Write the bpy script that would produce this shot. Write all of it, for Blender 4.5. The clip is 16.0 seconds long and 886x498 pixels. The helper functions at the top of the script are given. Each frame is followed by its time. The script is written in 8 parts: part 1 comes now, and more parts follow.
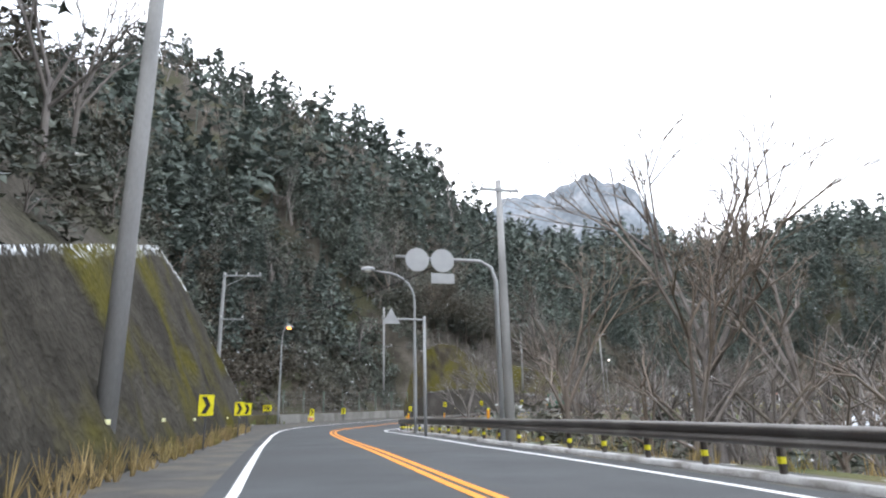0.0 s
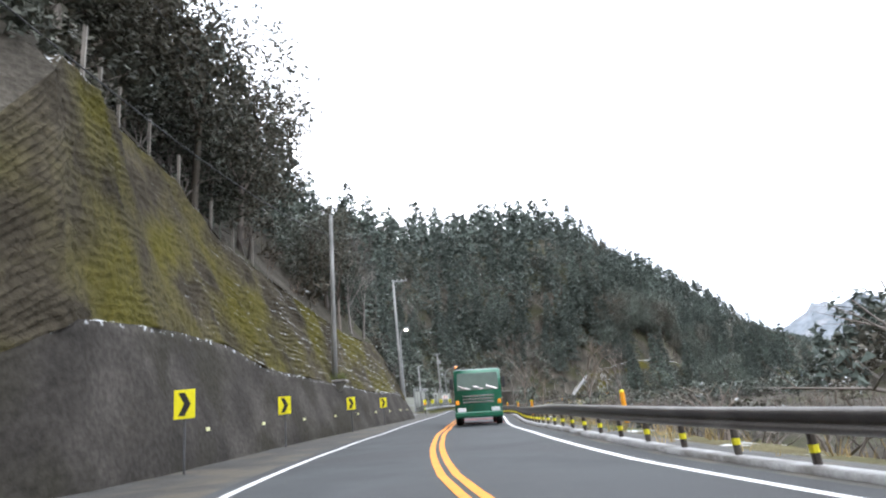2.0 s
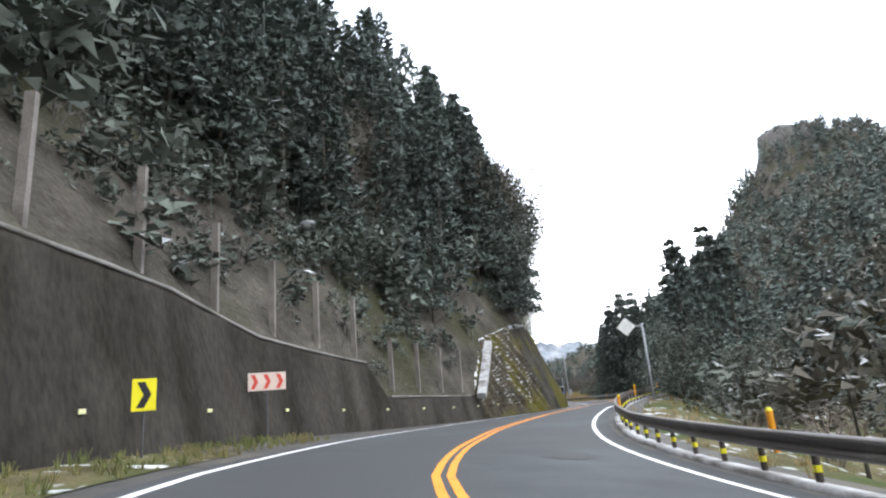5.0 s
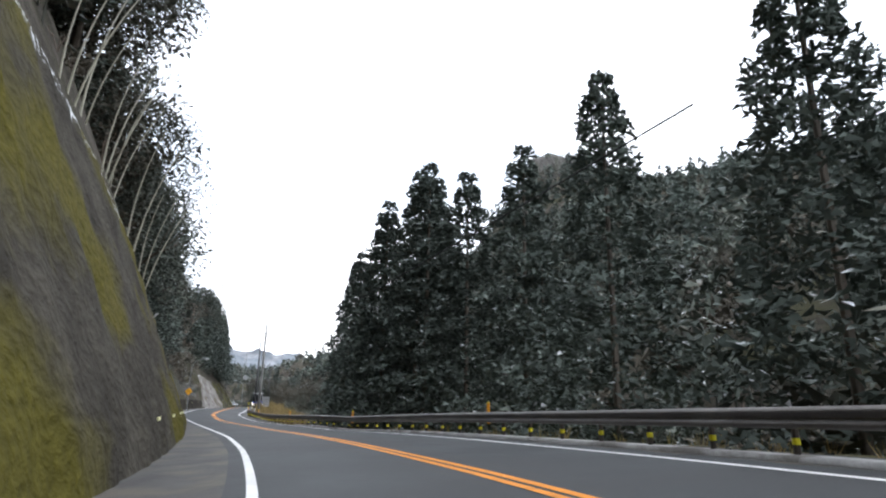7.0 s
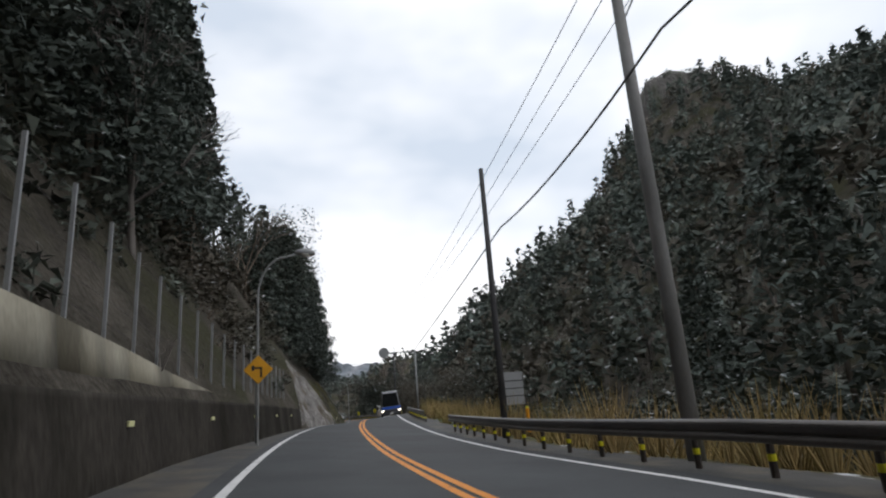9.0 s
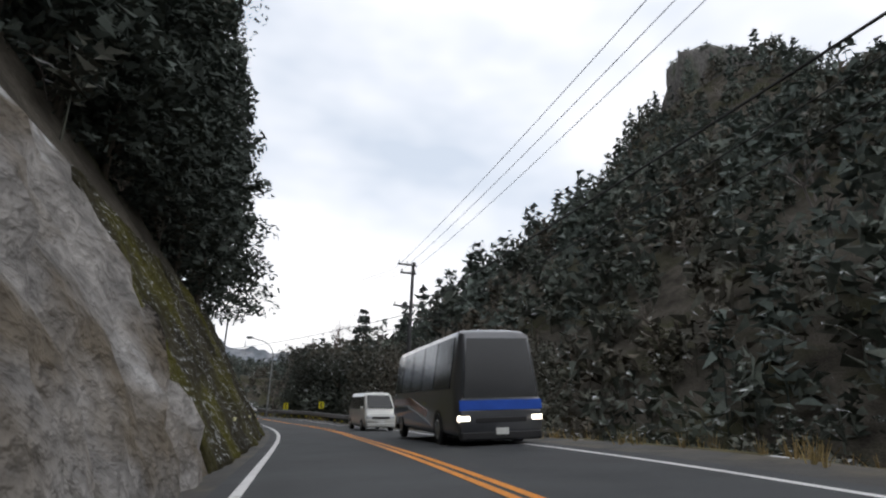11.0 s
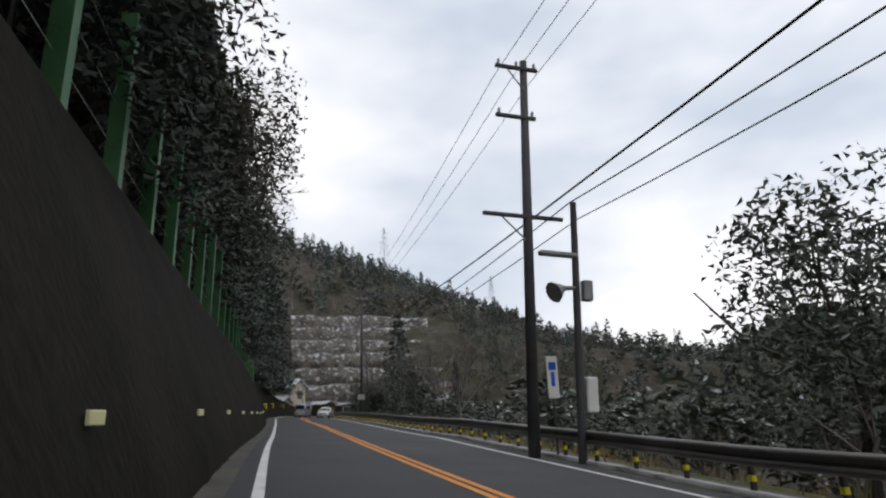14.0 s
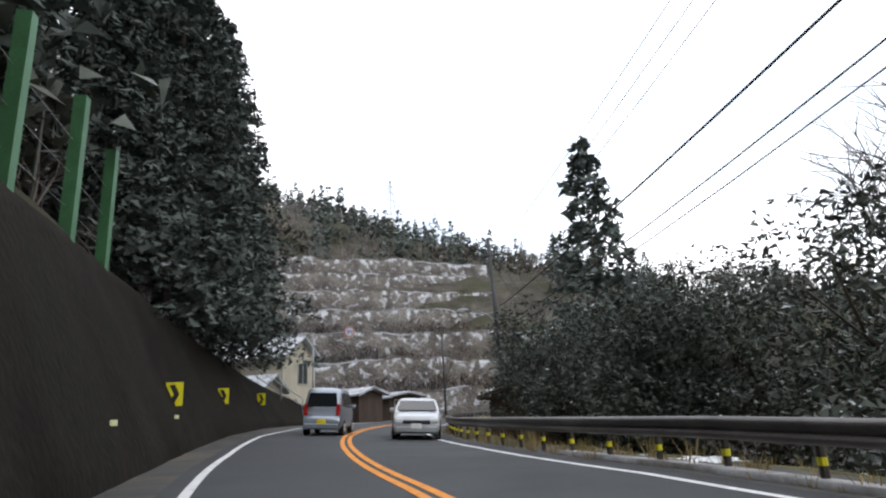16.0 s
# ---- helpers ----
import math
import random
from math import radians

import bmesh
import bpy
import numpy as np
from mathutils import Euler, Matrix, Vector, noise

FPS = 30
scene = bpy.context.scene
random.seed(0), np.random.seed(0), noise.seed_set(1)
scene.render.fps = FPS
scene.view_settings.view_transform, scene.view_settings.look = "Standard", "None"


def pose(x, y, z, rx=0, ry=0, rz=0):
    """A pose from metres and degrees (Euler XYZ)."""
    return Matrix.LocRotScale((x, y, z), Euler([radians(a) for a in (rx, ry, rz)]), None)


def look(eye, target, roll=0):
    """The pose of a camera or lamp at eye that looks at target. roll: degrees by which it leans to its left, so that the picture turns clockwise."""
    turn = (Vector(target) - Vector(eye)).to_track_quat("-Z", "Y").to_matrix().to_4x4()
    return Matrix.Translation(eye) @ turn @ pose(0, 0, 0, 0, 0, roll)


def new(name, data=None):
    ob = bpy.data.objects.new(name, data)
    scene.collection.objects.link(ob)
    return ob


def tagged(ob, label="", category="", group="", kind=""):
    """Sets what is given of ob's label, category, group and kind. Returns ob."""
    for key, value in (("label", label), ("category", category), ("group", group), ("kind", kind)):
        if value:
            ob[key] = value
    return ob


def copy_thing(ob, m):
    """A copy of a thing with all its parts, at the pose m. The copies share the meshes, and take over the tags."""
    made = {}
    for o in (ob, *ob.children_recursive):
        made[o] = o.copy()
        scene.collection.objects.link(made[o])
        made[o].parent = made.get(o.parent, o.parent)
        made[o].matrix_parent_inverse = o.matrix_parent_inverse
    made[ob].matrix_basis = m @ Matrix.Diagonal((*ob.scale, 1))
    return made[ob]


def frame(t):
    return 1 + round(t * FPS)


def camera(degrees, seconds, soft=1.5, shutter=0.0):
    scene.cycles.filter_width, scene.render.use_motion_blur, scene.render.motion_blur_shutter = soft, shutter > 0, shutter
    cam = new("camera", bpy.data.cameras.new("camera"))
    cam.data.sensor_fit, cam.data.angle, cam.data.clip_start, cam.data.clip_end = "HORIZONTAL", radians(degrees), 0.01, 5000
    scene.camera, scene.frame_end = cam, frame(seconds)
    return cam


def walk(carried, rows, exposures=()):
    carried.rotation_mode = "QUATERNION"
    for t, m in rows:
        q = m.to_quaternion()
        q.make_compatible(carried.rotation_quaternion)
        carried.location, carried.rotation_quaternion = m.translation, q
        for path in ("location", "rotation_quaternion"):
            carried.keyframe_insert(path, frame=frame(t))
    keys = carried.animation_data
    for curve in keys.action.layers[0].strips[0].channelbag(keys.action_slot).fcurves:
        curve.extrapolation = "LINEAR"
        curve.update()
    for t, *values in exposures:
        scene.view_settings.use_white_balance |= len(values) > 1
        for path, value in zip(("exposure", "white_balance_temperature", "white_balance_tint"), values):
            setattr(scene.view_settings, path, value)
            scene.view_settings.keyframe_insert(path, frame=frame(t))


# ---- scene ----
# ---- the road's course and the drive along it ----
# seconds, eye x, y, z, pitch, roll, yaw: the car's way; the road lies under it
ROUTE = [
    (0.0, 0.18, -0.28, 0.898, 15.43, 1.30, 8.86),
    (0.2, -2.48, 5.84, 0.943, 15.04, 0.54, 8.95),
    (0.4, -5.15, 12.00, 0.948, 14.87, 0.00, 8.92),
    (0.6, -7.79, 18.21, 0.934, 15.12, -0.04, 8.56),
    (0.8, -10.32, 24.50, 0.922, 15.60, 0.51, 7.37),
    (1.0, -12.63, 30.90, 0.912, 15.77, 1.53, 4.59),
    (1.2, -14.48, 37.49, 0.893, 15.13, 2.87, -0.34),
    (1.4, -15.65, 44.28, 0.867, 14.55, 4.25, -7.27),
    (1.6, -15.99, 51.27, 0.868, 14.59, 5.37, -15.16),
    (1.8, -15.36, 58.34, 0.931, 15.21, 5.97, -23.18),
    (2.0, -13.79, 65.35, 1.053, 15.82, 5.89, -30.34),
    (2.2, -11.45, 72.18, 1.203, 15.90, 5.05, -35.71),
    (2.4, -8.53, 78.84, 1.352, 15.76, 3.99, -39.92),
    (2.6, -5.12, 85.30, 1.482, 15.54, 3.28, -43.57),
    (2.8, -1.32, 91.58, 1.599, 15.37, 3.01, -46.50),
    (3.0, 2.78, 97.73, 1.711, 15.27, 2.98, -48.28),
    (3.2, 7.00, 103.85, 1.822, 15.23, 3.04, -48.68),
    (3.4, 11.22, 110.00, 1.933, 15.15, 3.27, -48.23),
    (3.6, 15.40, 116.23, 2.037, 14.91, 3.81, -47.72),
    (3.8, 19.58, 122.50, 2.129, 14.61, 4.62, -47.61),
    (4.0, 23.77, 128.78, 2.214, 14.46, 5.48, -47.81),
    (4.2, 28.02, 135.04, 2.305, 14.54, 6.23, -47.95),
    (4.4, 32.37, 141.22, 2.408, 14.70, 6.56, -49.01),
    (4.6, 37.00, 147.15, 2.510, 14.72, 6.28, -52.05),
    (4.8, 42.08, 152.63, 2.584, 14.58, 5.49, -57.37),
    (5.0, 47.71, 157.44, 2.612, 14.41, 4.60, -64.60),
    (5.2, 53.84, 161.46, 2.602, 14.24, 3.87, -72.98),
    (5.4, 60.39, 164.54, 2.555, 14.13, 3.26, -81.58),
    (5.6, 67.20, 166.68, 2.488, 14.16, 2.67, -89.43),
    (5.8, 74.11, 167.98, 2.420, 14.29, 2.07, -95.78),
    (6.0, 81.02, 168.66, 2.359, 14.48, 1.48, -100.16),
    (6.2, 87.88, 168.99, 2.300, 14.65, 0.92, -102.14),
    (6.4, 94.66, 169.24, 2.236, 14.78, 0.37, -101.83),
    (6.6, 101.37, 169.67, 2.159, 14.84, -0.23, -99.42),
    (6.8, 108.00, 170.47, 2.064, 14.89, -0.82, -95.60),
    (7.0, 114.51, 171.72, 1.954, 14.98, -1.21, -91.50),
    (7.2, 120.91, 173.38, 1.849, 15.17, -1.30, -88.10),
    (7.4, 127.16, 175.34, 1.763, 15.30, -1.16, -85.53),
    (7.6, 133.33, 177.49, 1.694, 15.22, -0.87, -83.62),
    (7.8, 139.39, 179.77, 1.625, 14.99, -0.39, -82.23),
    (8.0, 145.35, 182.15, 1.561, 14.92, 0.46, -81.34),
    (8.2, 151.20, 184.61, 1.526, 15.15, 1.67, -80.72),
    (8.4, 156.96, 187.11, 1.511, 15.22, 2.94, -80.66),
    (8.6, 162.60, 189.58, 1.517, 15.11, 3.81, -81.30),
    (8.8, 168.19, 191.94, 1.547, 15.07, 4.16, -82.52),
    (9.0, 173.74, 194.12, 1.591, 15.08, 4.17, -84.04),
    (9.2, 179.29, 196.11, 1.641, 15.15, 3.95, -85.48),
    (9.4, 184.84, 197.93, 1.690, 15.21, 3.70, -86.80),
    (9.6, 190.40, 199.63, 1.738, 15.26, 3.24, -87.80),
    (9.8, 195.98, 201.24, 1.786, 15.34, 2.56, -88.48),
    (10.0, 201.56, 202.80, 1.829, 15.43, 1.79, -89.02),
    (10.2, 207.16, 204.31, 1.867, 15.47, 0.98, -89.63),
    (10.4, 212.79, 205.77, 1.895, 15.50, 0.15, -90.31),
    (10.6, 218.45, 207.18, 1.907, 15.49, -0.73, -91.00),
    (10.8, 224.14, 208.53, 1.896, 15.47, -1.61, -91.68),
    (11.0, 229.87, 209.82, 1.862, 15.43, -2.40, -92.27),
    (11.2, 235.65, 211.06, 1.805, 15.37, -2.96, -92.70),
    (11.4, 241.49, 212.29, 1.729, 15.28, -3.14, -92.76),
    (11.6, 247.37, 213.53, 1.639, 15.15, -2.68, -92.19),
    (11.8, 253.31, 214.83, 1.562, 15.00, -1.88, -90.87),
    (12.0, 259.27, 216.32, 1.522, 14.90, -1.14, -88.45),
    (12.2, 265.19, 218.18, 1.518, 14.87, -0.52, -84.64),
    (12.4, 271.02, 220.54, 1.530, 14.89, -0.09, -80.11),
    (12.6, 276.66, 223.41, 1.557, 14.89, 0.11, -75.68),
    (12.8, 282.10, 226.73, 1.598, 14.87, 0.18, -71.68),
    (13.0, 287.32, 230.44, 1.659, 14.89, 0.39, -67.87),
    (13.2, 292.30, 234.44, 1.764, 15.07, 0.92, -63.87),
    (13.4, 297.00, 238.74, 1.881, 15.25, 1.53, -60.19),
    (13.6, 301.42, 243.25, 2.008, 15.47, 1.89, -57.51),
    (13.8, 305.60, 247.92, 2.140, 15.65, 1.97, -55.93),
    (14.0, 309.64, 252.64, 2.271, 15.70, 2.01, -55.22),
    (14.2, 313.60, 257.35, 2.391, 15.61, 2.21, -55.37),
    (14.4, 317.53, 261.98, 2.499, 15.44, 2.50, -55.93),
    (14.6, 321.46, 266.54, 2.591, 15.30, 2.73, -56.36),
    (14.8, 325.42, 271.03, 2.667, 15.27, 2.83, -56.49),
    (15.0, 329.37, 275.49, 2.738, 15.33, 2.70, -56.43),
    (15.2, 333.29, 279.96, 2.817, 15.66, 2.32, -56.15),
    (15.4, 337.18, 284.43, 2.915, 15.97, 1.98, -55.88),
    (15.6, 341.01, 288.91, 3.030, 16.01, 2.01, -55.91),
    (15.8, 344.84, 293.40, 3.160, 15.73, 2.45, -56.24),
    (16.0, 348.68, 297.86, 3.302, 15.28, 3.10, -56.61),
]
cam = camera(73.71, 16.0, soft=2.2)
walk(cam, [(t, pose(x, y, z, 90 + p, r, w)) for t, x, y, z, p, r, w in ROUTE],
     exposures=[(0.0, 1.05, 6350, 10), (0.5, 1.15, 6350, 10), (1.0, 1.24, 6350, 10), (1.6, 1.17, 6350, 10), (2.0, 1.15, 6350, 10), (2.4, 1.06, 6350, 10), (3.0, 0.6, 6400, 10), (3.6, 0.85, 6350, 10), (4.1, 1.02, 6300, 10), (5.0, 1.1, 6350, 10), (7.3, 0.45, 6350, 10), (7.6, 0.0, 6450, 10), (8.2, -0.5, 6600, 10), (12.0, -0.5, 6650, 11), (13.0, -0.65, 6650, 11), (13.8, -0.63, 6650, 11), (14.4, -0.6, 6650, 11), (15.2, -0.46, 6650, 11), (16.0, 0.2, 6500, 11)])

# ---- world and sun ----
world = bpy.data.worlds.new("world")
scene.world = world
world.use_nodes = True
wn, wl = world.node_tree.nodes, world.node_tree.links
wn.clear()
w_out = wn.new("ShaderNodeOutputWorld")
w_bg = wn.new("ShaderNodeBackground")
w_sky = wn.new("ShaderNodeTexSky")
w_sky.sky_type, w_sky.sun_disc = "NISHITA", False
w_sky.sun_elevation, w_sky.sun_rotation = radians(38), radians(150)
w_gain = wn.new("ShaderNodeVectorMath")
w_gain.operation = "SCALE"
w_gain.inputs["Scale"].default_value = 0.9
w_co = wn.new("ShaderNodeTexCoord")
w_map = wn.new("ShaderNodeMapping")
w_map.inputs["Scale"].default_value = (1.2, 1.2, 2.6)
w_noise = wn.new("ShaderNodeTexNoise")
w_noise.inputs["Scale"].default_value, w_noise.inputs["Detail"].default_value = 1.5, 4.0
w_noise.inputs["Roughness"].default_value = 0.5
w_ramp = wn.new("ShaderNodeValToRGB")
w_ramp.color_ramp.elements[0].position, w_ramp.color_ramp.elements[0].color = 0.33, (6.8, 7.7, 9.0, 1)
w_ramp.color_ramp.elements[1].position, w_ramp.color_ramp.elements[1].color = 0.62, (12.5, 12.6, 13.0, 1)
w_mix = wn.new("ShaderNodeMix")
w_mix.data_type = "RGBA"
w_mix.inputs["Factor"].default_value = 0.9
wl.new(w_co.outputs["Generated"], w_map.inputs["Vector"])
wl.new(w_map.outputs["Vector"], w_noise.inputs["Vector"])
wl.new(w_noise.outputs["Fac"], w_ramp.inputs["Fac"])
wl.new(w_sky.outputs["Color"], w_gain.inputs[0])
wl.new(w_gain.outputs["Vector"], w_mix.inputs["A"])
wl.new(w_ramp.outputs["Color"], w_mix.inputs["B"])
wl.new(w_mix.outputs["Result"], w_bg.inputs["Color"])
w_bg.inputs["Strength"].default_value = 0.15
wl.new(w_bg.outputs["Background"], w_out.inputs["Surface"])

sun_data = bpy.data.lights.new("sun", "SUN")
sun_data.energy, sun_data.angle, sun_data.color = 0.5, radians(25), (1.0, 0.97, 0.92)
sun = new("sun", sun_data)
sun.matrix_world = look((100, -50, 200), (170, 150, 0))


# ---- materials ----
def material(name, base, rough=0.8, metal=0.0, var=0.25, scale=1.5, fine=30.0, bump=0.3, second=None, mask=(0.48, 0.62), mask_scale=0.6,
             snow=0.0, island=0.0, streak=1.0, spec=0.3, coat=0.0, per_object=0.0, dist=0.03, lies=(0.55, 0.9), flecks=1.1):
    """A surface with variation at two scales, a second colour in patches, snow on what faces up."""
    m = bpy.data.materials.new(name)
    m.use_nodes = True
    n, l = m.node_tree.nodes, m.node_tree.links
    b = n["Principled BSDF"]
    b.inputs["Roughness"].default_value, b.inputs["Metallic"].default_value = rough, metal
    b.inputs["Specular IOR Level"].default_value = spec
    b.inputs["Coat Weight"].default_value = coat
    co = n.new("ShaderNodeNewGeometry")
    mp = n.new("ShaderNodeMapping")
    mp.inputs["Scale"].default_value = (1, 1, streak)
    l.new(co.outputs["Position"], mp.inputs["Vector"])

    def noise_at(s, detail):
        t = n.new("ShaderNodeTexNoise")
        t.inputs["Scale"].default_value, t.inputs["Detail"].default_value = s, detail
        l.new(mp.outputs["Vector"], t.inputs["Vector"])
        return t.outputs["Fac"]

    def mixed(a, c, fac, kind="MIX"):
        x = n.new("ShaderNodeMix")
        x.data_type, x.blend_type = "RGBA", kind
        for sock, val in (("A", a), ("B", c), ("Factor", fac)):
            if isinstance(val, (tuple, float, int)):
                x.inputs[sock].default_value = (*val, 1) if isinstance(val, tuple) else val
            else:
                l.new(val, x.inputs[sock])
        return x.outputs["Result"]

    def spread(v, lo, hi, a=0.0, c=1.0):
        r = n.new("ShaderNodeMapRange")
        l.new(v, r.inputs["Value"])
        for k, val in zip(("From Min", "From Max", "To Min", "To Max"), (lo, hi, a, c)):
            r.inputs[k].default_value = val
        return r.outputs["Result"]

    def scaled(col, v):
        x = n.new("ShaderNodeVectorMath")
        x.operation = "SCALE"
        l.new(col, x.inputs[0])
        l.new(v, x.inputs["Scale"])
        return x.outputs["Vector"]

    big, small = noise_at(scale, 5), noise_at(fine, 3)
    dark = tuple(c * (1 - var) for c in base)
    light = tuple(min(c * (1 + var), 0.95) for c in base)
    col = mixed(dark, light, spread(big, 0.3, 0.7))
    if second:
        col = mixed(col, second, spread(noise_at(mask_scale, 6), *mask))
    col = scaled(col, spread(small, 0.3, 0.7, 1 - var * 0.6, 1 + var * 0.6))
    if island:
        col = scaled(col, spread(co.outputs["Random Per Island"], 0, 1, 1 - island, 1 + island))
    if per_object:
        oi = n.new("ShaderNodeObjectInfo")
        col = scaled(col, spread(oi.outputs["Random"], 0, 1, 1 - per_object, 1 + per_object))
    if snow:
        sep = n.new("ShaderNodeSeparateXYZ")
        l.new(co.outputs["Normal"], sep.inputs[0])
        up = spread(sep.outputs["Z"], *lies)
        mul = n.new("ShaderNodeMath")
        mul.operation = "MULTIPLY"
        l.new(up, mul.inputs[0])
        l.new(spread(noise_at(flecks, 6), 0.62 - snow * 0.3, 0.72 - snow * 0.3), mul.inputs[1])
        col = mixed(col, (0.72, 0.75, 0.78), mul.outputs[0])
    l.new(col, b.inputs["Base Color"])
    if bump:
        bp = n.new("ShaderNodeBump")
        bp.inputs["Strength"].default_value, bp.inputs["Distance"].default_value = bump, dist
        l.new(small, bp.inputs["Height"])
        l.new(bp.outputs["Normal"], b.inputs["Normal"])
    return m


def plain(name, base, rough=0.5, metal=0.0, spec=0.4, glow=0.0, glow_colour=None):
    m = material(name, base, rough, metal, var=0.08, scale=3.0, fine=60.0, bump=0.05, spec=spec)
    if glow:
        b = m.node_tree.nodes["Principled BSDF"]
        b.inputs["Emission Color"].default_value = (*(glow_colour or base), 1)
        b.inputs["Emission Strength"].default_value = glow
    return m


M_ASPHALT = material("asphalt", (0.062, 0.066, 0.07), 0.75, var=0.22, scale=0.5, fine=90, bump=0.25, second=(0.055, 0.057, 0.06), mask=(0.5, 0.62), mask_scale=0.25, spec=0.2, dist=0.01)
M_SHOULDER = material("wet_dirty_asphalt", (0.06, 0.058, 0.055), 0.7, var=0.3, scale=1.2, fine=40, second=(0.1, 0.088, 0.07), mask_scale=0.9)
M_WHITE = material("white_road_paint", (0.72, 0.72, 0.72), 0.6, var=0.1, scale=2, fine=60, second=(0.45, 0.45, 0.45), mask=(0.6, 0.7), mask_scale=3, bump=0.1)
M_YELLOW = material("orange_road_paint", (0.75, 0.27, 0.02), 0.6, var=0.1, scale=2, fine=60, second=(0.5, 0.18, 0.03), mask=(0.6, 0.72), mask_scale=3, bump=0.1)
M_RED = material("red_road_surface", (0.24, 0.045, 0.04), 0.75, var=0.2, scale=2, fine=70)
M_GROUND = material("forest_floor", (0.076, 0.069, 0.058), 0.95, var=0.45, scale=0.5, fine=6, bump=0.6, second=(0.055, 0.055, 0.034), mask_scale=0.15, dist=0.2, spec=0.05)
M_VERGE = material("dry_grass_verge", (0.105, 0.092, 0.05), 0.95, var=0.4, scale=0.8, fine=12, bump=0.5, second=(0.06, 0.075, 0.03), mask_scale=0.4, snow=0.08, dist=0.08, spec=0.05)
M_MOSSY = material("mossy_sprayed_concrete", (0.05, 0.046, 0.038), 0.9, var=0.4, scale=0.6, fine=5, bump=0.9, snow=0.35, second=(0.078, 0.07, 0.016), mask=(0.47, 0.6), mask_scale=0.22, dist=0.12, spec=0.05, lies=(0.45, 0.7), flecks=4.5)
M_CUTFOOT = material("brown_sprayed_concrete", (0.058, 0.053, 0.048), 0.85, var=0.4, scale=0.5, fine=7, bump=0.5, snow=0.14, second=(0.04, 0.037, 0.03), mask_scale=0.4, dist=0.06, spec=0.05, lies=(0.45, 0.7), flecks=4.5)
M_ROCKCUT = material("mossy_rock_cut", (0.066, 0.057, 0.042), 0.9, var=0.45, scale=0.5, fine=5, bump=0.9, snow=0.5, second=(0.089, 0.08, 0.021), mask=(0.44, 0.6), mask_scale=0.25, dist=0.12, spec=0.05, lies=(0.45, 0.7), flecks=4.5)
M_DARKMOSS = material("dark_mossy_rock", (0.034, 0.031, 0.02), 0.85, var=0.45, scale=0.7, fine=6, bump=0.9, snow=0.2, second=(0.066, 0.062, 0.013), mask=(0.46, 0.6), mask_scale=0.3, dist=0.1, spec=0.05, lies=(0.45, 0.7), flecks=9.0)
# rock base darkened for the shade under overhanging trees, with moss patches
M_SHADEDROCK = material("shade_darkened_rock", (0.034, 0.028, 0.021), 0.7, var=0.45, scale=0.7, fine=6, bump=0.9, snow=0.17, second=(0.05, 0.046, 0.012), mask=(0.5, 0.62), mask_scale=0.3, dist=0.1, spec=0.05, lies=(0.45, 0.7), flecks=9.0)
M_WALLGREY = material("weathered_brown_concrete", (0.05, 0.045, 0.039), 0.9, var=0.4, scale=0.5, fine=9, bump=0.4, second=(0.027, 0.025, 0.02), mask_scale=0.45, streak=0.35, dist=0.05, spec=0.05)
# weathered concrete, its base blackened to hold the shade of the trees above
M_DARKWALL = material("tree_shaded_weathered_concrete", (0.017, 0.0145, 0.0115), 0.8, var=0.45, scale=0.5, fine=9, bump=0.5, second=(0.016, 0.015, 0.011), mask_scale=0.35, streak=0.6, dist=0.05, spec=0.05)
M_CONCRETE = material("stained_concrete", (0.31, 0.288, 0.225), 0.85, var=0.2, scale=0.7, fine=14, bump=0.25, second=(0.11, 0.1, 0.075), mask=(0.46, 0.64), mask_scale=0.5, streak=0.4, dist=0.02)
# a darker grey version of the stained concrete
M_LOWWALL = material("darker_grey_concrete", (0.2, 0.195, 0.18), 0.85, var=0.2, scale=0.8, fine=14, bump=0.25, second=(0.11, 0.105, 0.09), mask=(0.48, 0.64), mask_scale=0.5, streak=0.4, dist=0.02)
M_CRAG = material("dark_crag_rock", (0.1, 0.095, 0.09), 0.9, var=0.5, scale=0.12, fine=0.8, bump=0.8, second=(0.05, 0.055, 0.04), mask_scale=0.12, snow=0.1, streak=0.4, dist=1.5)
M_ROCK = material("netted_rock_face", (0.23, 0.22, 0.21), 0.9, var=0.45, scale=0.9, fine=5, bump=0.8, second=(0.12, 0.1, 0.075), mask_scale=0.5, snow=0.3, dist=0.25)
M_STEEL = material("galvanised_steel", (0.5, 0.52, 0.53), 0.45, 0.7, var=0.12, scale=2, fine=25, bump=0.05, second=(0.33, 0.32, 0.3), mask=(0.58, 0.7))
M_BROWNSTEEL = material("brown_painted_steel", (0.065, 0.055, 0.05), 0.5, 0.2, var=0.2, scale=1.5, fine=25, bump=0.08, second=(0.12, 0.11, 0.1), mask=(0.56, 0.7))
M_LEDGE = material("pale_snowy_kerb", (0.4, 0.4, 0.4), 0.9, var=0.2, scale=2, fine=20, second=(0.2, 0.19, 0.18), mask_scale=1.2)
M_POLE = material("pole_concrete", (0.3, 0.3, 0.3), 0.85, var=0.12, scale=1.2, fine=25, bump=0.15, second=(0.2, 0.2, 0.2), mask_scale=1.0, streak=0.3)
M_DARKPOLE = material("dark_weathered_pole", (0.075, 0.075, 0.08), 0.7, var=0.2, scale=1.2, fine=25, bump=0.1)
M_BANDYELLOW = plain("yellow_reflector", (0.75, 0.68, 0.03), 0.4)
M_SIGNYELLOW = plain("yellow_sign_face", (0.8, 0.72, 0.02), 0.4)
M_BLACK = plain("black_paint", (0.02, 0.02, 0.022), 0.5)
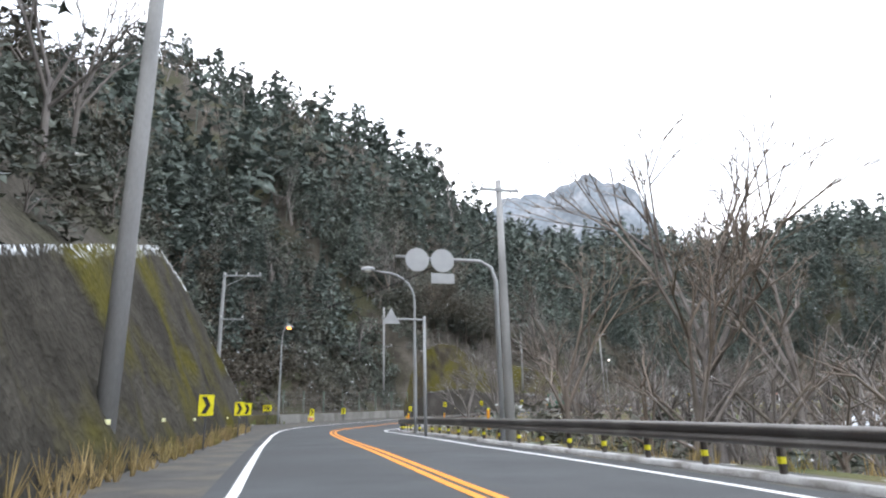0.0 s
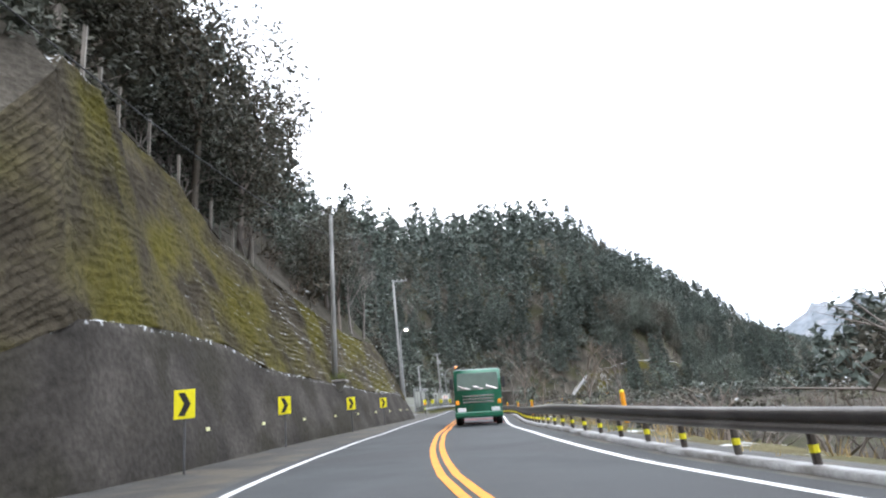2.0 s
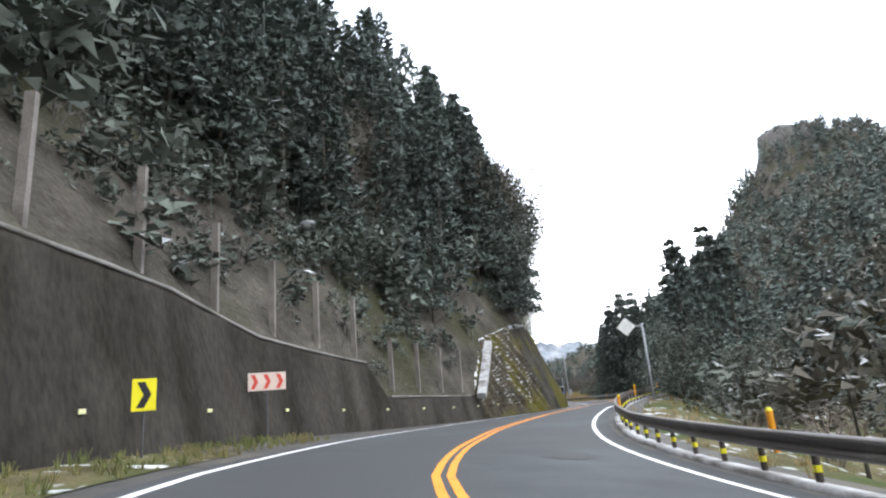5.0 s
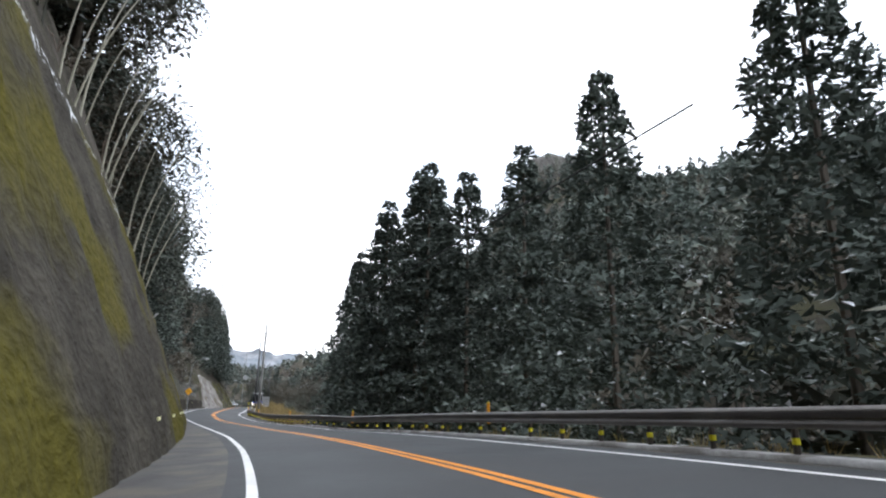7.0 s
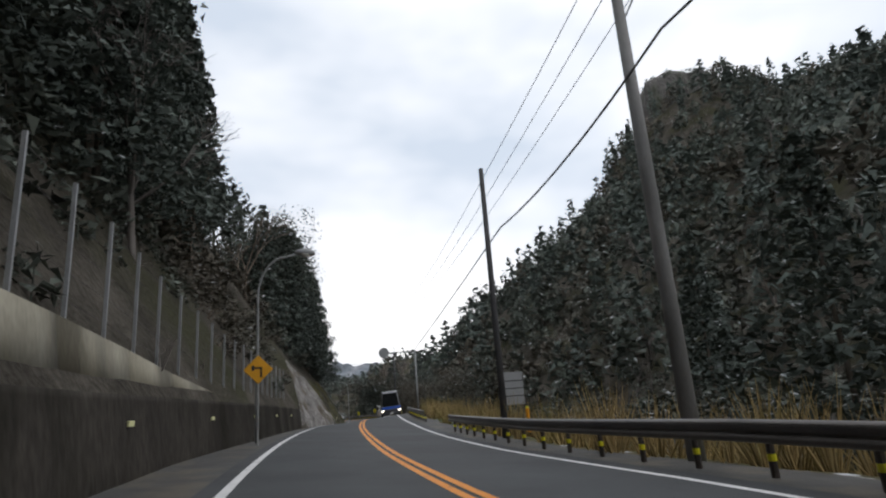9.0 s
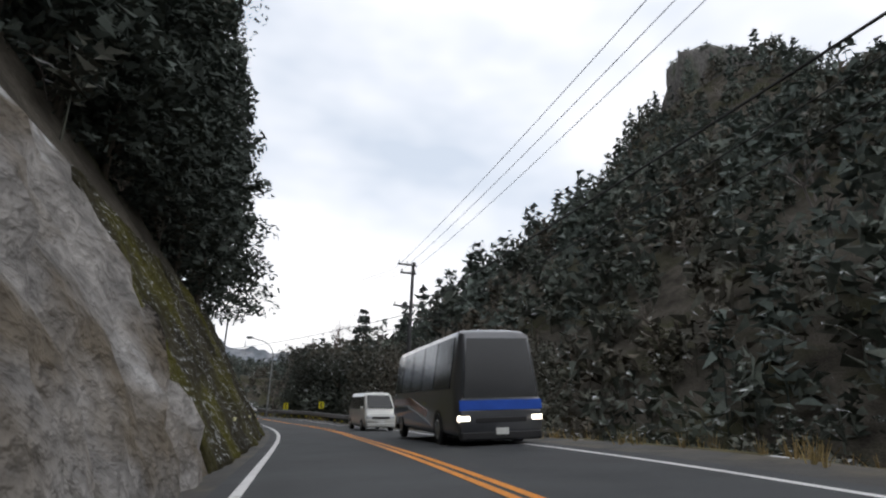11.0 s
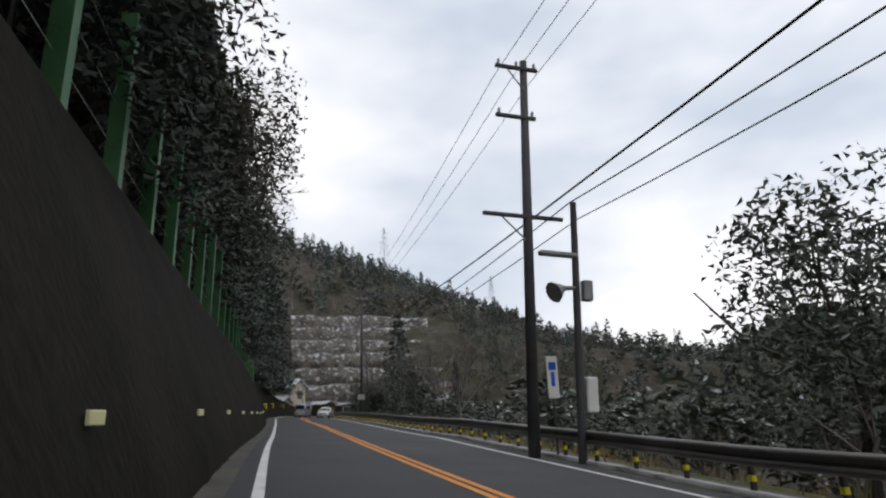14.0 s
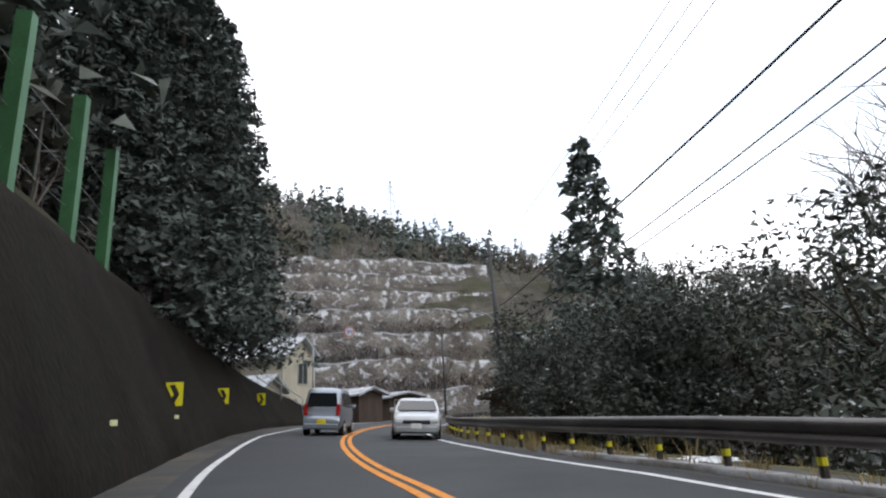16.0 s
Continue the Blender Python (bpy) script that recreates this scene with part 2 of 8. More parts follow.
# foliage and twigs kept pale, with extra snow, to stand in for haze
M_CEDAR = material("cedar_foliage", (0.098, 0.117, 0.105), 0.9, var=0.35, scale=0.08, fine=2.0, bump=0, snow=0.11, island=0.4, spec=0.1)
M_LEAF = material("evergreen_foliage", (0.098, 0.112, 0.096), 0.8, var=0.4, scale=0.08, fine=2.0, bump=0, second=(0.105, 0.094, 0.076), mask_scale=0.05, snow=0.2, island=0.5, spec=0.15)
M_TWIG = material("bare_twigs", (0.18, 0.164, 0.155), 0.95, var=0.3, scale=0.08, fine=2.0, bump=0, second=(0.19, 0.155, 0.128), mask_scale=0.05, snow=0.05, island=0.35, spec=0.1)
M_BARK = material("bark", (0.1, 0.085, 0.07), 0.95, var=0.3, scale=1.5, fine=12, bump=0.5, streak=0.2)

# ---- the road's stations ----
EYE = 0.95                                   # eye over the road
AHEAD = Vector((-0.24841, -0.25758, -0.93378))                     # the car's way in the camera's own axes
ABOVE = Vector((-0.01571, 0.96494, -0.26199))                     # the road's normal in the camera's own axes
_st = []
for t, x, y, z, p, r, w in ROUTE:
    turn = pose(0, 0, 0, 90 + p, r, w).to_3x3()
    nrm, fwd = turn @ ABOVE, turn @ AHEAD
    o = Vector((x, y, z)) - EYE * nrm
    side = fwd.cross(nrm)
    tilt = 0.04 * max(0.0, 1 - abs(t - 12.8) / 0.9) ** 0.5
    _st.append((t, *o, math.atan2(fwd.x, fwd.y), side.z / math.hypot(side.x, side.y) + tilt))
_first, _last = _st[0], _st[-1]
_pre = [(-0.2 * k, _first[1] - 6.8 * k * math.sin(_first[4]), _first[2] - 6.8 * k * math.cos(_first[4]), _first[3], _first[4], _first[5]) for k in range(9, 0, -1)]
_post, _x, _y, _a = [], _last[1], _last[2], _last[4]
for k in range(1, 17):
    for _ in range(5):
        _a += radians(0.75 * 1.2) if k > 1 else 0
        _x, _y = _x + 1.2 * math.sin(_a), _y + 1.2 * math.cos(_a)
    _post.append((16 + 0.2 * k, _x, _y, _last[3], _a, _last[5] * max(0, 1 - k / 8)))
COURSE = np.array(_pre + _st + _post)
COURSE[:, 4] = np.unwrap(COURSE[:, 4])
# fine stations, a smooth curve through the course
FINE_T = np.arange(COURSE[0, 0], COURSE[-1, 0] - 0.001, 0.05)


def _smooth(col):
    k = COURSE[:, 0]
    i = np.clip(np.searchsorted(k, FINE_T + 1e-9) - 1, 1, len(k) - 3)
    u = (FINE_T - k[i]) / 0.2
    a, b, c, d = (COURSE[i + j, col] for j in (-1, 0, 1, 2))
    return 0.5 * (2 * b + (c - a) * u + (2 * a - 5 * b + 4 * c - d) * u**2 + (3 * b - a - 3 * c + d) * u**3)


ST = np.stack([_smooth(c) for c in range(1, 6)], 1)


def key(table):
    ts, vs = zip(*table)
    return lambda t: float(np.interp(t, ts, vs))


# crossfall and rise of the road beyond what the course itself gives
BANK = key([(-1.5, 0.003), (-0.25, -0.001), (0.5, -0.023), (1, -0.008), (1.5, 0.016), (1.75, 0.036), (2, 0.035), (2.5, 0.021), (2.75, -0.005), (3, -0.020), (3.75, -0.007), (4, -0.012), (4.25, -0.007), (5, -0.043), (5.25, -0.041), (5.5, -0.032), (6, 0.038), (6.25, 0.052), (6.5, 0.051), (8, -0.003), (8.25, 0.016), (8.5, 0.019), (8.75, 0.010), (9.25, 0.006), (9.5, -0.013), (10, -0.036), (10.5, -0.027), (11.25, 0.007), (11.75, 0.013), (12, 0.001), (12.5, -0.046), (12.75, -0.041), (13, -0.055), (13.25, -0.030), (13.5, -0.037), (13.75, -0.031), (14, -0.048), (14.25, -0.055), (14.75, -0.011), (15.5, -0.009), (16, 0.009), (16.25, 0.010), (16.5, -0.011), (16.75, -0.043), (17, -0.055), (17.25, -0.053), (18.25, -0.011), (19, 0.010)])
RISE = key([(-1.5, 0.01), (0.25, -0.01), (1.25, 0.03), (2.75, -0.02), (4.75, 0.01), (11.75, -0.00), (13.25, 0.02), (15.75, -0.02), (16, 0.01), (16.75, 0.24), (17, 0.25), (17.5, 0.21), (19, -0.03)])
ST[:, 4] += [BANK(t) for t in FINE_T]
ST[:, 2] += [RISE(t) for t in FINE_T]


def station(t):
    """Road point, right-hand side, heading and bank at the place that the car passes at t."""
    f = min(max((t - FINE_T[0]) / 0.05, 0), len(FINE_T) - 1.001)
    i = int(f)
    r = ST[i] * (1 - (f - i)) + ST[i + 1] * (f - i)
    return r


def at(t, u, z=0.0):
    """World point at route time t, u metres to the right of the car's line, z over the road's surface."""
    x, y, o, a, b = station(t)
    return Vector((x + u * math.cos(a), y - u * math.sin(a), o + max(-5.0, min(u, 9.0)) * b + z))


def facing(t, turn=0.0):
    """Turn about z, in degrees, that makes a thing's +y point along the road at t."""
    return -math.degrees(station(t)[3]) + turn


def along(t, metres):
    """Route time that lies so many metres further on."""
    step = 1 if metres > 0 else -1
    left = abs(metres)
    while left > 0:
        d = (at(t + 0.05 * step, 0) - at(t, 0)).length
        if d >= left:
            return t + 0.05 * step * left / d
        t, left = t + 0.05 * step, left - d
    return t


LINE_L = key([(-1.5, -1.11), (0.25, -0.54), (0.75, -0.69), (1, -0.99), (1.25, -1.52), (1.5, -1.91), (1.75, -1.97), (2, -1.79), (2.25, -1.25), (2.5, -0.47), (2.75, -0.01), (3.25, -0.27), (3.75, -0.31), (4.25, -0.56), (4.5, -1.06), (4.75, -1.78), (5, -2.30), (5.25, -2.41), (5.5, -1.98), (5.75, -1.46), (6, -1.05), (6.25, -0.77), (7, -0.18), (7.5, 0.05), (7.75, 0.03), (8.25, -0.39), (9, -0.77), (9.75, -0.98), (10, -0.98), (10.5, -0.89), (11, -0.70), (12.5, 0.18), (12.75, 0.08), (13, 0.22), (13.75, -0.19), (14, -0.11), (14.25, -0.15), (14.75, -0.29), (15.25, -0.60), (16, -0.78), (16.25, -1.13), (16.5, -1.83), (16.75, -2.76), (17, -3.36), (17.25, -3.72), (17.5, -3.93), (18, -4.06), (19, -3.90)])
LINE_C = key([(-1.5, 1.98), (-0.5, 2.32), (-0.25, 2.35), (0.25, 2.28), (0.5, 2.34), (1.75, 1.44), (2, 1.48), (2.25, 1.78), (2.5, 2.36), (2.75, 2.72), (3, 2.68), (3.25, 2.55), (3.5, 2.58), (4, 2.40), (4.25, 2.16), (4.5, 1.77), (4.75, 1.25), (5, 1.10), (5.25, 1.06), (5.5, 1.59), (5.75, 1.90), (6.75, 2.73), (7.25, 3.02), (7.5, 3.04), (7.75, 2.96), (8, 2.78), (8.5, 2.18), (9, 2.16), (9.25, 2.01), (9.5, 1.99), (10.25, 2.11), (13, 3.15), (13.25, 3.10), (13.75, 2.81), (14.25, 2.75), (14.75, 2.46), (15.25, 2.33), (15.75, 1.97), (16, 1.99), (16.25, 1.56), (16.5, 0.96), (16.75, 0.29), (17, -0.23), (17.25, -0.60), (17.5, -0.82), (17.75, -0.93), (18, -0.96), (19, -0.80)])
LINE_R = key([(-1.5, 5.09), (-0.5, 5.42), (0, 5.50), (0.25, 5.46), (0.75, 5.25), (1.5, 4.76), (1.75, 4.71), (2, 4.58), (2.25, 4.64), (2.5, 5.13), (2.75, 5.53), (3, 5.78), (3.25, 5.89), (3.75, 5.70), (4.5, 4.96), (4.75, 4.83), (5, 4.87), (5.25, 5.04), (5.5, 5.10), (6, 5.10), (7, 5.99), (7.25, 6.11), (7.5, 6.14), (7.75, 6.06), (8.25, 5.74), (8.75, 5.28), (9.5, 4.74), (9.75, 4.77), (10, 5.00), (10.25, 5.16), (11.25, 5.63), (12.25, 6.21), (12.75, 6.44), (13.25, 6.38), (13.75, 6.19), (14.25, 5.90), (14.75, 5.78), (15.25, 5.47), (15.75, 5.24), (16, 5.01), (16.25, 4.65), (16.5, 4.05), (16.75, 3.34), (17, 2.81), (17.25, 2.47), (17.5, 2.27), (18, 2.14), (19, 2.30)])
FOOT_L = key([(-2, -3.2), (0.25, -2.6), (0.8, -2.6), (1.0, -2.9), (1.17, -3.3), (1.27, -9.4), (1.5, -8.6), (1.6, -6.9), (1.72, -6.4), (1.86, -5.7), (2.1, -5.3), (2.25, -5.0), (2.3, -4.1), (2.37, -3.6), (2.59, -3.1), (2.85, -2.35), (3.06, -2.0), (3.3, -1.7), (3.52, -1.8), (3.6, -5.0), (3.63, -8.2), (4.08, -7.8), (4.2, -7.2), (4.4, -4.9), (4.9, -5.8), (5.1, -6.0), (5.2, -5.6), (5.33, -4.9), (5.48, -4.5), (5.7, -3.9), (5.9, -3.5), (6.6, -2.7), (7.4, -1.75), (7.84, -1.4), (8.03, -1.3), (8.235, -1.45), (8.34, -3.6), (8.65, -3.4), (8.85, -2.9), (9.08, -2.5), (9.47, -2.5), (9.63, -2.3), (9.83, -2.05), (10.5, -1.75), (11.3, -1.15), (11.76, -0.9), (12.0, -0.75), (12.4, -0.62), (13.3, -0.6), (14.1, -0.72), (14.75, -0.88), (14.92, -0.97), (15.9, -1.5)] + [(16.4, -2.5), (16.6, -3.2), (16.87, -4.3), (17.07, -5.2), (17.4, -6.2), (20, -6.4)])
# height of the face at the foot of the mountain, and how far it leans back for each metre of height
FACE_H = key([(-2, 3), (0.28, 3.3), (0.43, 4.7), (0.92, 9.3), (1.05, 8.4), (1.1, 5.4), (1.15, 2.1), (1.19, 0.8), (2.2, 0.8), (2.25, 5.0), (2.31, 8.4), (2.45, 9.8), (2.56, 9.8), (2.63, 8.2), (2.77, 7.6), (3.1, 6.2), (3.25, 6.2), (3.4, 6.4), (3.5, 3.8), (3.58, 2.6), (3.64, 0.8), (4.0, 0.8), (4.1, 0.4), (5.14, 0.4), (5.19, 4.0), (5.39, 3.8), (5.5, 3.1), (5.73, 2.9), (5.75, 1.45), (6.1, 1.55), (6.14, 3.0), (6.3, 6.0), (6.6, 8), (6.9, 9.5), (7.4, 10), (7.87, 9), (7.97, 8.1), (8.02, 6.6), (8.1, 5.3), (8.18, 4.8), (8.22, 4.6), (8.24, 1.3)] + [(10.45, 1.3), (10.55, 5), (10.9, 6), (11.3, 5.6), (12.0, 5.8), (12.6, 5.8), (13.3, 5.2), (13.5, 4.0), (14.5, 4.2), (16.4, 4.3), (16.6, 4.3), (16.9, 3.3), (17.3, 1.2), (17.6, 0.5), (20, 0.5)])
LEAN = key([(-2, 0.45), (1.1, 0.45), (1.3, 0.1), (2.3, 0.1), (2.45, 0.3), (3.0, 0.4), (4.0, 0.42), (4.1, 0.2), (5.2, 0.18), (6.08, 0.2), (6.3, 0.4), (8.235, 0.42), (8.27, 0.12), (10.45, 0.12), (10.6, 0.4), (11.3, 0.6), (12.0, 0.62), (12.5, 0.48), (13.3, 0.45), (13.5, 0.4), (16.4, 0.42), (17, 0.6), (20, 0.6)])
# how steeply the mountain goes on above the face, and how high it grows
STEEP = key([(-2, 1.0), (1.0, 1.05), (1.5, 0.95), (2.3, 1.0), (2.8, 1.2), (3.4, 1.38), (3.8, 1.28), (4.1, 1.2), (5.0, 1.3), (5.6, 1.6), (6.4, 2.0), (7.0, 2.4), (8.0, 2.2), (8.4, 1.85), (10.4, 1.6), (12, 1.25), (13.4, 1.0), (16.3, 0.95), (17.0, 0.5), (17.6, 0.1), (20, 0.05)])
CREST = key([(-2, 85), (1.0, 100), (1.6, 112), (2.2, 120), (2.7, 98), (3.6, 90), (4.1, 76), (4.6, 66), (5.2, 60), (5.8, 56), (6.4, 47), (7.4, 46), (8.5, 60), (10, 68), (11.5, 58), (12.2, 52), (15, 50), (16.6, 40), (17.4, 10), (20, 3)])


# ---- mesh helpers ----
def part(name, bm, mat, parent=None, label="", smooth=False):
    me = bpy.data.meshes.new(name)
    bm.to_mesh(me)
    bm.free()
    if smooth:
        me.shade_smooth()
    me.materials.append(mat)
    ob = new(name, me)
    ob.parent = parent
    if label:
        ob["label"] = label
    return ob


def solid(name, verts, faces, mat, parent=None, label="", smooth=False):
    """One mesh object from arrays of corners and of faces with equal corner counts."""
    me = bpy.data.meshes.new(name)
    v, f = np.asarray(verts, np.float32), np.asarray(faces, np.int32)
    k = f.shape[1]
    me.vertices.add(len(v))
    me.vertices.foreach_set("co", v.ravel())
    me.loops.add(f.size)
    me.loops.foreach_set("vertex_index", f.ravel())
    me.polygons.add(len(f))
    me.polygons.foreach_set("loop_start", np.arange(0, f.size, k, dtype=np.int32))
    me.update(calc_edges=True)
    if smooth:
        me.shade_smooth()
    me.materials.append(mat)
    ob = new(name, me)
    ob.parent = parent
    if label:
        ob["label"] = label
    return ob


def sheet(name, rows, mat, parent=None, smooth=False, flip=False):
    """A sheet from a grid of points (rows of equal length)."""
    r, c = len(rows), len(rows[0])
    v = np.array([tuple(p) for row in rows for p in row])
    i = np.arange(r - 1)[:, None] * c + np.arange(c - 1)[None, :]
    f = np.stack([i, i + 1, i + c + 1, i + c], -1).reshape(-1, 4)
    return solid(name, v, f[:, ::-1] if flip else f, mat, parent, smooth=smooth)


def box(bm, x0, x1, y0, y1, z0, z1, bevel=0.0, m=None):
    res = bmesh.ops.create_cube(bm, size=1.0)["verts"]
    for v in res:
        v.co = Vector((x0 + (v.co.x + 0.5) * (x1 - x0), y0 + (v.co.y + 0.5) * (y1 - y0), z0 + (v.co.z + 0.5) * (z1 - z0)))
    if bevel:
        es = list({e for v in res for e in v.link_edges})
        out = bmesh.ops.bevel(bm, geom=es, offset=bevel, segments=1, affect="EDGES")
        res = list({v for f in out["faces"] for v in f.verts} | {v for v in res if v.is_valid})
    if m is not None:
        for v in res:
            v.co = m @ v.co
    return res


def tube(bm, pts, radii, sides=8, caps=True):
    """A round bar through points, its radius changing from point to point."""
    pts = [Vector(p) for p in pts]
    rings = []
    for i, p in enumerate(pts):
        d = (pts[min(i + 1, len(pts) - 1)] - pts[max(i - 1, 0)]).normalized()
        a = d.orthogonal().normalized() if i == 0 else (rings_dir - d * rings_dir.dot(d)).normalized()
        rings_dir = a
        b = d.cross(a)
        r = radii[i] if isinstance(radii, (list, tuple)) else radii
        rings.append([bm.verts.new(p + (a * math.cos(2 * math.pi * k / sides) + b * math.sin(2 * math.pi * k / sides)) * r) for k in range(sides)])
    for r0, r1 in zip(rings, rings[1:]):
        for k in range(sides):
            bm.faces.new((r0[k], r0[(k + 1) % sides], r1[(k + 1) % sides], r1[k]))
    if caps:
        bm.faces.new(rings[0][::-1])
        bm.faces.new(rings[-1])


def empty(name, m=None, label="", category="", group="", kind=""):
    ob = new(name)
    if m is not None:
        ob.matrix_world = m
    return tagged(ob, label, category, group, kind)


def span(a, b, step=0.05):
    return np.append(np.arange(a, b, step), b)


# ---- road ----
T0, T1 = -1.5, 18.9


def ribbon(name, left, right, lift, mat, a, b, cols=2, step=0.05):
    rows = []
    for t in span(a, b, step):
        l, r = left(t), right(t)
        rows.append([at(t, l + (r - l) * k / (cols - 1), lift) for k in range(cols)])
    return sheet(name, rows, mat, flip=True)


road = ribbon("road", lambda t: LINE_L(t) - 0.35, lambda t: LINE_R(t) + 0.55, 0.0, M_ASPHALT, T0, T1, 7)
tagged(road, "grey two-lane mountain road of worn asphalt", "road", kind="structure")
sh = ribbon("pavement", lambda t: FOOT_L(t) - 0.8, lambda t: LINE_L(t) - 0.35, -0.004, M_SHOULDER, T0, T1, 5)
tagged(sh, "dirty asphalt shoulder and lay-by at the mountain's foot", "road shoulder", kind="structure")
sh = ribbon("pavement", lambda t: LINE_R(t) + 0.55, lambda t: LINE_R(t) + 1.9, -0.004, M_SHOULDER, T0, T1, 3)
tagged(sh, "narrow dirty shoulder under the guardrail", "road shoulder", kind="structure")


def marking(label, centre, width, mat, a, b):
    ob = ribbon("road_marking", lambda t: centre(t) - width / 2, lambda t: centre(t) + width / 2, 0.006, mat, a, b)
    return tagged(ob, label, "road marking", kind="structure")


marking("white edge line painted on the asphalt", LINE_L, 0.14, M_WHITE, T0, T1)
marking("white edge line painted on the asphalt", LINE_R, 0.14, M_WHITE, T0, T1)
marking("orange centre line, one of a close pair", lambda t: LINE_C(t) - 0.11, 0.13, M_YELLOW, T0, T1)
marking("orange centre line, one of a close pair", lambda t: LINE_C(t) + 0.11, 0.13, M_YELLOW, T0, T1)

# ---- land ----
FOOT_X, FOOT_Y = (60, 95, 160, 220, 270, 310, 345, 380, 430, 520, 640), (95, 125, 146, 163, 183, 208, 226, 234, 232, 212, 180)
NX = Vector((0.64, 0.77, 0.0))


def smoothstep(v):
    v = np.clip(v, 0, 1)
    return v * v * (3 - 2 * v)


def wav(x, y, s, k=0):
    """Soft unevenness between -1 and 1."""
    return (np.sin(x / s + 1.3 * k) * np.cos(y / s * 1.13 + 0.7 * k) + 0.6 * np.sin(x / s * 2.3 + y / s * 1.7 + k) + 0.35 * np.cos(x / s * 4.1 - y / s * 3.7 + 2 * k)) / 1.95


KEYS_T = np.arange(-2, 20.01, 0.05)
TAB = {n: np.array([f(t) for t in KEYS_T]) for n, f in (("foot", FOOT_L), ("face", FACE_H), ("lean", LEAN), ("steep", STEEP), ("crest", CREST), ("right", LINE_R))}


def tab(n, t):
    return np.interp(t, KEYS_T, TAB[n])


def road_coords(X, Y):
    """Nearest route time, offset to the right and road height for arrays of places."""
    sub = slice(None, None, 2)
    sx, sy, sz, sa = ST[sub, 0], ST[sub, 1], ST[sub, 2], ST[sub, 3]
    st = FINE_T[sub]
    T, U, Z = np.empty(X.size), np.empty(X.size), np.empty(X.size)
    for c in range(0, X.size, 4000):
        e = slice(c, c + 4000)
        d2 = (X[e, None] - sx) ** 2 + (Y[e, None] - sy) ** 2
        j = d2.argmin(1)
        dx, dy = X[e] - sx[j], Y[e] - sy[j]
        sgn = np.sign(dx * np.cos(sa[j]) - dy * np.sin(sa[j]))
        T[e], U[e], Z[e] = st[j], sgn * np.sqrt(d2[np.arange(len(j)), j]), sz[j]
    return T, U, Z


def land(X, Y):
    """Height of the land, and the route time and offset of each place."""
    T, U, Z = road_coords(X, Y)
    # the mountain on the left-hand side
    d = -U
    foot, face, lean = -tab("foot", T), tab("face", T), tab("lean", T)
    back = foot + face * lean
    crest = tab("crest", T) * (1 + 0.12 * wav(X, Y, 31, 1))
    rise = np.maximum(d - back, 0) * tab("steep", T) * (1 + 0.12 * wav(X, Y, 17, 2))
    left = Z + np.where(d > back, face + crest * np.tanh(rise / crest), -1.0)
    # the valley on the right-hand side
    edge = tab("right", T) + 1.7
    drop = np.clip((U - edge) / 9, 0, 1)
    right = Z - 0.3 - 2.6 * smoothstep(drop) + 0.5 * wav(X, Y, 7, 3) * drop
    h = np.where(U < 0, left, right)
    # the hill across the valley, with its flat-topped crag
    fy = np.interp(X, FOOT_X, FOOT_Y)
    hb = np.maximum(fy - Y, 0) * 0.86 * smoothstep((X - 70) / 60) * (1 + 0.1 * wav(X, Y, 23, 4))
    cb = np.interp(X, (80, 160, 240, 300, 380, 437, 520, 640), (16, 45, 75, 95, 122, 155, 120, 70))
    hb = cb * np.tanh(hb / cb)
    hb = hb + 34 * smoothstep((64 - np.hypot(X - 434, Y - 101)) / 46) * (hb > 5)
    h = np.maximum(h, np.where(hb > 0.2, -3 + hb, -99))
    # the hill beyond the terraces
    bx, by = X - 345, Y - 293
    D, B = np.hypot(bx, by), np.degrees(np.arctan2(-bx, by))
    hr = np.interp(-B, (-40, 0, 20, 37, 50, 62, 75, 95, 120), (60, 104, 107, 103, 86, 50, 21, 12, 10))
    hc = np.where(D > 64, np.minimum((D - 64) * 0.71, 26) + np.maximum(D - 108, 0) * np.interp(-B, (30, 60), (0.78, 0.5)), 0)
    hc = hr * np.tanh(hc / hr) * (1 + 0.07 * wav(X, Y, 19, 5))
    ahead = smoothstep((bx * NX.x + by * NX.y - 40) / 25)
    h = np.maximum(h, np.where(ahead > 0, 1.5 + (hc - 1) * ahead, -99))
    # far blue hills that close the valley
    far = np.hypot(X - 200, Y - 180)
    h = np.maximum(h, np.where(far > 480, 52 * np.tanh((far - 480) * 0.3 / 52) * (0.8 + 0.3 * wav(X, Y, 90, 6)), -99))
    mound = np.hypot(X - 650, (Y - 262) * 0.9)
    h = np.maximum(h, 44 * smoothstep((78 - mound) / 62) + 2.5 * wav(X, Y, 11, 4) * (mound < 70) - 4)
    return h, T, U


gx, gy = np.arange(-260, 1000, 5.0), np.arange(-260, 760, 5.0)
GX, GY = np.meshgrid(gx, gy)
GH, GT, GU = land(GX.ravel(), GY.ravel())
_back = -tab("foot", GT) + tab("face", GT) * tab("lean", GT)
near = (GU > -(_back + 12)) & (GU < tab("right", GT) + 14)
GH2 = GH - np.where(near, np.where((GU > -(_back + 1.0)) & (GU < tab("right", GT) + 4), 4.5, 1.2), 0.0)
gi = np.arange(len(gy) - 1)[:, None] * len(gx) + np.arange(len(gx) - 1)[None, :]
gf = np.stack([gi, gi + 1, gi + len(gx) + 1, gi + len(gx)], -1).reshape(-1, 4)
ground = solid("ground", np.stack([GX.ravel(), GY.ravel(), GH2], 1), gf, M_GROUND, smooth=True)
tagged(ground, "wooded mountainsides and valley floor under leaf litter with traces of snow", "ground", kind="structure")
big = 4200
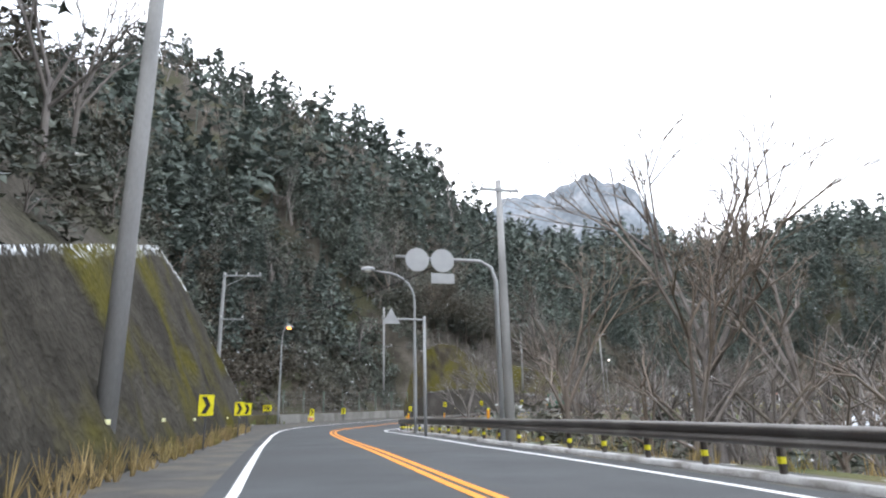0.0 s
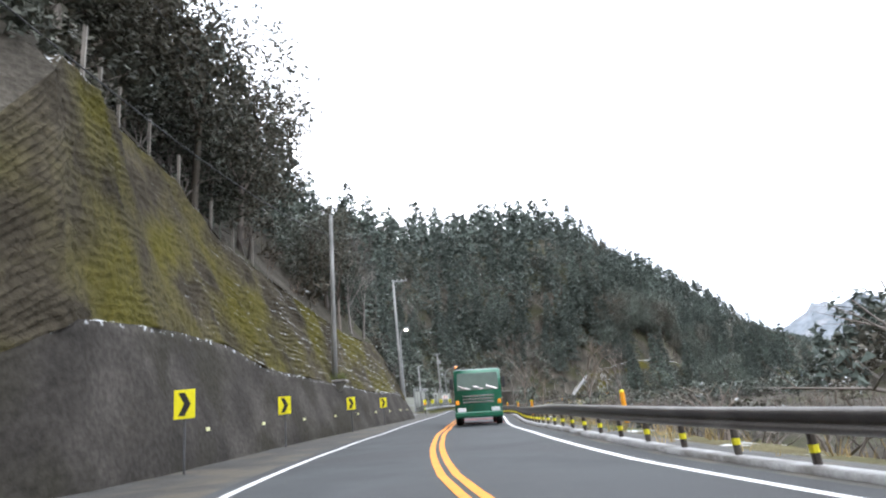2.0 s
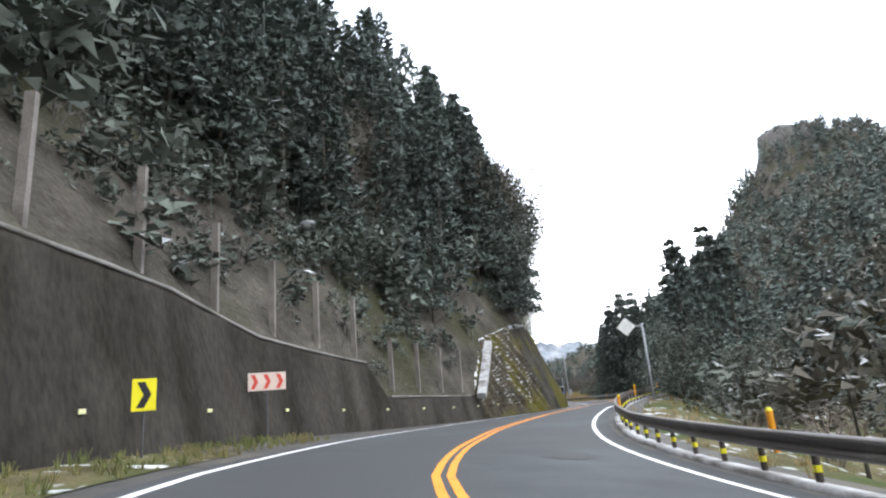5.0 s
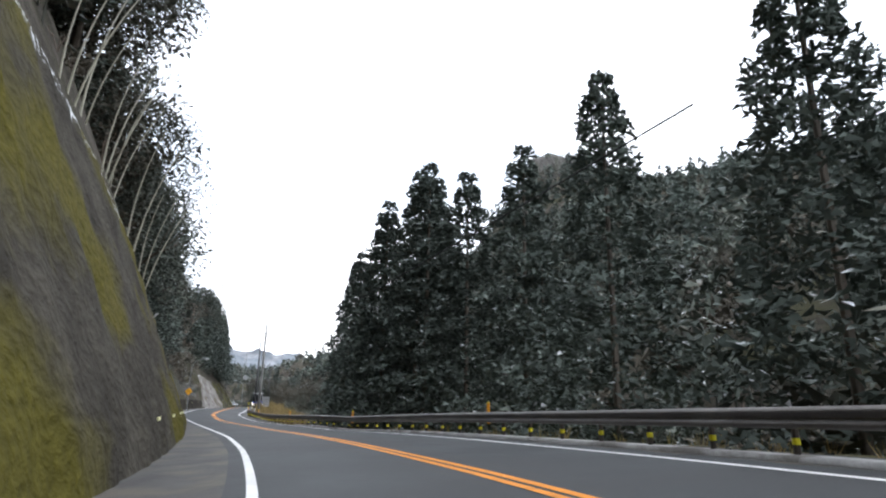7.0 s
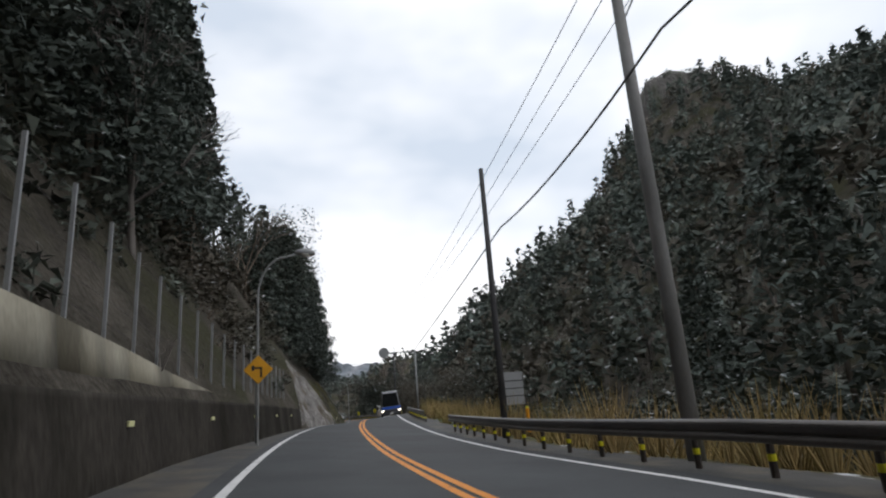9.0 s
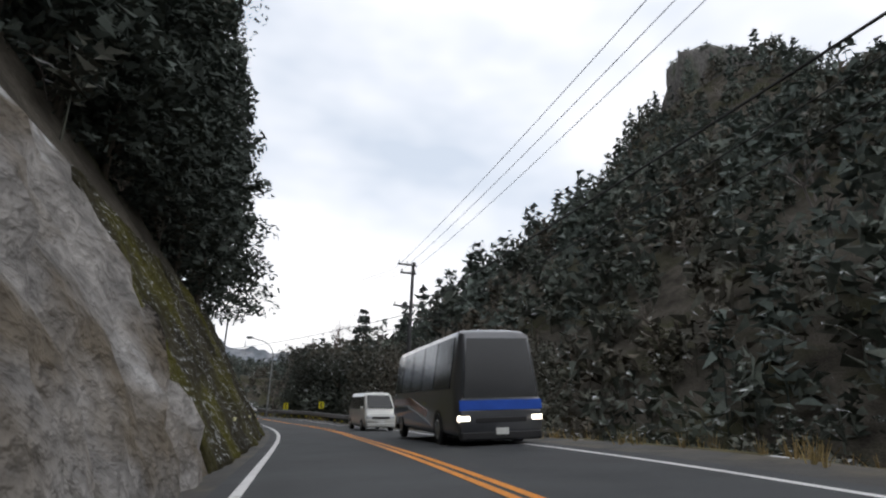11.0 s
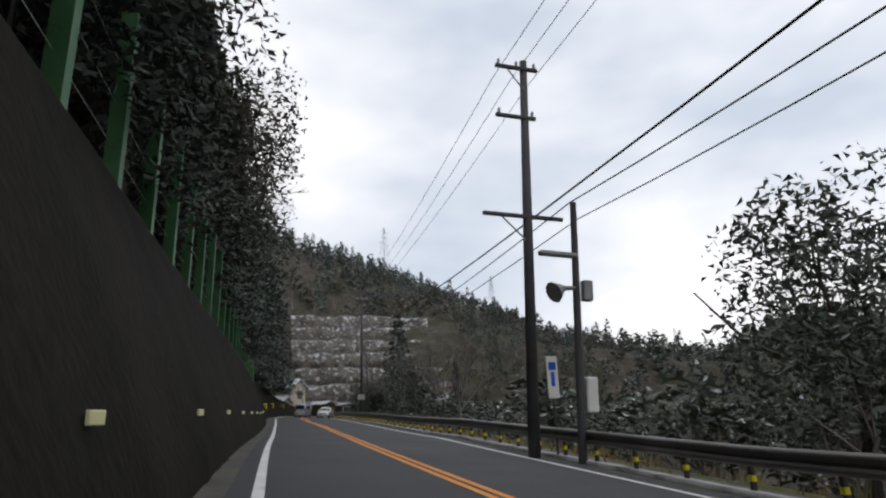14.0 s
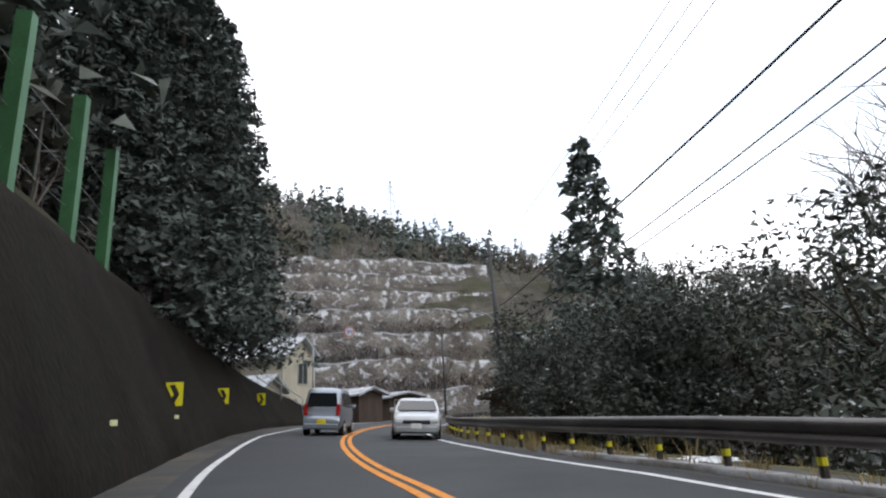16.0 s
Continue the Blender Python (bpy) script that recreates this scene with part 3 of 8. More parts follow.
outer = solid("ground", [(-big, -big, -6), (big, -big, -6), (big, big, -6), (-big, big, -6)], [(0, 1, 2, 3)], M_GROUND)
tagged(outer, "wide brown land reaching to the horizon", "ground", kind="structure")


def left_back(t):
    return FOOT_L(t) - FACE_H(t) * LEAN(t)


def near_land():
    rows = []
    for t in span(T0, 17.8, 0.05):
        b = left_back(t)
        row = []
        for d in (0.0, 1.0, 2.2, 3.6, 5.2, 7, 9, 11.5, 14):
            p = at(t, b - d, 0)
            h = FACE_H(t) + CREST(t) * math.tanh(d * STEEP(t) / CREST(t)) + (0.35 * wav(p.x, p.y, 2.3, 1) * min(d / 3, 1))
            row.append((p.x, p.y, p.z + h))
        rows.append(row)
    ob = sheet("slope", rows, M_GROUND, smooth=True)
    tagged(ob, "steep forest floor above the road cut", "slope", kind="structure")
    rows = []
    for t in span(T0, 18.8, 0.05):
        e = LINE_R(t) + 1.9
        row = []
        for d in (0.0, 0.7, 1.6, 3, 4.6, 6.5, 9, 12, 15):
            p = at(t, e + d, 0)
            h = -0.03 - 2.7 * float(smoothstep(d / 10)) + 0.12 * wav(p.x, p.y, 1.1, 3) * min(d, 1)
            row.append((p.x, p.y, p.z + h))
        rows.append(row)
    ob = sheet("verge", rows, M_VERGE, smooth=True, flip=True)
    tagged(ob, "dry grass and weeds falling away from the roadside", "verge", kind="structure")


near_land()


# blue-grey base carries the haze of distance; the paler patches are snow
M_FARHILL = material("far_mountain_haze_tint", (0.16, 0.178, 0.2), 0.95, var=0.3, scale=0.006, fine=0.05, bump=0, second=(0.25, 0.26, 0.28), mask=(0.5, 0.62), mask_scale=0.01, spec=0.02)
FAR_TOP = key([(-30, 8), (-10, 17), (-2.3, 20.2), (1.8, 20.9), (4.5, 21.2), (6.3, 22.0), (9, 21.2), (11, 20.0), (15, 12), (20, 4), (60, 3.5), (63, 5.6), (66, 6.0), (69, 5.0), (72.4, 4.4), (75, 4.1), (78, 4.4), (85, 4), (100, 3)])


def far_mountains():
    """A range far beyond the valley, its haze put into the colour."""
    rows = []
    for k in range(261):
        a = -30 + 0.5 * k
        top = 2600 * math.tan(radians(FAR_TOP(a))) + 9 * math.sin(a * 2.1) + 6 * math.sin(a * 5.3 + 1) + 3 * math.sin(a * 11.7)
        rows.append([((2600 - 550 * (1 - f) ** 1.3) * math.sin(radians(a)), 60 + (2600 - 550 * (1 - f) ** 1.3) * math.cos(radians(a)), -8 + (top + 8) * f + 10 * math.sin(f * 9 + a)) for f in (0, 0.25, 0.5, 0.75, 0.92, 1.0)])
    tagged(sheet("backdrop", rows, M_FARHILL, smooth=True), "far mountains coloured blue-grey for haze, with traces of snow", "mountains", kind="structure")


far_mountains()


def crag():
    """The flat-topped rock that stands out of the hill across the valley."""
    rows = []
    for k in range(49):
        a = 2 * math.pi * k / 48
        row = []
        for j in range(13):
            s = j / 12
            r = 27 - 11 * s + 2.2 * math.sin(3 * a + 1) + 1.6 * math.sin(7 * a + 5 * s) + 1.2 * math.sin(13 * a - 9 * s)
            row.append((434 + r * math.cos(a) * 0.75, 101 + r * math.sin(a), 70 + 69 * s + (2.0 * math.sin(2 * a) + 1.5 * math.sin(9 * a) if j == 12 else 0)))
        row.append((434 + 9 * math.cos(a), 101 + 11 * math.sin(a), 142.5 + 1.2 * math.sin(3 * a)))
        row.append((434, 101, 142))
        rows.append(row)
    ob = sheet("crag", rows, M_CRAG, flip=True)
    tagged(ob, "dark flat-topped rock crag above the wooded hill", "crag", kind="structure")


crag()


# ---- the face at the mountain's foot ----
def face(name, label, a, b, mat, rough=0.12, low=0.0, high=1.0, out=0.0, cap=0.35, category="retaining wall", ledge=0.0, pitch=0.22):
    """A stretch of cut slope or wall, from low to high as shares of its height, with a top that runs back into the hill."""
    rows = []
    for t in span(a, b, 0.01 if ledge else 0.02):
        f, h, l = FOOT_L(t), FACE_H(t), LEAN(t)
        n = 110 if ledge else 14
        row = []
        for k in range(n + 1):
            s = low + (high - low) * k / n
            z = h * s
            p = at(t, f - z * l + out, 0)
            w = rough * (wav(p.x * 3 + z, p.y * 3, 2.2, 7) + 0.6 * wav(p.x * 7, p.y * 7 + z * 6, 3.1, 8)) if 0 < k < n else 0
            if ledge and z > 0.8 and k < n:
                g = (z / pitch + 1.6 * wav(p.x, p.y, 1.3, 3) + 0.9 * wav(p.x * 2 + z, p.y * 2, 1.1, 5)) % 1.0
                w += ledge * (1 - g) * (0.4 + 0.6 * max(0.0, wav(p.x + z, p.y - z, 1.9, 6) + 0.4))
            q = at(t, f - z * l + out + w, 0)
            row.append((q.x, q.y, p.z + z - (0.3 if k == 0 and low == 0 else 0)))
        e = at(t, f - h * high * l + out - cap, 0)
        row.append((e.x, e.y, e.z + h * high + 0.02))
        e = at(t, f - h * high * l + out - cap - 0.3, 0)
        row.append((e.x, e.y, e.z + h * high - 0.6))
        rows.append(row)
    for t, i in ((a, 0), (b, len(rows) + 1)):
        o, q = at(t, 0), at(t, -3.5)
        back = (q.x - o.x, q.y - o.y)
        src = rows[0] if i == 0 else rows[-1]
        rows.insert(i, [(x + back[0], y + back[1], z) for x, y, z in src])
    ob = sheet(name, rows, mat, smooth=rough > 0.05 and not ledge)
    return tagged(ob, label, category, kind="structure")


face("wall_1", "tall leaning cut slope of mossy sprayed concrete", -1.5, 1.17, M_MOSSY, 0.16)
face("bank", "low weedy bank along the open lay-by", 1.17, 1.62, M_VERGE, 0.12, category="bank")
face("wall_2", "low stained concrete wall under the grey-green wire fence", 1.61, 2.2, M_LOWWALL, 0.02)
face("wall_3", "dark sprayed-concrete foot of the mossy cut", 2.19, 3.62, M_CUTFOOT, 0.07, high=0.35)
face("wall_3", "mossy rock cut with snow caught on its many small ledges", 2.2, 3.61, M_ROCKCUT, 0.12, low=0.35, out=-0.03, ledge=0.075)
face("bank", "low weedy bank behind the snowy lay-by", 3.62, 4.3, M_VERGE, 0.15, category="bank")
face("wall_4", "dark weathered retaining wall with posts along its top", 5.16, 6.12, M_WALLGREY, 0.04)
face("wall_5", "rough snowy rock bank where the dark wall ends", 6.1, 6.62, M_ROCKCUT, 0.2, ledge=0.12, pitch=0.35)
face("wall_5", "tall mossy concrete slope beside the road", 6.6, 8.24, M_MOSSY, 0.15)
face("wall_6", "dark low retaining wall at the road's edge", 8.24, 10.47, M_WALLGREY, 0.02)
face("wall_7", "netted pale rock face dusted with snow", 10.44, 11.4, M_ROCK, 0.3)
face("wall_8", "mossy leaning slope of rough concrete", 11.38, 12.3, M_DARKMOSS, 0.12, ledge=0.045)
face("wall_9", "rough netted rock cut grown with moss", 12.28, 13.45, M_SHADEDROCK, 0.14, ledge=0.06, pitch=0.3)
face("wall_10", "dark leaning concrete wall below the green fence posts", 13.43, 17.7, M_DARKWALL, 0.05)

# ---- woods ----
RNG = np.random.default_rng(7)


def clumps(pts, size, flat=0.5, rng=RNG):
    """Small leaf clumps, one pointed face each, at the given points."""
    n = len(pts)
    d = rng.normal(size=(n, 3))
    d[:, 2] *= flat
    d /= np.linalg.norm(d, axis=1)[:, None]
    e = np.cross(d, rng.normal(size=(n, 3)))
    e /= np.linalg.norm(e, axis=1)[:, None]
    s = 1.2 * size * rng.uniform(0.6, 1.4, (n, 1))
    a, b, c = pts - d * s * 0.85 + e * s * 0.4, pts - d * s * 0.35 - e * s * 0.5, pts + d * s
    c[:, 2] -= 0.2 * s[:, 0]
    v = np.stack([a, b, c], 1).reshape(-1, 3)
    return v, np.arange(n)[:, None] * 3 + np.array([[0, 1, 2]])


def sticks(p, q, r0, r1, rng=RNG):
    """Three-sided tapered twigs from p to q."""
    n = len(p)
    d = q - p
    d /= np.linalg.norm(d, axis=1)[:, None] + 1e-9
    a = np.cross(d, rng.normal(size=(n, 3)))
    a /= np.linalg.norm(a, axis=1)[:, None] + 1e-9
    b = np.cross(d, a)
    vs = []
    for k in range(3):
        w = a * math.cos(2.094 * k) + b * math.sin(2.094 * k)
        vs += [p + w * r0[:, None], q + w * r1[:, None]]
    v = np.stack(vs, 1).reshape(-1, 3)
    i = np.arange(n)[:, None] * 6
    f = [i + t for k in range(3) for t in ((2 * k, (2 * k + 2) % 6, (2 * k + 3) % 6), (2 * k, (2 * k + 3) % 6, 2 * k + 1))]
    return v, np.concatenate(f, 0)


def twigs(p, q, r, rng=RNG):
    """The finest twigs of far trees, one long thin face each."""
    n = len(p)
    d = q - p
    a = np.cross(d, rng.normal(size=(n, 3)))
    a = a / (np.linalg.norm(a, axis=1)[:, None] + 1e-9) * r[:, None]
    v = np.stack([p - a, p + a, q], 1).reshape(-1, 3)
    return v, np.arange(n)[:, None] * 3 + np.array([[0, 1, 2]])


def joined(*bits):
    vs, fs, n = [], [], 0
    for v, f in bits:
        vs.append(v)
        fs.append(f + n)
        n += len(v)
    return np.concatenate(vs), np.concatenate(fs)


def trunk(h, r, base=-0.6):
    return sticks(np.array([[0, 0, base]]), np.array([[0, 0, h]]), np.array([r]), np.array([r * 0.25]))


def cedar_crown(n, size, low=0.12, fat=0.21, rng=RNG):
    """A pointed conifer of height 1, its boughs in uneven whorls."""
    z = low + (1 - low) * rng.beta(1.0, 1.25, n)
    whorl = np.round(z * 14) / 14
    z = 0.3 * whorl + 0.7 * z
    ang = rng.uniform(0, 2 * math.pi, n)
    lobes = 1 + 0.28 * np.sin(ang * 3 + whorl * 40) + 0.18 * np.sin(ang * 5 + whorl * 77)
    rad = fat * (1.03 - z) ** 0.8 * lobes * np.sqrt(rng.uniform(0.25, 1, n)) + 0.008
    p = np.stack([rad * np.cos(ang), rad * np.sin(ang), z - rad * 0.35], 1)
    return clumps(p, size, 0.45, rng)


def round_crown(n, size, rng=RNG, lobes=7, width=0.34):
    """A rounded broadleaf crown of height 1, made of uneven lobes."""
    c = np.stack([rng.uniform(-1, 1, lobes) * width * 0.75, rng.uniform(-1, 1, lobes) * width * 0.75, rng.uniform(0.32, 0.82, lobes)], 1)
    r = rng.uniform(0.12, 0.24, lobes)
    k = rng.integers(0, lobes, n)
    d = rng.normal(size=(n, 3))
    d /= np.linalg.norm(d, axis=1)[:, None]
    p = c[k] + d * (r[k] * rng.uniform(0.55, 1.0, n))[:, None]
    return clumps(p, size, 0.7, rng)


def low_crown(n, size, rng=RNG):
    """A low mound of leaves that covers the ground."""
    d = rng.normal(size=(n, 3))
    d /= np.linalg.norm(d, axis=1)[:, None]
    p = d * np.cbrt(rng.uniform(0.3, 1.0, n))[:, None] * (0.62, 0.62, 0.9)
    p[:, 2] = np.abs(p[:, 2])
    p *= (1 + 0.3 * np.sin(5 * p[:, 0] + 3 * p[:, 1]))[:, None]
    return clumps(p, size, 0.7, rng)


def bare_limbs(levels, rng=RNG, spread=0.55, thick=0.02, stems=1, split=3, flat=False, decay=0.45, apart=0):
    """A leafless tree of height about 1: trunk, limbs and twigs."""
    ps, qs, r0s, r1s = [], [], [], []
    tips = []
    for s in range(stems):
        lean = rng.normal(0, 0.12 if stems == 1 else 0.3, 2)
        d = np.array([lean[0], lean[1], 1.0])
        d /= np.linalg.norm(d)
        L = rng.uniform(0.3, 0.42) if stems == 1 else rng.uniform(0.2, 0.4)
        ps.append(np.array([lean[0] * 0.05, lean[1] * 0.05, -0.04]))
        qs.append(d * L)
        r0s.append(thick)
        r1s.append(thick * 0.7)
        tips.append((d * L, d, L, thick * 0.7))
    for lv in range(levels):
        nxt = []
        for p, d, L, r in tips:
            for _ in range(split if lv else split + 1):
                e = d + rng.normal(0, spread, 3) * (1, 1, 0.6)
                e[2] = abs(e[2]) * 0.8 + 0.15
                e /= np.linalg.norm(e)
                l = L * rng.uniform(0.5, 0.8)
                start = p - d * L * rng.uniform(0, 0.35)
                q = start + e * l
                ps.append(start)
                qs.append(q)
                r0s.append(r * 0.75)
                r1s.append(r * min(decay, 0.5) * 0.93)
                nxt.append((q, e, l, r * decay))
        tips = nxt
    ps, qs, r0s, r1s = np.array(ps), np.array(qs), np.array(r0s), np.array(r1s)
    if apart:
        top = qs[:, 2].max()
        ps, qs = ps / top, qs / top
        return [sticks(ps[c], qs[c], r0s[c], r1s[c], rng) for c in (slice(0, 1), slice(1, apart), slice(apart, None))]
    if not flat:
        return sticks(ps, qs, r0s, r1s, rng)
    k = len(ps) - len(tips)
    return joined(sticks(ps[:k], qs[:k], r0s[:k], r1s[:k], rng), twigs(ps[k:], qs[k:], r0s[k:], rng))


def scatter(name, label, category, places, heights, protos, mat, rng=RNG, squash=(0.85, 1.2)):
    """Many trees joined into one object; too many and too far off to count."""
    vs, fs, n = [], [], 0
    pick = rng.integers(0, len(protos), len(places))
    for k, (v, f) in enumerate(protos):
        m = pick == k
        if not m.any():
            continue
        P, Hh = places[m], heights[m]
        a = rng.uniform(0, 2 * math.pi, m.sum())
        w = Hh * rng.uniform(*squash, m.sum())
        c, s = np.cos(a)[:, None], np.sin(a)[:, None]
        x = (v[None, :, 0] * c - v[None, :, 1] * s) * w[:, None] + P[:, 0:1]
        y = (v[None, :, 0] * s + v[None, :, 1] * c) * w[:, None] + P[:, 1:2]
        z = v[None, :, 2] * Hh[:, None] + P[:, 2:3]
        V = np.stack([x, y, z], -1).reshape(-1, 3)
        F = (f[None] + (np.arange(m.sum()) * len(v))[:, None, None]).reshape(-1, 3)
        vs.append(V)
        fs.append(F + n)
        n += len(V)
    ob = solid(name, np.concatenate(vs), np.concatenate(fs), mat)
    return tagged(ob, label, category, kind="stuff")


def jitter(step, x0, x1, y0, y1, seed):
    r = np.random.default_rng(seed)
    X, Y = np.meshgrid(np.arange(x0, x1, step), np.arange(y0, y1, step))
    X, Y = X.ravel() + r.uniform(-0.45, 0.45, X.size) * step, Y.ravel() + r.uniform(-0.45, 0.45, Y.size) * step
    return X, Y


FAR_CEDAR = [joined(cedar_crown(84, 0.062), trunk(0.9, 0.012)) for _ in range(4)]
FAR_ROUND = [joined(round_crown(80, 0.075), trunk(0.6, 0.02)) for _ in range(4)]
MID_CEDAR = [joined(cedar_crown(500, 0.026), trunk(0.9, 0.012)) for _ in range(4)]
MID_ROUND = [joined(round_crown(560, 0.0275), trunk(0.6, 0.02)) for _ in range(4)]
FAR_BARE = [bare_limbs(3, thick=0.016, split=3, spread=0.6, flat=True) for _ in range(4)]


def woods():
    X, Y = jitter(4.8, -175, 560, -60, 480, 3)
    h, T, U = land(X, Y)
    back = -tab("foot", T) + tab("face", T) * tab("lean", T)
    d = -U - back
    r = np.random.default_rng(4)
    left = (U < 0) & (d > 6.0) & (d < 105) & (T < 16.9) & (T > -1.4)
    bx, by = X - 345, Y - 293
    D = np.hypot(bx, by)
    lat = bx * NX.y - by * NX.x
    hillc = ~left & (D > 66) & (D < 330) & (bx * NX.x + by * NX.y > 45) & ~((lat > 1) & (lat < 43) & (D < 114))
    fy = np.interp(X, FOOT_X, FOOT_Y)
    hillb = ~left & ~hillc & (Y < fy - 1) & (X > 85) & (X < 560) & (U > tab("right", T) + 13)
    kind = r.uniform(size=X.size)
    # share of conifers, evergreens and bare trees, place by place
    con = np.where(left, np.interp(T, (0, 1.5, 2.5, 3.5, 6, 16), (0.2, 0.18, 0.3, 0.7, 0.85, 0.8)), np.where(hillb, 0.25, np.where(D > 190, 0.6, 0.2)))
    con = np.clip(con + 0.35 * wav(X, Y, 14, 9), 0, 1)
    bare = np.where(left, np.interp(T, (0, 2.5, 4, 16), (0.62, 0.58, 0.2, 0.08)), np.where(hillb, 0.12, np.where(np.degrees(np.arctan2(bx, by)) > 50, 0.25, 0.6)))
    alive = (left | hillb | hillc) & (np.hypot(X - 434, Y - 101) > 22)
    is_con = alive & (kind < con)
    is_bare = alive & ~is_con & (r.uniform(size=X.size) < bare / np.maximum(1 - con, 0.2))
    is_round = alive & ~is_con & ~is_bare
    far = r.uniform(0.75, 1.3, X.size)
    B = np.degrees(np.arctan2(bx, by))
    far = far * np.where(hillc, np.where(B > 52, 0.6, 0.72), np.where(left & (T > 4.2) & (T < 7) & (d > 40), 0.75, 1.0))
    P = np.stack([X, Y, h - 0.4], 1)
    close = np.abs(U) < 26
    for sel, cp, rp in ((close, MID_CEDAR, MID_ROUND), (~close, FAR_CEDAR, FAR_ROUND)):
        a, b = is_con & sel, is_round & sel
        scatter("conifer_wood", "dense dark cedar wood on the mountainsides", "forest", P[a], (12.5 * far)[a], cp, M_CEDAR)
        scatter("evergreen_wood", "rounded evergreen trees dusted with snow on the hills", "forest", P[b], (9.0 * far)[b], rp, M_LEAF)
    scatter("bare_wood", "leafless brown-grey trees on the hillsides", "forest", P[is_bare], (10.0 * far)[is_bare], FAR_BARE, M_TWIG)
    a = r.uniform(0, 2 * math.pi, 60)
    q = 15 * np.sqrt(r.uniform(size=60))
    scatter("crag_trees", "low trees on top of the crag", "forest", np.stack([434 + q * np.cos(a) * 0.75, 101 + q * np.sin(a), np.full(60, 139.5)], 1), r.uniform(3, 6, 60), FAR_ROUND, M_LEAF)
    # woods on the far hills that close the valley
    X2, Y2 = jitter(8.5, 230, 990, -250, 740, 8)
    F = np.hypot(X2 - 200, Y2 - 180)
    m = ((F > 478) & (F < 700)) | (np.hypot(X2 - 650, Y2 - 262) < 74)
    X2, Y2 = X2[m], Y2[m]
    h2 = land(X2, Y2)[0]
    k = r.uniform(size=X2.size) < 0.55
    P2 = np.stack([X2, Y2, h2 - 1.0], 1)
    H2 = r.uniform(8, 12.5, X2.size)
    scatter("far_wood", "hazy conifer woods on the far hills", "forest", P2[k], H2[k], [cedar_crown(22, 0.13, 0.05, 0.26) for _ in range(4)], M_CEDAR)
    scatter("far_wood", "brownish woods on the far hills", "forest", P2[~k], H2[~k] * 0.8, [round_crown(24, 0.17) for _ in range(4)], M_LEAF)
    # brush on the valley floor beside the road
    X, Y = jitter(2.6, -40, 420, -30, 330, 5)
    h, T, U = land(X, Y)
    e = tab("right", T) + 3.5
    inner = (U > e + np.where((T > 8.9) & (T < 10.9), 8, 1)) & (U < e + 34) & (r.uniform(size=X.size) < np.interp(T, (0, 5.5, 6.2, 9.0, 9.3, 11.0, 12, 16, 18), (0.6, 0.6, 0.75, 0.75, 0.35, 0.35, 0.7, 0.6, 0.7)))
    P = np.stack([X, Y, h - 0.2], 1)
    far = r.uniform(0.6, 1.4, X.size)
    k = r.uniform(size=X.size)
    b = inner & (k < np.interp(T, (0, 5.5, 6.5, 16, 17), (0.85, 0.85, 0.3, 0.5, 0.3)))
    scatter("brush", "tangled leafless brush below the road", "brush", P[b], (3.6 * far)[b], [bare_limbs(3, stems=3, thick=0.013, spread=0.5, split=2, flat=True) for _ in range(4)], M_TWIG, squash=(0.9, 1.5))
    b = inner & ~b
    scatter("shrubs", "dark evergreen shrubs below the road with a little snow", "shrubs", P[b], (3.4 * far)[b], [joined(round_crown(200, 0.045), trunk(0.6, 0.02)) for _ in range(4)], M_LEAF, squash=(1.0, 1.6))
    X3, Y3 = jitter(3.6, -20, 110, 0, 130, 12)
    h3, T3, U3 = land(X3, Y3)
    m = (T3 > 0.2) & (T3 < 2.5) & (U3 > 15) & (U3 < 52)
    scatter("bare_wood", "brown leafless wood on the valley floor beside the road", "forest", np.stack([X3, Y3, h3 - 0.3], 1)[m], r.uniform(8, 13, m.sum()), FAR_BARE, M_TWIG, squash=(0.7, 1.0))
    X3, Y3 = jitter(2.8, -70, 120, -30, 215, 13)
    h3, T3, U3 = land(X3, Y3)
    d3 = -U3 - (-tab("foot", T3) + tab("face", T3) * tab("lean", T3))
    m = (T3 > 0.9) & (T3 < 6.6) & (U3 < 0) & (d3 > 3) & (d3 < 34) & (r.uniform(size=X3.size) < 0.8)
    P3, H3, k3 = np.stack([X3, Y3, h3 - 0.2], 1), r.uniform(3, 6.5, X3.size), r.uniform(size=X3.size) < 0.35
    scatter("brush", "leafless brown thicket on the lower mountainside", "brush", P3[m & k3], H3[m & k3], [bare_limbs(3, stems=4, thick=0.016, spread=0.5, split=2, flat=True, decay=0.6) for _ in range(4)], M_TWIG, squash=(0.8, 1.3))
    scatter("shrubs", "dark evergreen scrub on the lower mountainside", "shrubs", P3[m & ~k3], H3[m & ~k3], [joined(round_crown(230, 0.042), trunk(0.6, 0.02)) for _ in range(4)], M_LEAF, squash=(0.8, 1.2))
    # dense mixed scrub behind the lay-by and the wire fence
    X4, Y4 = jitter(1.9, -95, 20, 5, 120, 14)
    h4, T4, U4 = land(X4, Y4)
    d4 = -U4 - (-tab("foot", T4) + tab("face", T4) * tab("lean", T4))
    m = (T4 > 1.12) & (T4 < 2.75) & (U4 < 0) & (d4 > 0.5) & (d4 < 40)
    P4, H4, k4 = np.stack([X4, Y4, h4 - 0.1], 1), r.uniform(2.2, 5.5, X4.size) * np.interp(d4, (0, 6, 20), (0.6, 1.0, 1.3)), r.uniform(size=X4.size) < 0.45
    scatter("brush", "brown leafless thicket behind the wire fence", "brush", P4[m & k4], H4[m & k4], [bare_limbs(4, stems=4, thick=0.013, spread=0.6, split=2, flat=True, decay=0.62) for _ in range(4)], M_TWIG, squash=(0.9, 1.5))
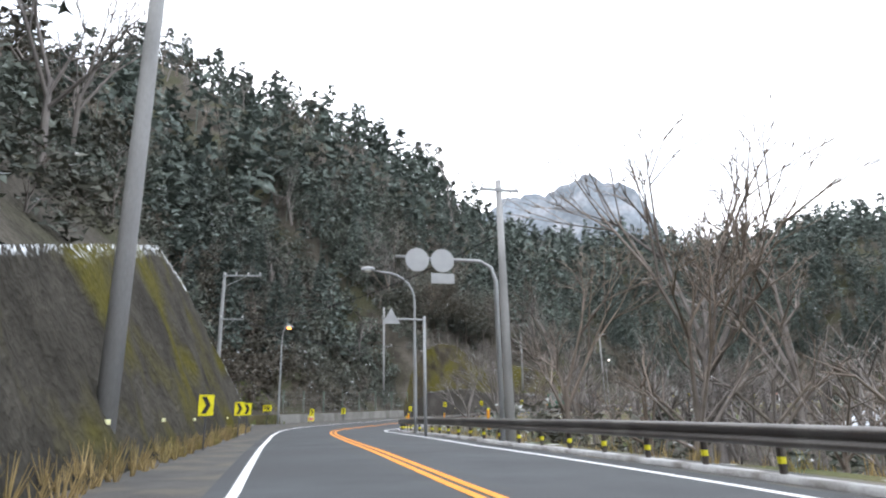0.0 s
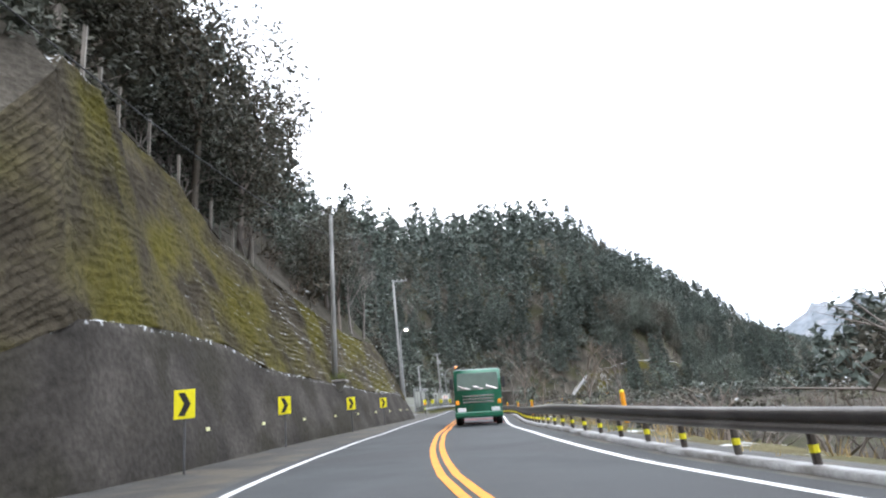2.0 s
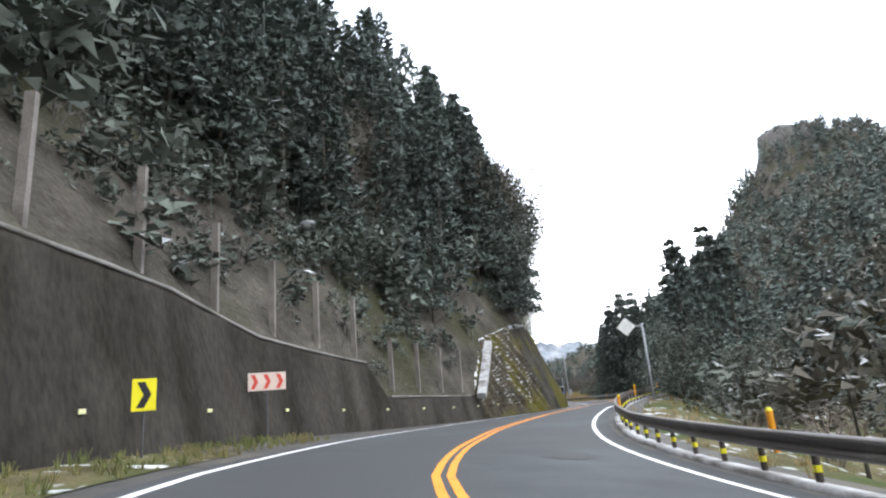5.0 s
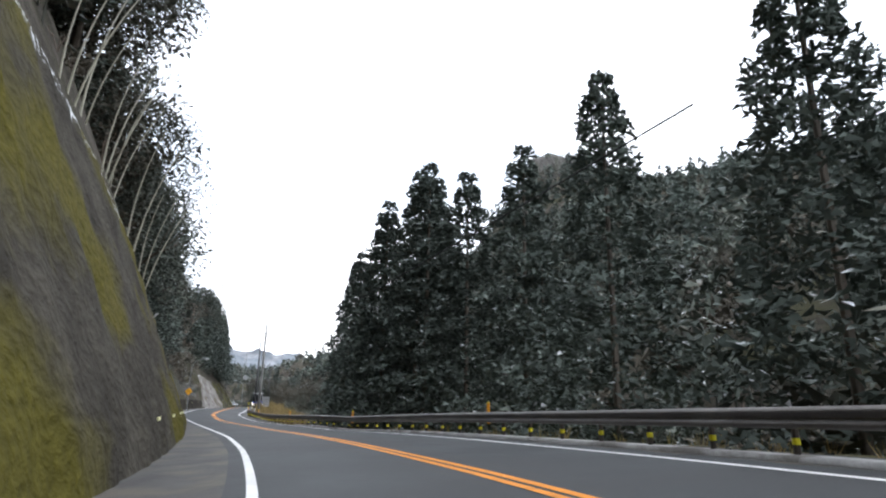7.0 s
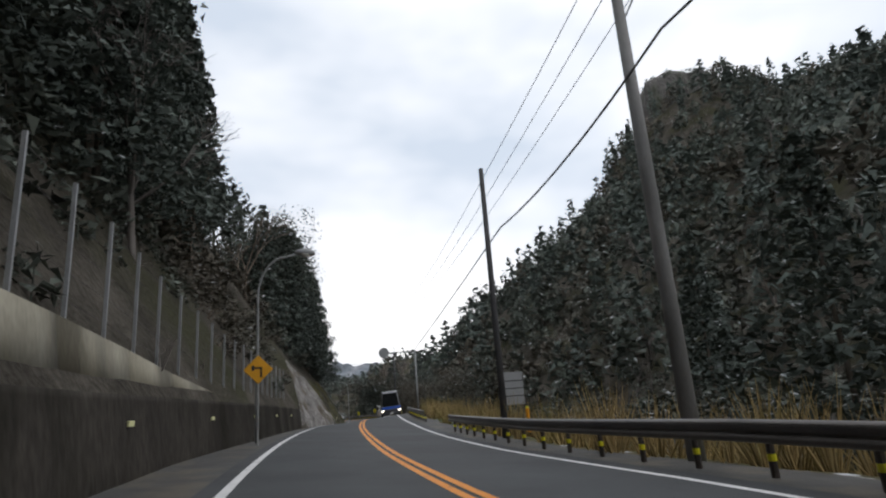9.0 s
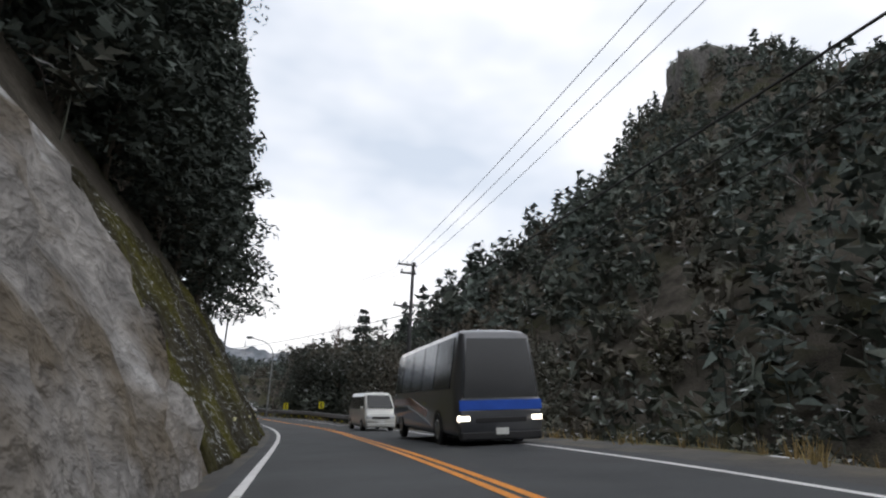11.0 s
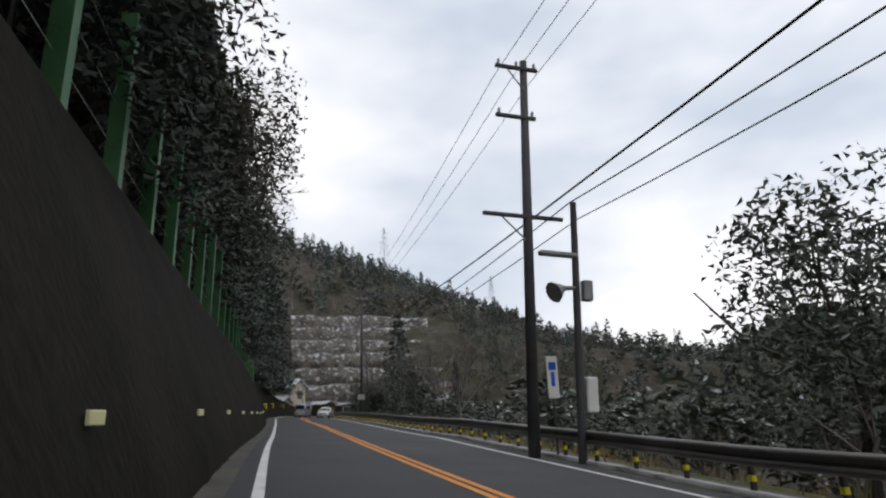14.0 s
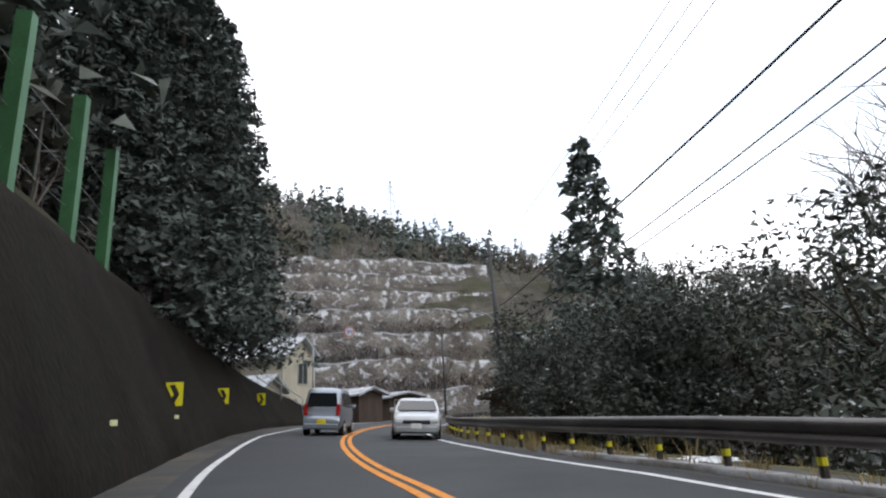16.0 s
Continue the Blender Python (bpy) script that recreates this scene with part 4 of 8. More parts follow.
    scatter("shrubs", "grey-green evergreen scrub behind the wire fence", "shrubs", P4[m & ~k4], H4[m & ~k4], [joined(round_crown(270, 0.039), trunk(0.6, 0.02)) for _ in range(4)], M_LEAF, squash=(0.9, 1.4))
    # low dense ground cover on the banks above the lay-by and the dark wall
    X5, Y5 = jitter(1.05, -60, 250, -25, 270, 15)
    h5, T5, U5 = land(X5, Y5)
    d5 = -U5 - (-tab("foot", T5) + tab("face", T5) * tab("lean", T5))
    m = (U5 < 0) & (d5 > 0.2) & (((T5 > 1.15) & (T5 < 2.45) & (d5 < 17)) | ((T5 > 4.1) & (T5 < 6.15) & (d5 > np.where(T5 > 5.15, 0.7, 0.2)) & (d5 < 8)) | ((T5 > -0.6) & (T5 < 1.15) & (d5 < 7)) | ((T5 > 8.3) & (T5 < 10.5) & (d5 > np.where(T5 < 9.3, 0.6, 2.0)) & (d5 < 6)))
    P5, H5 = np.stack([X5, Y5, h5 - 0.15], 1), r.uniform(0.7, 1.9, X5.size) * np.where(T5 < 4, np.interp(d5, (0, 2.5, 6), (0.6, 0.85, 1.15)), np.interp(d5, (0, 2.5, 6), (0.35, 0.75, 1.15)))
    k5 = r.uniform(size=X5.size) < 0.22
    scatter("ground_cover", "low grey-green evergreen ground cover on the banks", "shrubs", P5[m & ~k5], H5[m & ~k5], [low_crown(120, 0.098) for _ in range(4)], M_LEAF, squash=(0.9, 1.5))
    scatter("ground_cover", "tangled brown stems on the banks", "brush", P5[m & k5], H5[m & k5] * 1.3, [bare_limbs(3, stems=4, thick=0.013, spread=0.7, split=2, flat=True, decay=0.62) for _ in range(4)], M_TWIG, squash=(0.9, 1.5))
    # undergrowth on the slope right above the cut
    X, Y = jitter(1.7, -60, 400, -30, 360, 6)
    h, T, U = land(X, Y)
    d = -U - (-tab("foot", T) + tab("face", T) * tab("lean", T))
    m = (U < 0) & (d > 0.4) & (d < 9) & (T < 17.2) & (r.uniform(size=X.size) < 0.75)
    P = np.stack([X, Y, h - 0.1], 1)
    far = r.uniform(0.5, 1.5, X.size)
    k = r.uniform(size=X.size) < np.interp(T, (0, 3.5, 5, 16), (0.75, 0.7, 0.35, 0.3))
    scatter("undergrowth", "brown leafless undergrowth above the road cut", "brush", P[m & k], (1.7 * far)[m & k], [bare_limbs(3, stems=3, thick=0.013, spread=0.5, split=2, flat=True) for _ in range(4)], M_TWIG, squash=(0.9, 1.6))
    scatter("undergrowth", "dark leafy undergrowth above the road cut", "shrubs", P[m & ~k], (1.5 * far)[m & ~k], FAR_ROUND, M_LEAF, squash=(1.0, 1.7))
    m2 = (U < 0) & (d > 0.6) & (d < 8) & (((T > 4.2) & (T < 6.6) & (d > np.where(T > 5.15, 2.0, 0.6))) | ((T > 13.4) & (T < 16.5))) & (r.uniform(size=X.size) < np.where(T < 7, 0.5, 0.3))
    scatter("undergrowth", "tall dark evergreen scrub under the cedars", "shrubs", P[m2], (3.4 * far)[m2], [joined(round_crown(140, 0.064), trunk(0.6, 0.02)) for _ in range(4)], M_LEAF, squash=(0.9, 1.3))


woods()


# ---- single trees near the road ----
def tree(name, label, category, crown, crown_mat, limbs, height, group):
    """One tree at the origin, of the given height: trunk and limbs, and a crown if it has leaves."""
    ob = empty(name, None, label, category, group)
    if not crown:
        for n, (v, f) in zip(("trunk", "limb_crown", "twig_crown"), limbs):
            w = solid(n, v * height, f, M_TWIG, ob)
            if n == "twig_crown":
                tagged(w, "fine leafless twigs", kind="stuff")
        return ob
    v, f = limbs
    solid("trunk", v * height, f, M_BARK, ob)
    if crown:
        v, f = crown
        solid("crown", v * height, f, crown_mat, ob)
    return ob


def plant(proto, spots):
    """Stand copies of a tree at route places (t, u, height over the proto's own)."""
    for i, (t, u, s) in enumerate(spots):
        X = at(t, u)
        h = land(np.array([X.x]), np.array([X.y]))[0][0]
        if -u > -left_back(t):
            h = X.z + FACE_H(t) + CREST(t) * math.tanh((-u + left_back(t)) * STEEP(t) / CREST(t))
        m = pose(X.x, X.y, h - 0.25, 0, 0, (i * 137.5) % 360)
        if i == 0:
            proto.matrix_world = m @ Matrix.Diagonal((s, s, s, 1))
        else:
            c = copy_thing(proto, m)
            c.scale = (s, s, s)


NEAR = np.random.default_rng(11)


def spot(x, y, h):
    """Route place of a world place."""
    T, U, Z = road_coords(np.array([float(x)]), np.array([float(y)]))
    return float(T[0]), float(U[0]), h


def row_of(a, b, n, off0, off1, h0, h1, seed):
    r = np.random.default_rng(seed)
    out = []
    for k in range(n):
        t = a + (b - a) * (k + r.uniform(0.1, 0.9)) / n
        out.append((t, left_back(t) - r.uniform(off0, off1), r.uniform(h0, h1)))
    return out


cedar_limbs = trunk(0.92, 0.016)
c1 = tree("cedar_tree", "tall dark green cedar on the slope above the road", "cedar tree", cedar_crown(2600, 0.0155, 0.14, 0.18, NEAR), M_CEDAR, cedar_limbs, 1.0, "cedars above the road")
plant(c1, row_of(4.3, 5.2, 8, 4, 14, 8, 11, 21) + row_of(4.35, 5.1, 8, 8, 26, 9, 13, 53) + row_of(1.3, 2.15, 12, 4, 22, 8, 12, 52) + row_of(5.2, 6.05, 12, 3.4, 8, 10, 16, 25) + row_of(6.08, 6.6, 9, 1.2, 7, 10, 16, 26) + row_of(6.5, 8.0, 18, 3.5, 8, 14, 20, 24) + row_of(8.4, 10.4, 16, 4, 9, 13, 19, 22) + row_of(13.4, 16.6, 20, 3, 6, 12, 17, 23))
c2 = tree("cedar_tree", "broad dark cedar with drooping boughs", "cedar tree", cedar_crown(3200, 0.0155, 0.08, 0.21, NEAR), M_CEDAR, cedar_limbs, 1.0, "cedars beside the road")
plant(c2, row_of(6.9, 7.9, 5, 2.8, 4.5, 15, 19, 32) + [(7.75, 14, 12), (6.3, 9.5, 12), (6.45, 12, 15), (6.6, 10, 14), (6.2, 12.5, 12), (6.75, 13, 14), (9.75, 22, 15), (9.6, 27, 17), (10.2, 24, 14), (8.8, 21, 21), (12.9, 15.0, 14), (12.75, 17.5, 12), (13.0, 23, 15), (13.35, 17, 11), (13.45, 20, 12), (13.55, 23, 12), (13.28, 15.5, 11), (17.0, 11.6, 17), (17.2, 12.5, 11), (18.2, 4.5, 9), (18.35, 8, 8), (11.4, left_back(11.4) - 2, 14), (11.55, left_back(11.55) - 3.0, 16), (11.7, left_back(11.7) - 5, 15), (11.25, left_back(11.25) - 4, 14), (12.0, left_back(12.0) - 3.5, 10), (12.3, left_back(12.3) - 4, 10)])
c3 = tree("cedar_tree", "tall dark cedar with dense hanging boughs behind the guardrail", "cedar tree", cedar_crown(9500, 0.0092, 0.06, 0.22, NEAR), M_CEDAR, cedar_limbs, 1.0, "cedars beside the road")
plant(c3, [(7.25, 10.5, 13), (7.5, 11.5, 15), (12.0, -4.5, 14.5), (11.9, -5.2, 16), (13.4, -4.4, 15), (13.5, -4.3, 15), (12.42, -4.7, 14.5), (12.3, -5.2, 16), (8.53, 11.7, 15.5), (8.45, 11.2, 15.5), (8.35, 12.2, 18), (8.25, 11.2, 18), (8.15, 12.5, 20), (8.05, 11.8, 19), (8.3, 16, 22), (7.95, 13, 18), (7.8, 14, 18), (8.42, 15, 17)] + row_of(8.45, 9.2, 5, 2.6, 3.6, 13, 17, 31) + row_of(9.25, 9.95, 4, 3.2, 4.2, 12, 15, 50) + row_of(13.5, 16.3, 12, 0.8, 2.2, 11, 16, 33) + row_of(13.5, 15.6, 7, 1.0, 2.6, 12, 15, 45) + row_of(16.1, 16.5, 4, 5.0, 6.5, 15, 19, 48) + row_of(16.6, 17.05, 7, 1.8, 3.2, 16, 21, 41) + row_of(16.72, 17.0, 3, 0.9, 1.6, 18, 21, 43) + row_of(11.45, 12.1, 6, 1.6, 2.8, 14, 17, 42) + row_of(6.62, 6.95, 4, 0.0, 0.9, 15, 18, 47))
e1 = tree("evergreen_tree", "dark glossy evergreen tree with snow on its leaves", "evergreen tree", round_crown(7500, 0.0115, NEAR, 18, 0.33), M_LEAF, bare_limbs(2, NEAR, thick=0.02), 1.0, "evergreens beside the road")
e2 = tree("evergreen_tree", "leafy dark evergreen leaning out over the wall", "evergreen tree", round_crown(9500, 0.0105, NEAR, 20, 0.3), M_LEAF, bare_limbs(3, NEAR, thick=0.02), 1.0, "evergreens above the wall")
plant(e2, row_of(7.85, 8.45, 5, 2.8, 4.2, 11, 14, 40) + row_of(6.95, 7.7, 5, 2.3, 3.6, 13, 17, 38) + row_of(6.64, 6.95, 5, 1.4, 2.6, 12, 16, 46) + row_of(8.5, 9.02, 4, 2.5, 3.4, 12, 15, 35) + row_of(9.1, 9.8, 3, 5.2, 6.5, 10, 13, 35) + row_of(11.4, 12.15, 6, 4.4, 5.6, 12, 15, 36) + row_of(12.4, 13.3, 5, 3.4, 4.8, 7, 9.5, 37) + row_of(13.55, 14.5, 4, 2.4, 3.6, 9, 13, 34) + row_of(14.5, 15.6, 5, 1.2, 2.2, 11, 14, 49))
plant(e1, row_of(2.35, 2.9, 4, 1.0, 3.0, 8, 11, 39) + [(13.3, 22, 13)] + [(12.82, 14.5, 9.5), (12.98, 15.5, 10.5), (13.08, 16.5, 11.5), (13.2, 18, 9), (12.7, 14.0, 11), (14.37, 12.7, 8.5), (12.55, 13.5, 9), (12.7, 15.0, 10), (12.92, 14.2, 10.5), (13.16, 15.5, 11), (13.13, 14.0, 11.5), (12.4, 14, 9), (12.65, 17, 11), (12.9, 20, 13), (12.3, 18, 12), (16.75, 8.2, 6.5), (16.95, 8.0, 6.0), (17.15, 8.0, 6.8), (16.6, 10.5, 7), (16.85, 11.5, 8), (17.4, 8, 6), (16.36, 13.2, 9.5), (16.62, 10.5, 6.5), (16.55, 12.5, 8), (16.72, 11.5, 8), (16.7, 9.8, 5.5), (17.05, 9.6, 6), (6.2, 9, 6.5), (6.3, 12, 8), (6.05, 12, 6), (6.8, 9.5, 8), (7.0, 11, 9), (7.1, 15, 12), (12.55, left_back(12.55) - 3.2, 7), (12.85, left_back(12.85) - 3.5, 8), (13.1, left_back(13.1) - 2.6, 8), (12.7, left_back(12.7) - 5, 9), (13.3, left_back(13.3) - 2.5, 9), (2.5, left_back(2.5) - 2.0, 9), (2.75, left_back(2.75) - 2.5, 8), (3.05, left_back(3.05) - 1.2, 7.5), (3.17, left_back(3.17) - 1.8, 7.5), (3.28, left_back(3.28) - 1.6, 6.5)])
b1 = tree("bare_tree", "leafless tree with many upright grey-brown branches", "bare tree", None, None, bare_limbs(5, NEAR, thick=0.017, spread=0.45, split=3, decay=0.58, apart=17), 1.0, "bare trees beside the road")
plant(b1, row_of(1.3, 2.15, 12, 3, 18, 6, 9, 51) + [(0.75, 12, 11), (0.95, 14.5, 12), (0.6, 15.5, 12), (1.45, 10.5, 8), (1.2, 13, 8), (2.0, 14, 9), (1.75, 12, 10), (4.6, 9, 7), (4.82, 12.6, 9), (4.38, 12, 13), (4.45, 10.8, 11), (14.05, 12, 8.5), (13.85, 13, 9.5), (14.25, 14.5, 7), (13.7, 12.5, 9), (13.45, 16, 11), (16.2, 12.0, 10), (16.45, 17, 11), (16.5, 16, 12), (16.08, 16, 11), (16.22, 19, 12), (2.75, left_back(2.75) - 1.0, 10), (3.1, left_back(3.1) - 0.2, 8.5), (3.2, left_back(3.2) - 0.3, 8), (3.3, left_back(3.3) - 0.3, 7.5), (2.42, left_back(2.42) - 1.5, 11), (2.6, left_back(2.6) - 3, 12), (2.3, left_back(2.3) - 6, 12), (0.55, left_back(0.55) - 2, 9), (0.75, left_back(0.75) - 3, 9), (3.2, left_back(3.2) - 2, 8), (10.7, left_back(10.7) - 3, 9), (9.95, left_back(9.95) - 3.5, 9), (3.45, -36, 21), (18.0, 1.5, 8), (18.1, -6, 8), spot(54, 135.2, 13), spot(58, 133, 12), (0.85, 22, 21), (0.98, 25, 22), (0.75, 24, 17),
           (13.3, 19, 15), (13.15, 22, 17), (14.6, 21, 9), (14.7, 25, 10), (13.9, left_back(13.9) - 1.0, 9), (9.6, left_back(9.6) - 2.2, 8), (14.9, left_back(14.9) - 0.8, 9)])


def bamboo(spots):
    """Pale slender stalks that lean out over the wall."""
    bm = bmesh.new()
    pts = [(0.012 * k * k, 0, -0.3 + 0.62 * k) for k in range(11)]
    tube(bm, pts, [0.045 - 0.0028 * k for k in range(11)], 7)
    proto = part("bamboo_stalk", bm, plain("pale_bamboo", (0.33, 0.32, 0.25), 0.5))
    tagged(proto, "pale slender bamboo stalk leaning over the wall", "bamboo", "bamboo stalks above the wall")
    for i, (t, off, s) in enumerate(spots):
        p = at(t, left_back(t) - off, FACE_H(t) + off * STEEP(t) - 0.2)
        m = pose(p.x, p.y, p.z, 0, (i * 29) % 12 - 4, facing(t, (i * 53) % 40 - 20)) @ Matrix.Diagonal((s, s, s, 1))
        if i == 0:
            proto.matrix_world = m
        else:
            c = copy_thing(proto, pose(p.x, p.y, p.z, 0, (i * 29) % 12 - 4, facing(t, (i * 53) % 40 - 20)))
            c.scale = (s, s, s)


bamboo([(7.55 + 0.04 * k, 0.25 + 0.13 * (k % 5), 0.8 + 0.1 * (k % 4)) for k in range(15)] + [(12.45 + 0.06 * k, 0.3 + 0.15 * (k % 4), 0.7 + 0.1 * (k % 4)) for k in range(13)])


# ---- grass and reeds ----
def tufts(name, label, a, b, u0, u1, n, h0, h1, mat, seed, blades=9):
    r = np.random.default_rng(seed)
    ps, qs, r0, r1 = [], [], [], []
    for _ in range(n):
        t = r.uniform(a, b)
        u = u0(t) + (u1(t) - u0(t)) * r.uniform()
        p = np.array(at(t, u, -0.12 if u > 0 else -0.02))
        if u > LINE_R(t) + 1.9:
            p[2] -= 2.7 * float(smoothstep((u - LINE_R(t) - 1.9) / 10))
        if u < FOOT_L(t):
            p[2] += min((FOOT_L(t) - u) / LEAN(t), FACE_H(t)) + max(left_back(t) - u, 0.0) * STEEP(t)
        h = r.uniform(h0, h1)
        for _ in range(blades):
            o = r.normal(0, 0.12, 2) * h
            ps.append(p + (o[0] * 0.4, o[1] * 0.4, 0))
            qs.append(p + (o[0] * 2.2, o[1] * 2.2, h * r.uniform(0.6, 1)))
            r0.append(0.008 + 0.012 * h)
            r1.append(0.003)
    v, f = sticks(np.array(ps), np.array(qs), np.array(r0), np.array(r1), r)
    return tagged(solid(name, v, f, mat), label, "grass", kind="stuff")


M_DRYGRASS = material("dry_grass", (0.3, 0.22, 0.1), 0.9, var=0.3, scale=0.5, fine=5, bump=0, island=0.4, second=(0.2, 0.17, 0.06), mask_scale=0.4)
M_GREENGRASS = material("winter_grass", (0.12, 0.14, 0.045), 0.9, var=0.3, scale=0.5, fine=5, bump=0, island=0.4, second=(0.2, 0.17, 0.08), mask_scale=0.5)
tufts("reeds", "tall dry reeds behind the guardrail", 8.9, 10.9, lambda t: LINE_R(t) + 1.8, lambda t: LINE_R(t) + 11, 900, 0.8, 2.0, M_DRYGRASS, 31, 10)
tufts("grass", "dry grass along the guardrail's foot", -0.3, 8.8, lambda t: LINE_R(t) + 1.3, lambda t: LINE_R(t) + 4.5, 900, 0.15, 0.5, M_DRYGRASS, 32, 7)
tufts("grass", "dry grass along the guardrail's foot", 11.0, 18.3, lambda t: LINE_R(t) + 1.3, lambda t: LINE_R(t) + 4.5, 800, 0.2, 0.6, M_DRYGRASS, 33, 7)
tufts("grass", "tan dry grass under the guardrail by the houses", 15.6, 17.8, lambda t: LINE_R(t) + 0.75, lambda t: LINE_R(t) + 1.7, 500, 0.15, 0.42, M_DRYGRASS, 37, 8)
tufts("grass", "patchy winter grass on the verge", 4.35, 5.5, lambda t: FOOT_L(t) + 0.2, lambda t: LINE_L(t) - 0.8, 900, 0.08, 0.3, M_GREENGRASS, 34, 8)
tufts("grass", "dry weeds at the wall's foot", -0.6, 1.1, lambda t: FOOT_L(t) - 0.1, lambda t: FOOT_L(t) + 0.3, 350, 0.2, 0.6, M_DRYGRASS, 35, 8)
tufts("grass", "weeds at the lay-by's edge", 1.17, 1.63, lambda t: FOOT_L(t) - 3.0, lambda t: FOOT_L(t) + 0.3, 620, 0.25, 0.8, M_GREENGRASS, 36, 9)


# ---- guardrails ----
M_RAIL = material("grey_brown_painted_steel", (0.1, 0.09, 0.083), 0.42, 0.3, var=0.2, scale=1.5, fine=25, bump=0.06, second=(0.16, 0.15, 0.14), mask=(0.56, 0.7), spec=0.5)


def rail_post(mat, band=True):
    bm = bmesh.new()
    tube(bm, [(0, 0, -0.4), (0, 0, 0.52), (0, 0, 0.54)], [0.05, 0.05, 0.02], 8)
    me = bpy.data.meshes.new("post")
    bm.to_mesh(me)
    bm.free()
    me.materials.append(mat)
    bm = bmesh.new()
    tube(bm, [(0, 0, 0.2), (0, 0, 0.29)], 0.056, 8)
    mb = bpy.data.meshes.new("reflector_band")
    bm.to_mesh(mb)
    bm.free()
    mb.materials.append(M_BANDYELLOW)
    return me, mb


POST_DARK, BAND = rail_post(M_BROWNSTEEL)
POST_STEEL, _ = rail_post(M_STEEL)


def guardrail(label, a, b, off, mat, post_mesh, step=1.55, band=True, top=0.72, posts=True):
    """A corrugated beam on posts along the road; off(t) is its offset from the car's line."""
    ob = empty("guardrail", Matrix.Translation(at(a, off(a))), label, "guardrail", "guardrails along the road")
    inv = ob.matrix_world.inverted()
    prof = [(0.0, 0.0), (-0.045, -0.012), (-0.085, -0.05), (-0.085, -0.085), (-0.015, -0.135), (-0.015, -0.165), (-0.085, -0.215), (-0.085, -0.25), (-0.04, -0.29), (0.0, -0.3), (0.02, -0.29), (0.02, -0.01)]
    rows = []
    sgn = 1 if off(a) > 0 else -1
    for t in span(a, b, 0.03):
        rows.append([inv @ at(t, off(t) + sgn * (dx - 0.03), top + dz) for dx, dz in prof + prof[:1]])
    sheet("beam", rows, mat, ob, flip=sgn > 0)
    t = along(a, 0.3)
    while t < b:
        p = new("post", post_mesh)
        p.parent = ob
        p.matrix_basis = inv @ Matrix.Translation(at(t, off(t) + sgn * 0.09, 0.0)) @ pose(0, 0, 0, 0, 0, facing(t))
        if band:
            q = new("reflector_band", BAND)
            q.parent = p
        t = along(t, step)
    return ob


def RAIL(t):
    return LINE_R(t) + 0.95


guardrail("dark brown guardrail on posts with yellow reflector bands", -0.35, 9.95, RAIL, M_RAIL, POST_DARK)
guardrail("dark guardrail beside a grassy bank", 10.35, 11.0, RAIL, M_RAIL, POST_DARK)
guardrail("dark guardrail on posts with yellow bands", 12.42, 13.12, RAIL, M_RAIL, POST_DARK)
guardrail("new bright galvanised guardrail section", 13.14, 13.5, RAIL, M_STEEL, POST_STEEL, band=False)
guardrail("brown guardrail above the river valley", 13.9, 18.6, RAIL, M_RAIL, POST_DARK)
guardrail("short dark guardrail stretch at a bend", 13.52, 13.84, lambda t: RAIL(t) + 0.2, M_RAIL, POST_DARK)
guardrail("pale galvanised guardrail in front of the panel fence", 4.16, 5.02, lambda t: -3.0 - 1.5 * float(smoothstep((t - 4.3) / 0.7)), M_STEEL, POST_STEEL, step=3.0, band=False)


def ledge(a, b, label):
    rows = []
    for t in span(a, b, 0.04):
        u = LINE_R(t) + 0.78
        rows.append([at(t, u, -0.02), at(t, u, 0.07), at(t, u + 0.32, 0.07), at(t, u + 0.32, -0.05)])
    tagged(sheet("kerb", rows, M_LEDGE, flip=True), label, "kerb", kind="structure")


ledge(-0.3, 3.4, "pale concrete kerb under the guardrail posts")
ledge(4.9, 8.4, "pale concrete kerb under the guardrail posts")
ledge(14.0, 16.4, "pale concrete kerb under the guardrail posts")

# ---- poles, lamps and wires ----
M_LAMPGLASS = plain("lamp_glass", (0.6, 0.6, 0.58), 0.25)
M_LIT = plain("lit_sodium_lamp", (0.6, 0.25, 0.08), 0.4, glow=5.0, glow_colour=(1.0, 0.3, 0.045))
M_LITWHITE = plain("lit_white_lamp", (1.0, 0.95, 0.85), 0.4, glow=6.0, glow_colour=(1.0, 0.9, 0.75))
M_GREYPAINT = material("grey_painted_steel", (0.3, 0.31, 0.32), 0.5, 0.3, var=0.12, scale=2, fine=25, bump=0.05)
M_PORCELAIN = plain("porcelain", (0.5, 0.5, 0.5), 0.3)
M_SIGNBACK = plain("grey_sign_back", (0.33, 0.34, 0.35), 0.5, 0.3)
M_SIGNWHITE = plain("white_sign_face", (0.8, 0.8, 0.78), 0.45)
M_SIGNRED = plain("red_sign_paint", (0.55, 0.07, 0.05), 0.45)
M_SIGNPINK = plain("faded_sign_face", (0.65, 0.52, 0.45), 0.5)
M_ORANGE = plain("orange_plastic", (0.8, 0.33, 0.02), 0.4)
M_BLUE = plain("blue_reflective_sheet", (0.03, 0.12, 0.6), 0.4)
M_GREENSTEEL = material("green_painted_steel", (0.06, 0.17, 0.075), 0.5, 0.2, var=0.15, scale=2, fine=25, bump=0.05)
M_POSTBROWN = material("weathered_brown_grey_steel", (0.21, 0.19, 0.17), 0.65, 0.1, var=0.25, scale=1.5, fine=20, bump=0.06, second=(0.09, 0.08, 0.07), mask=(0.52, 0.68))
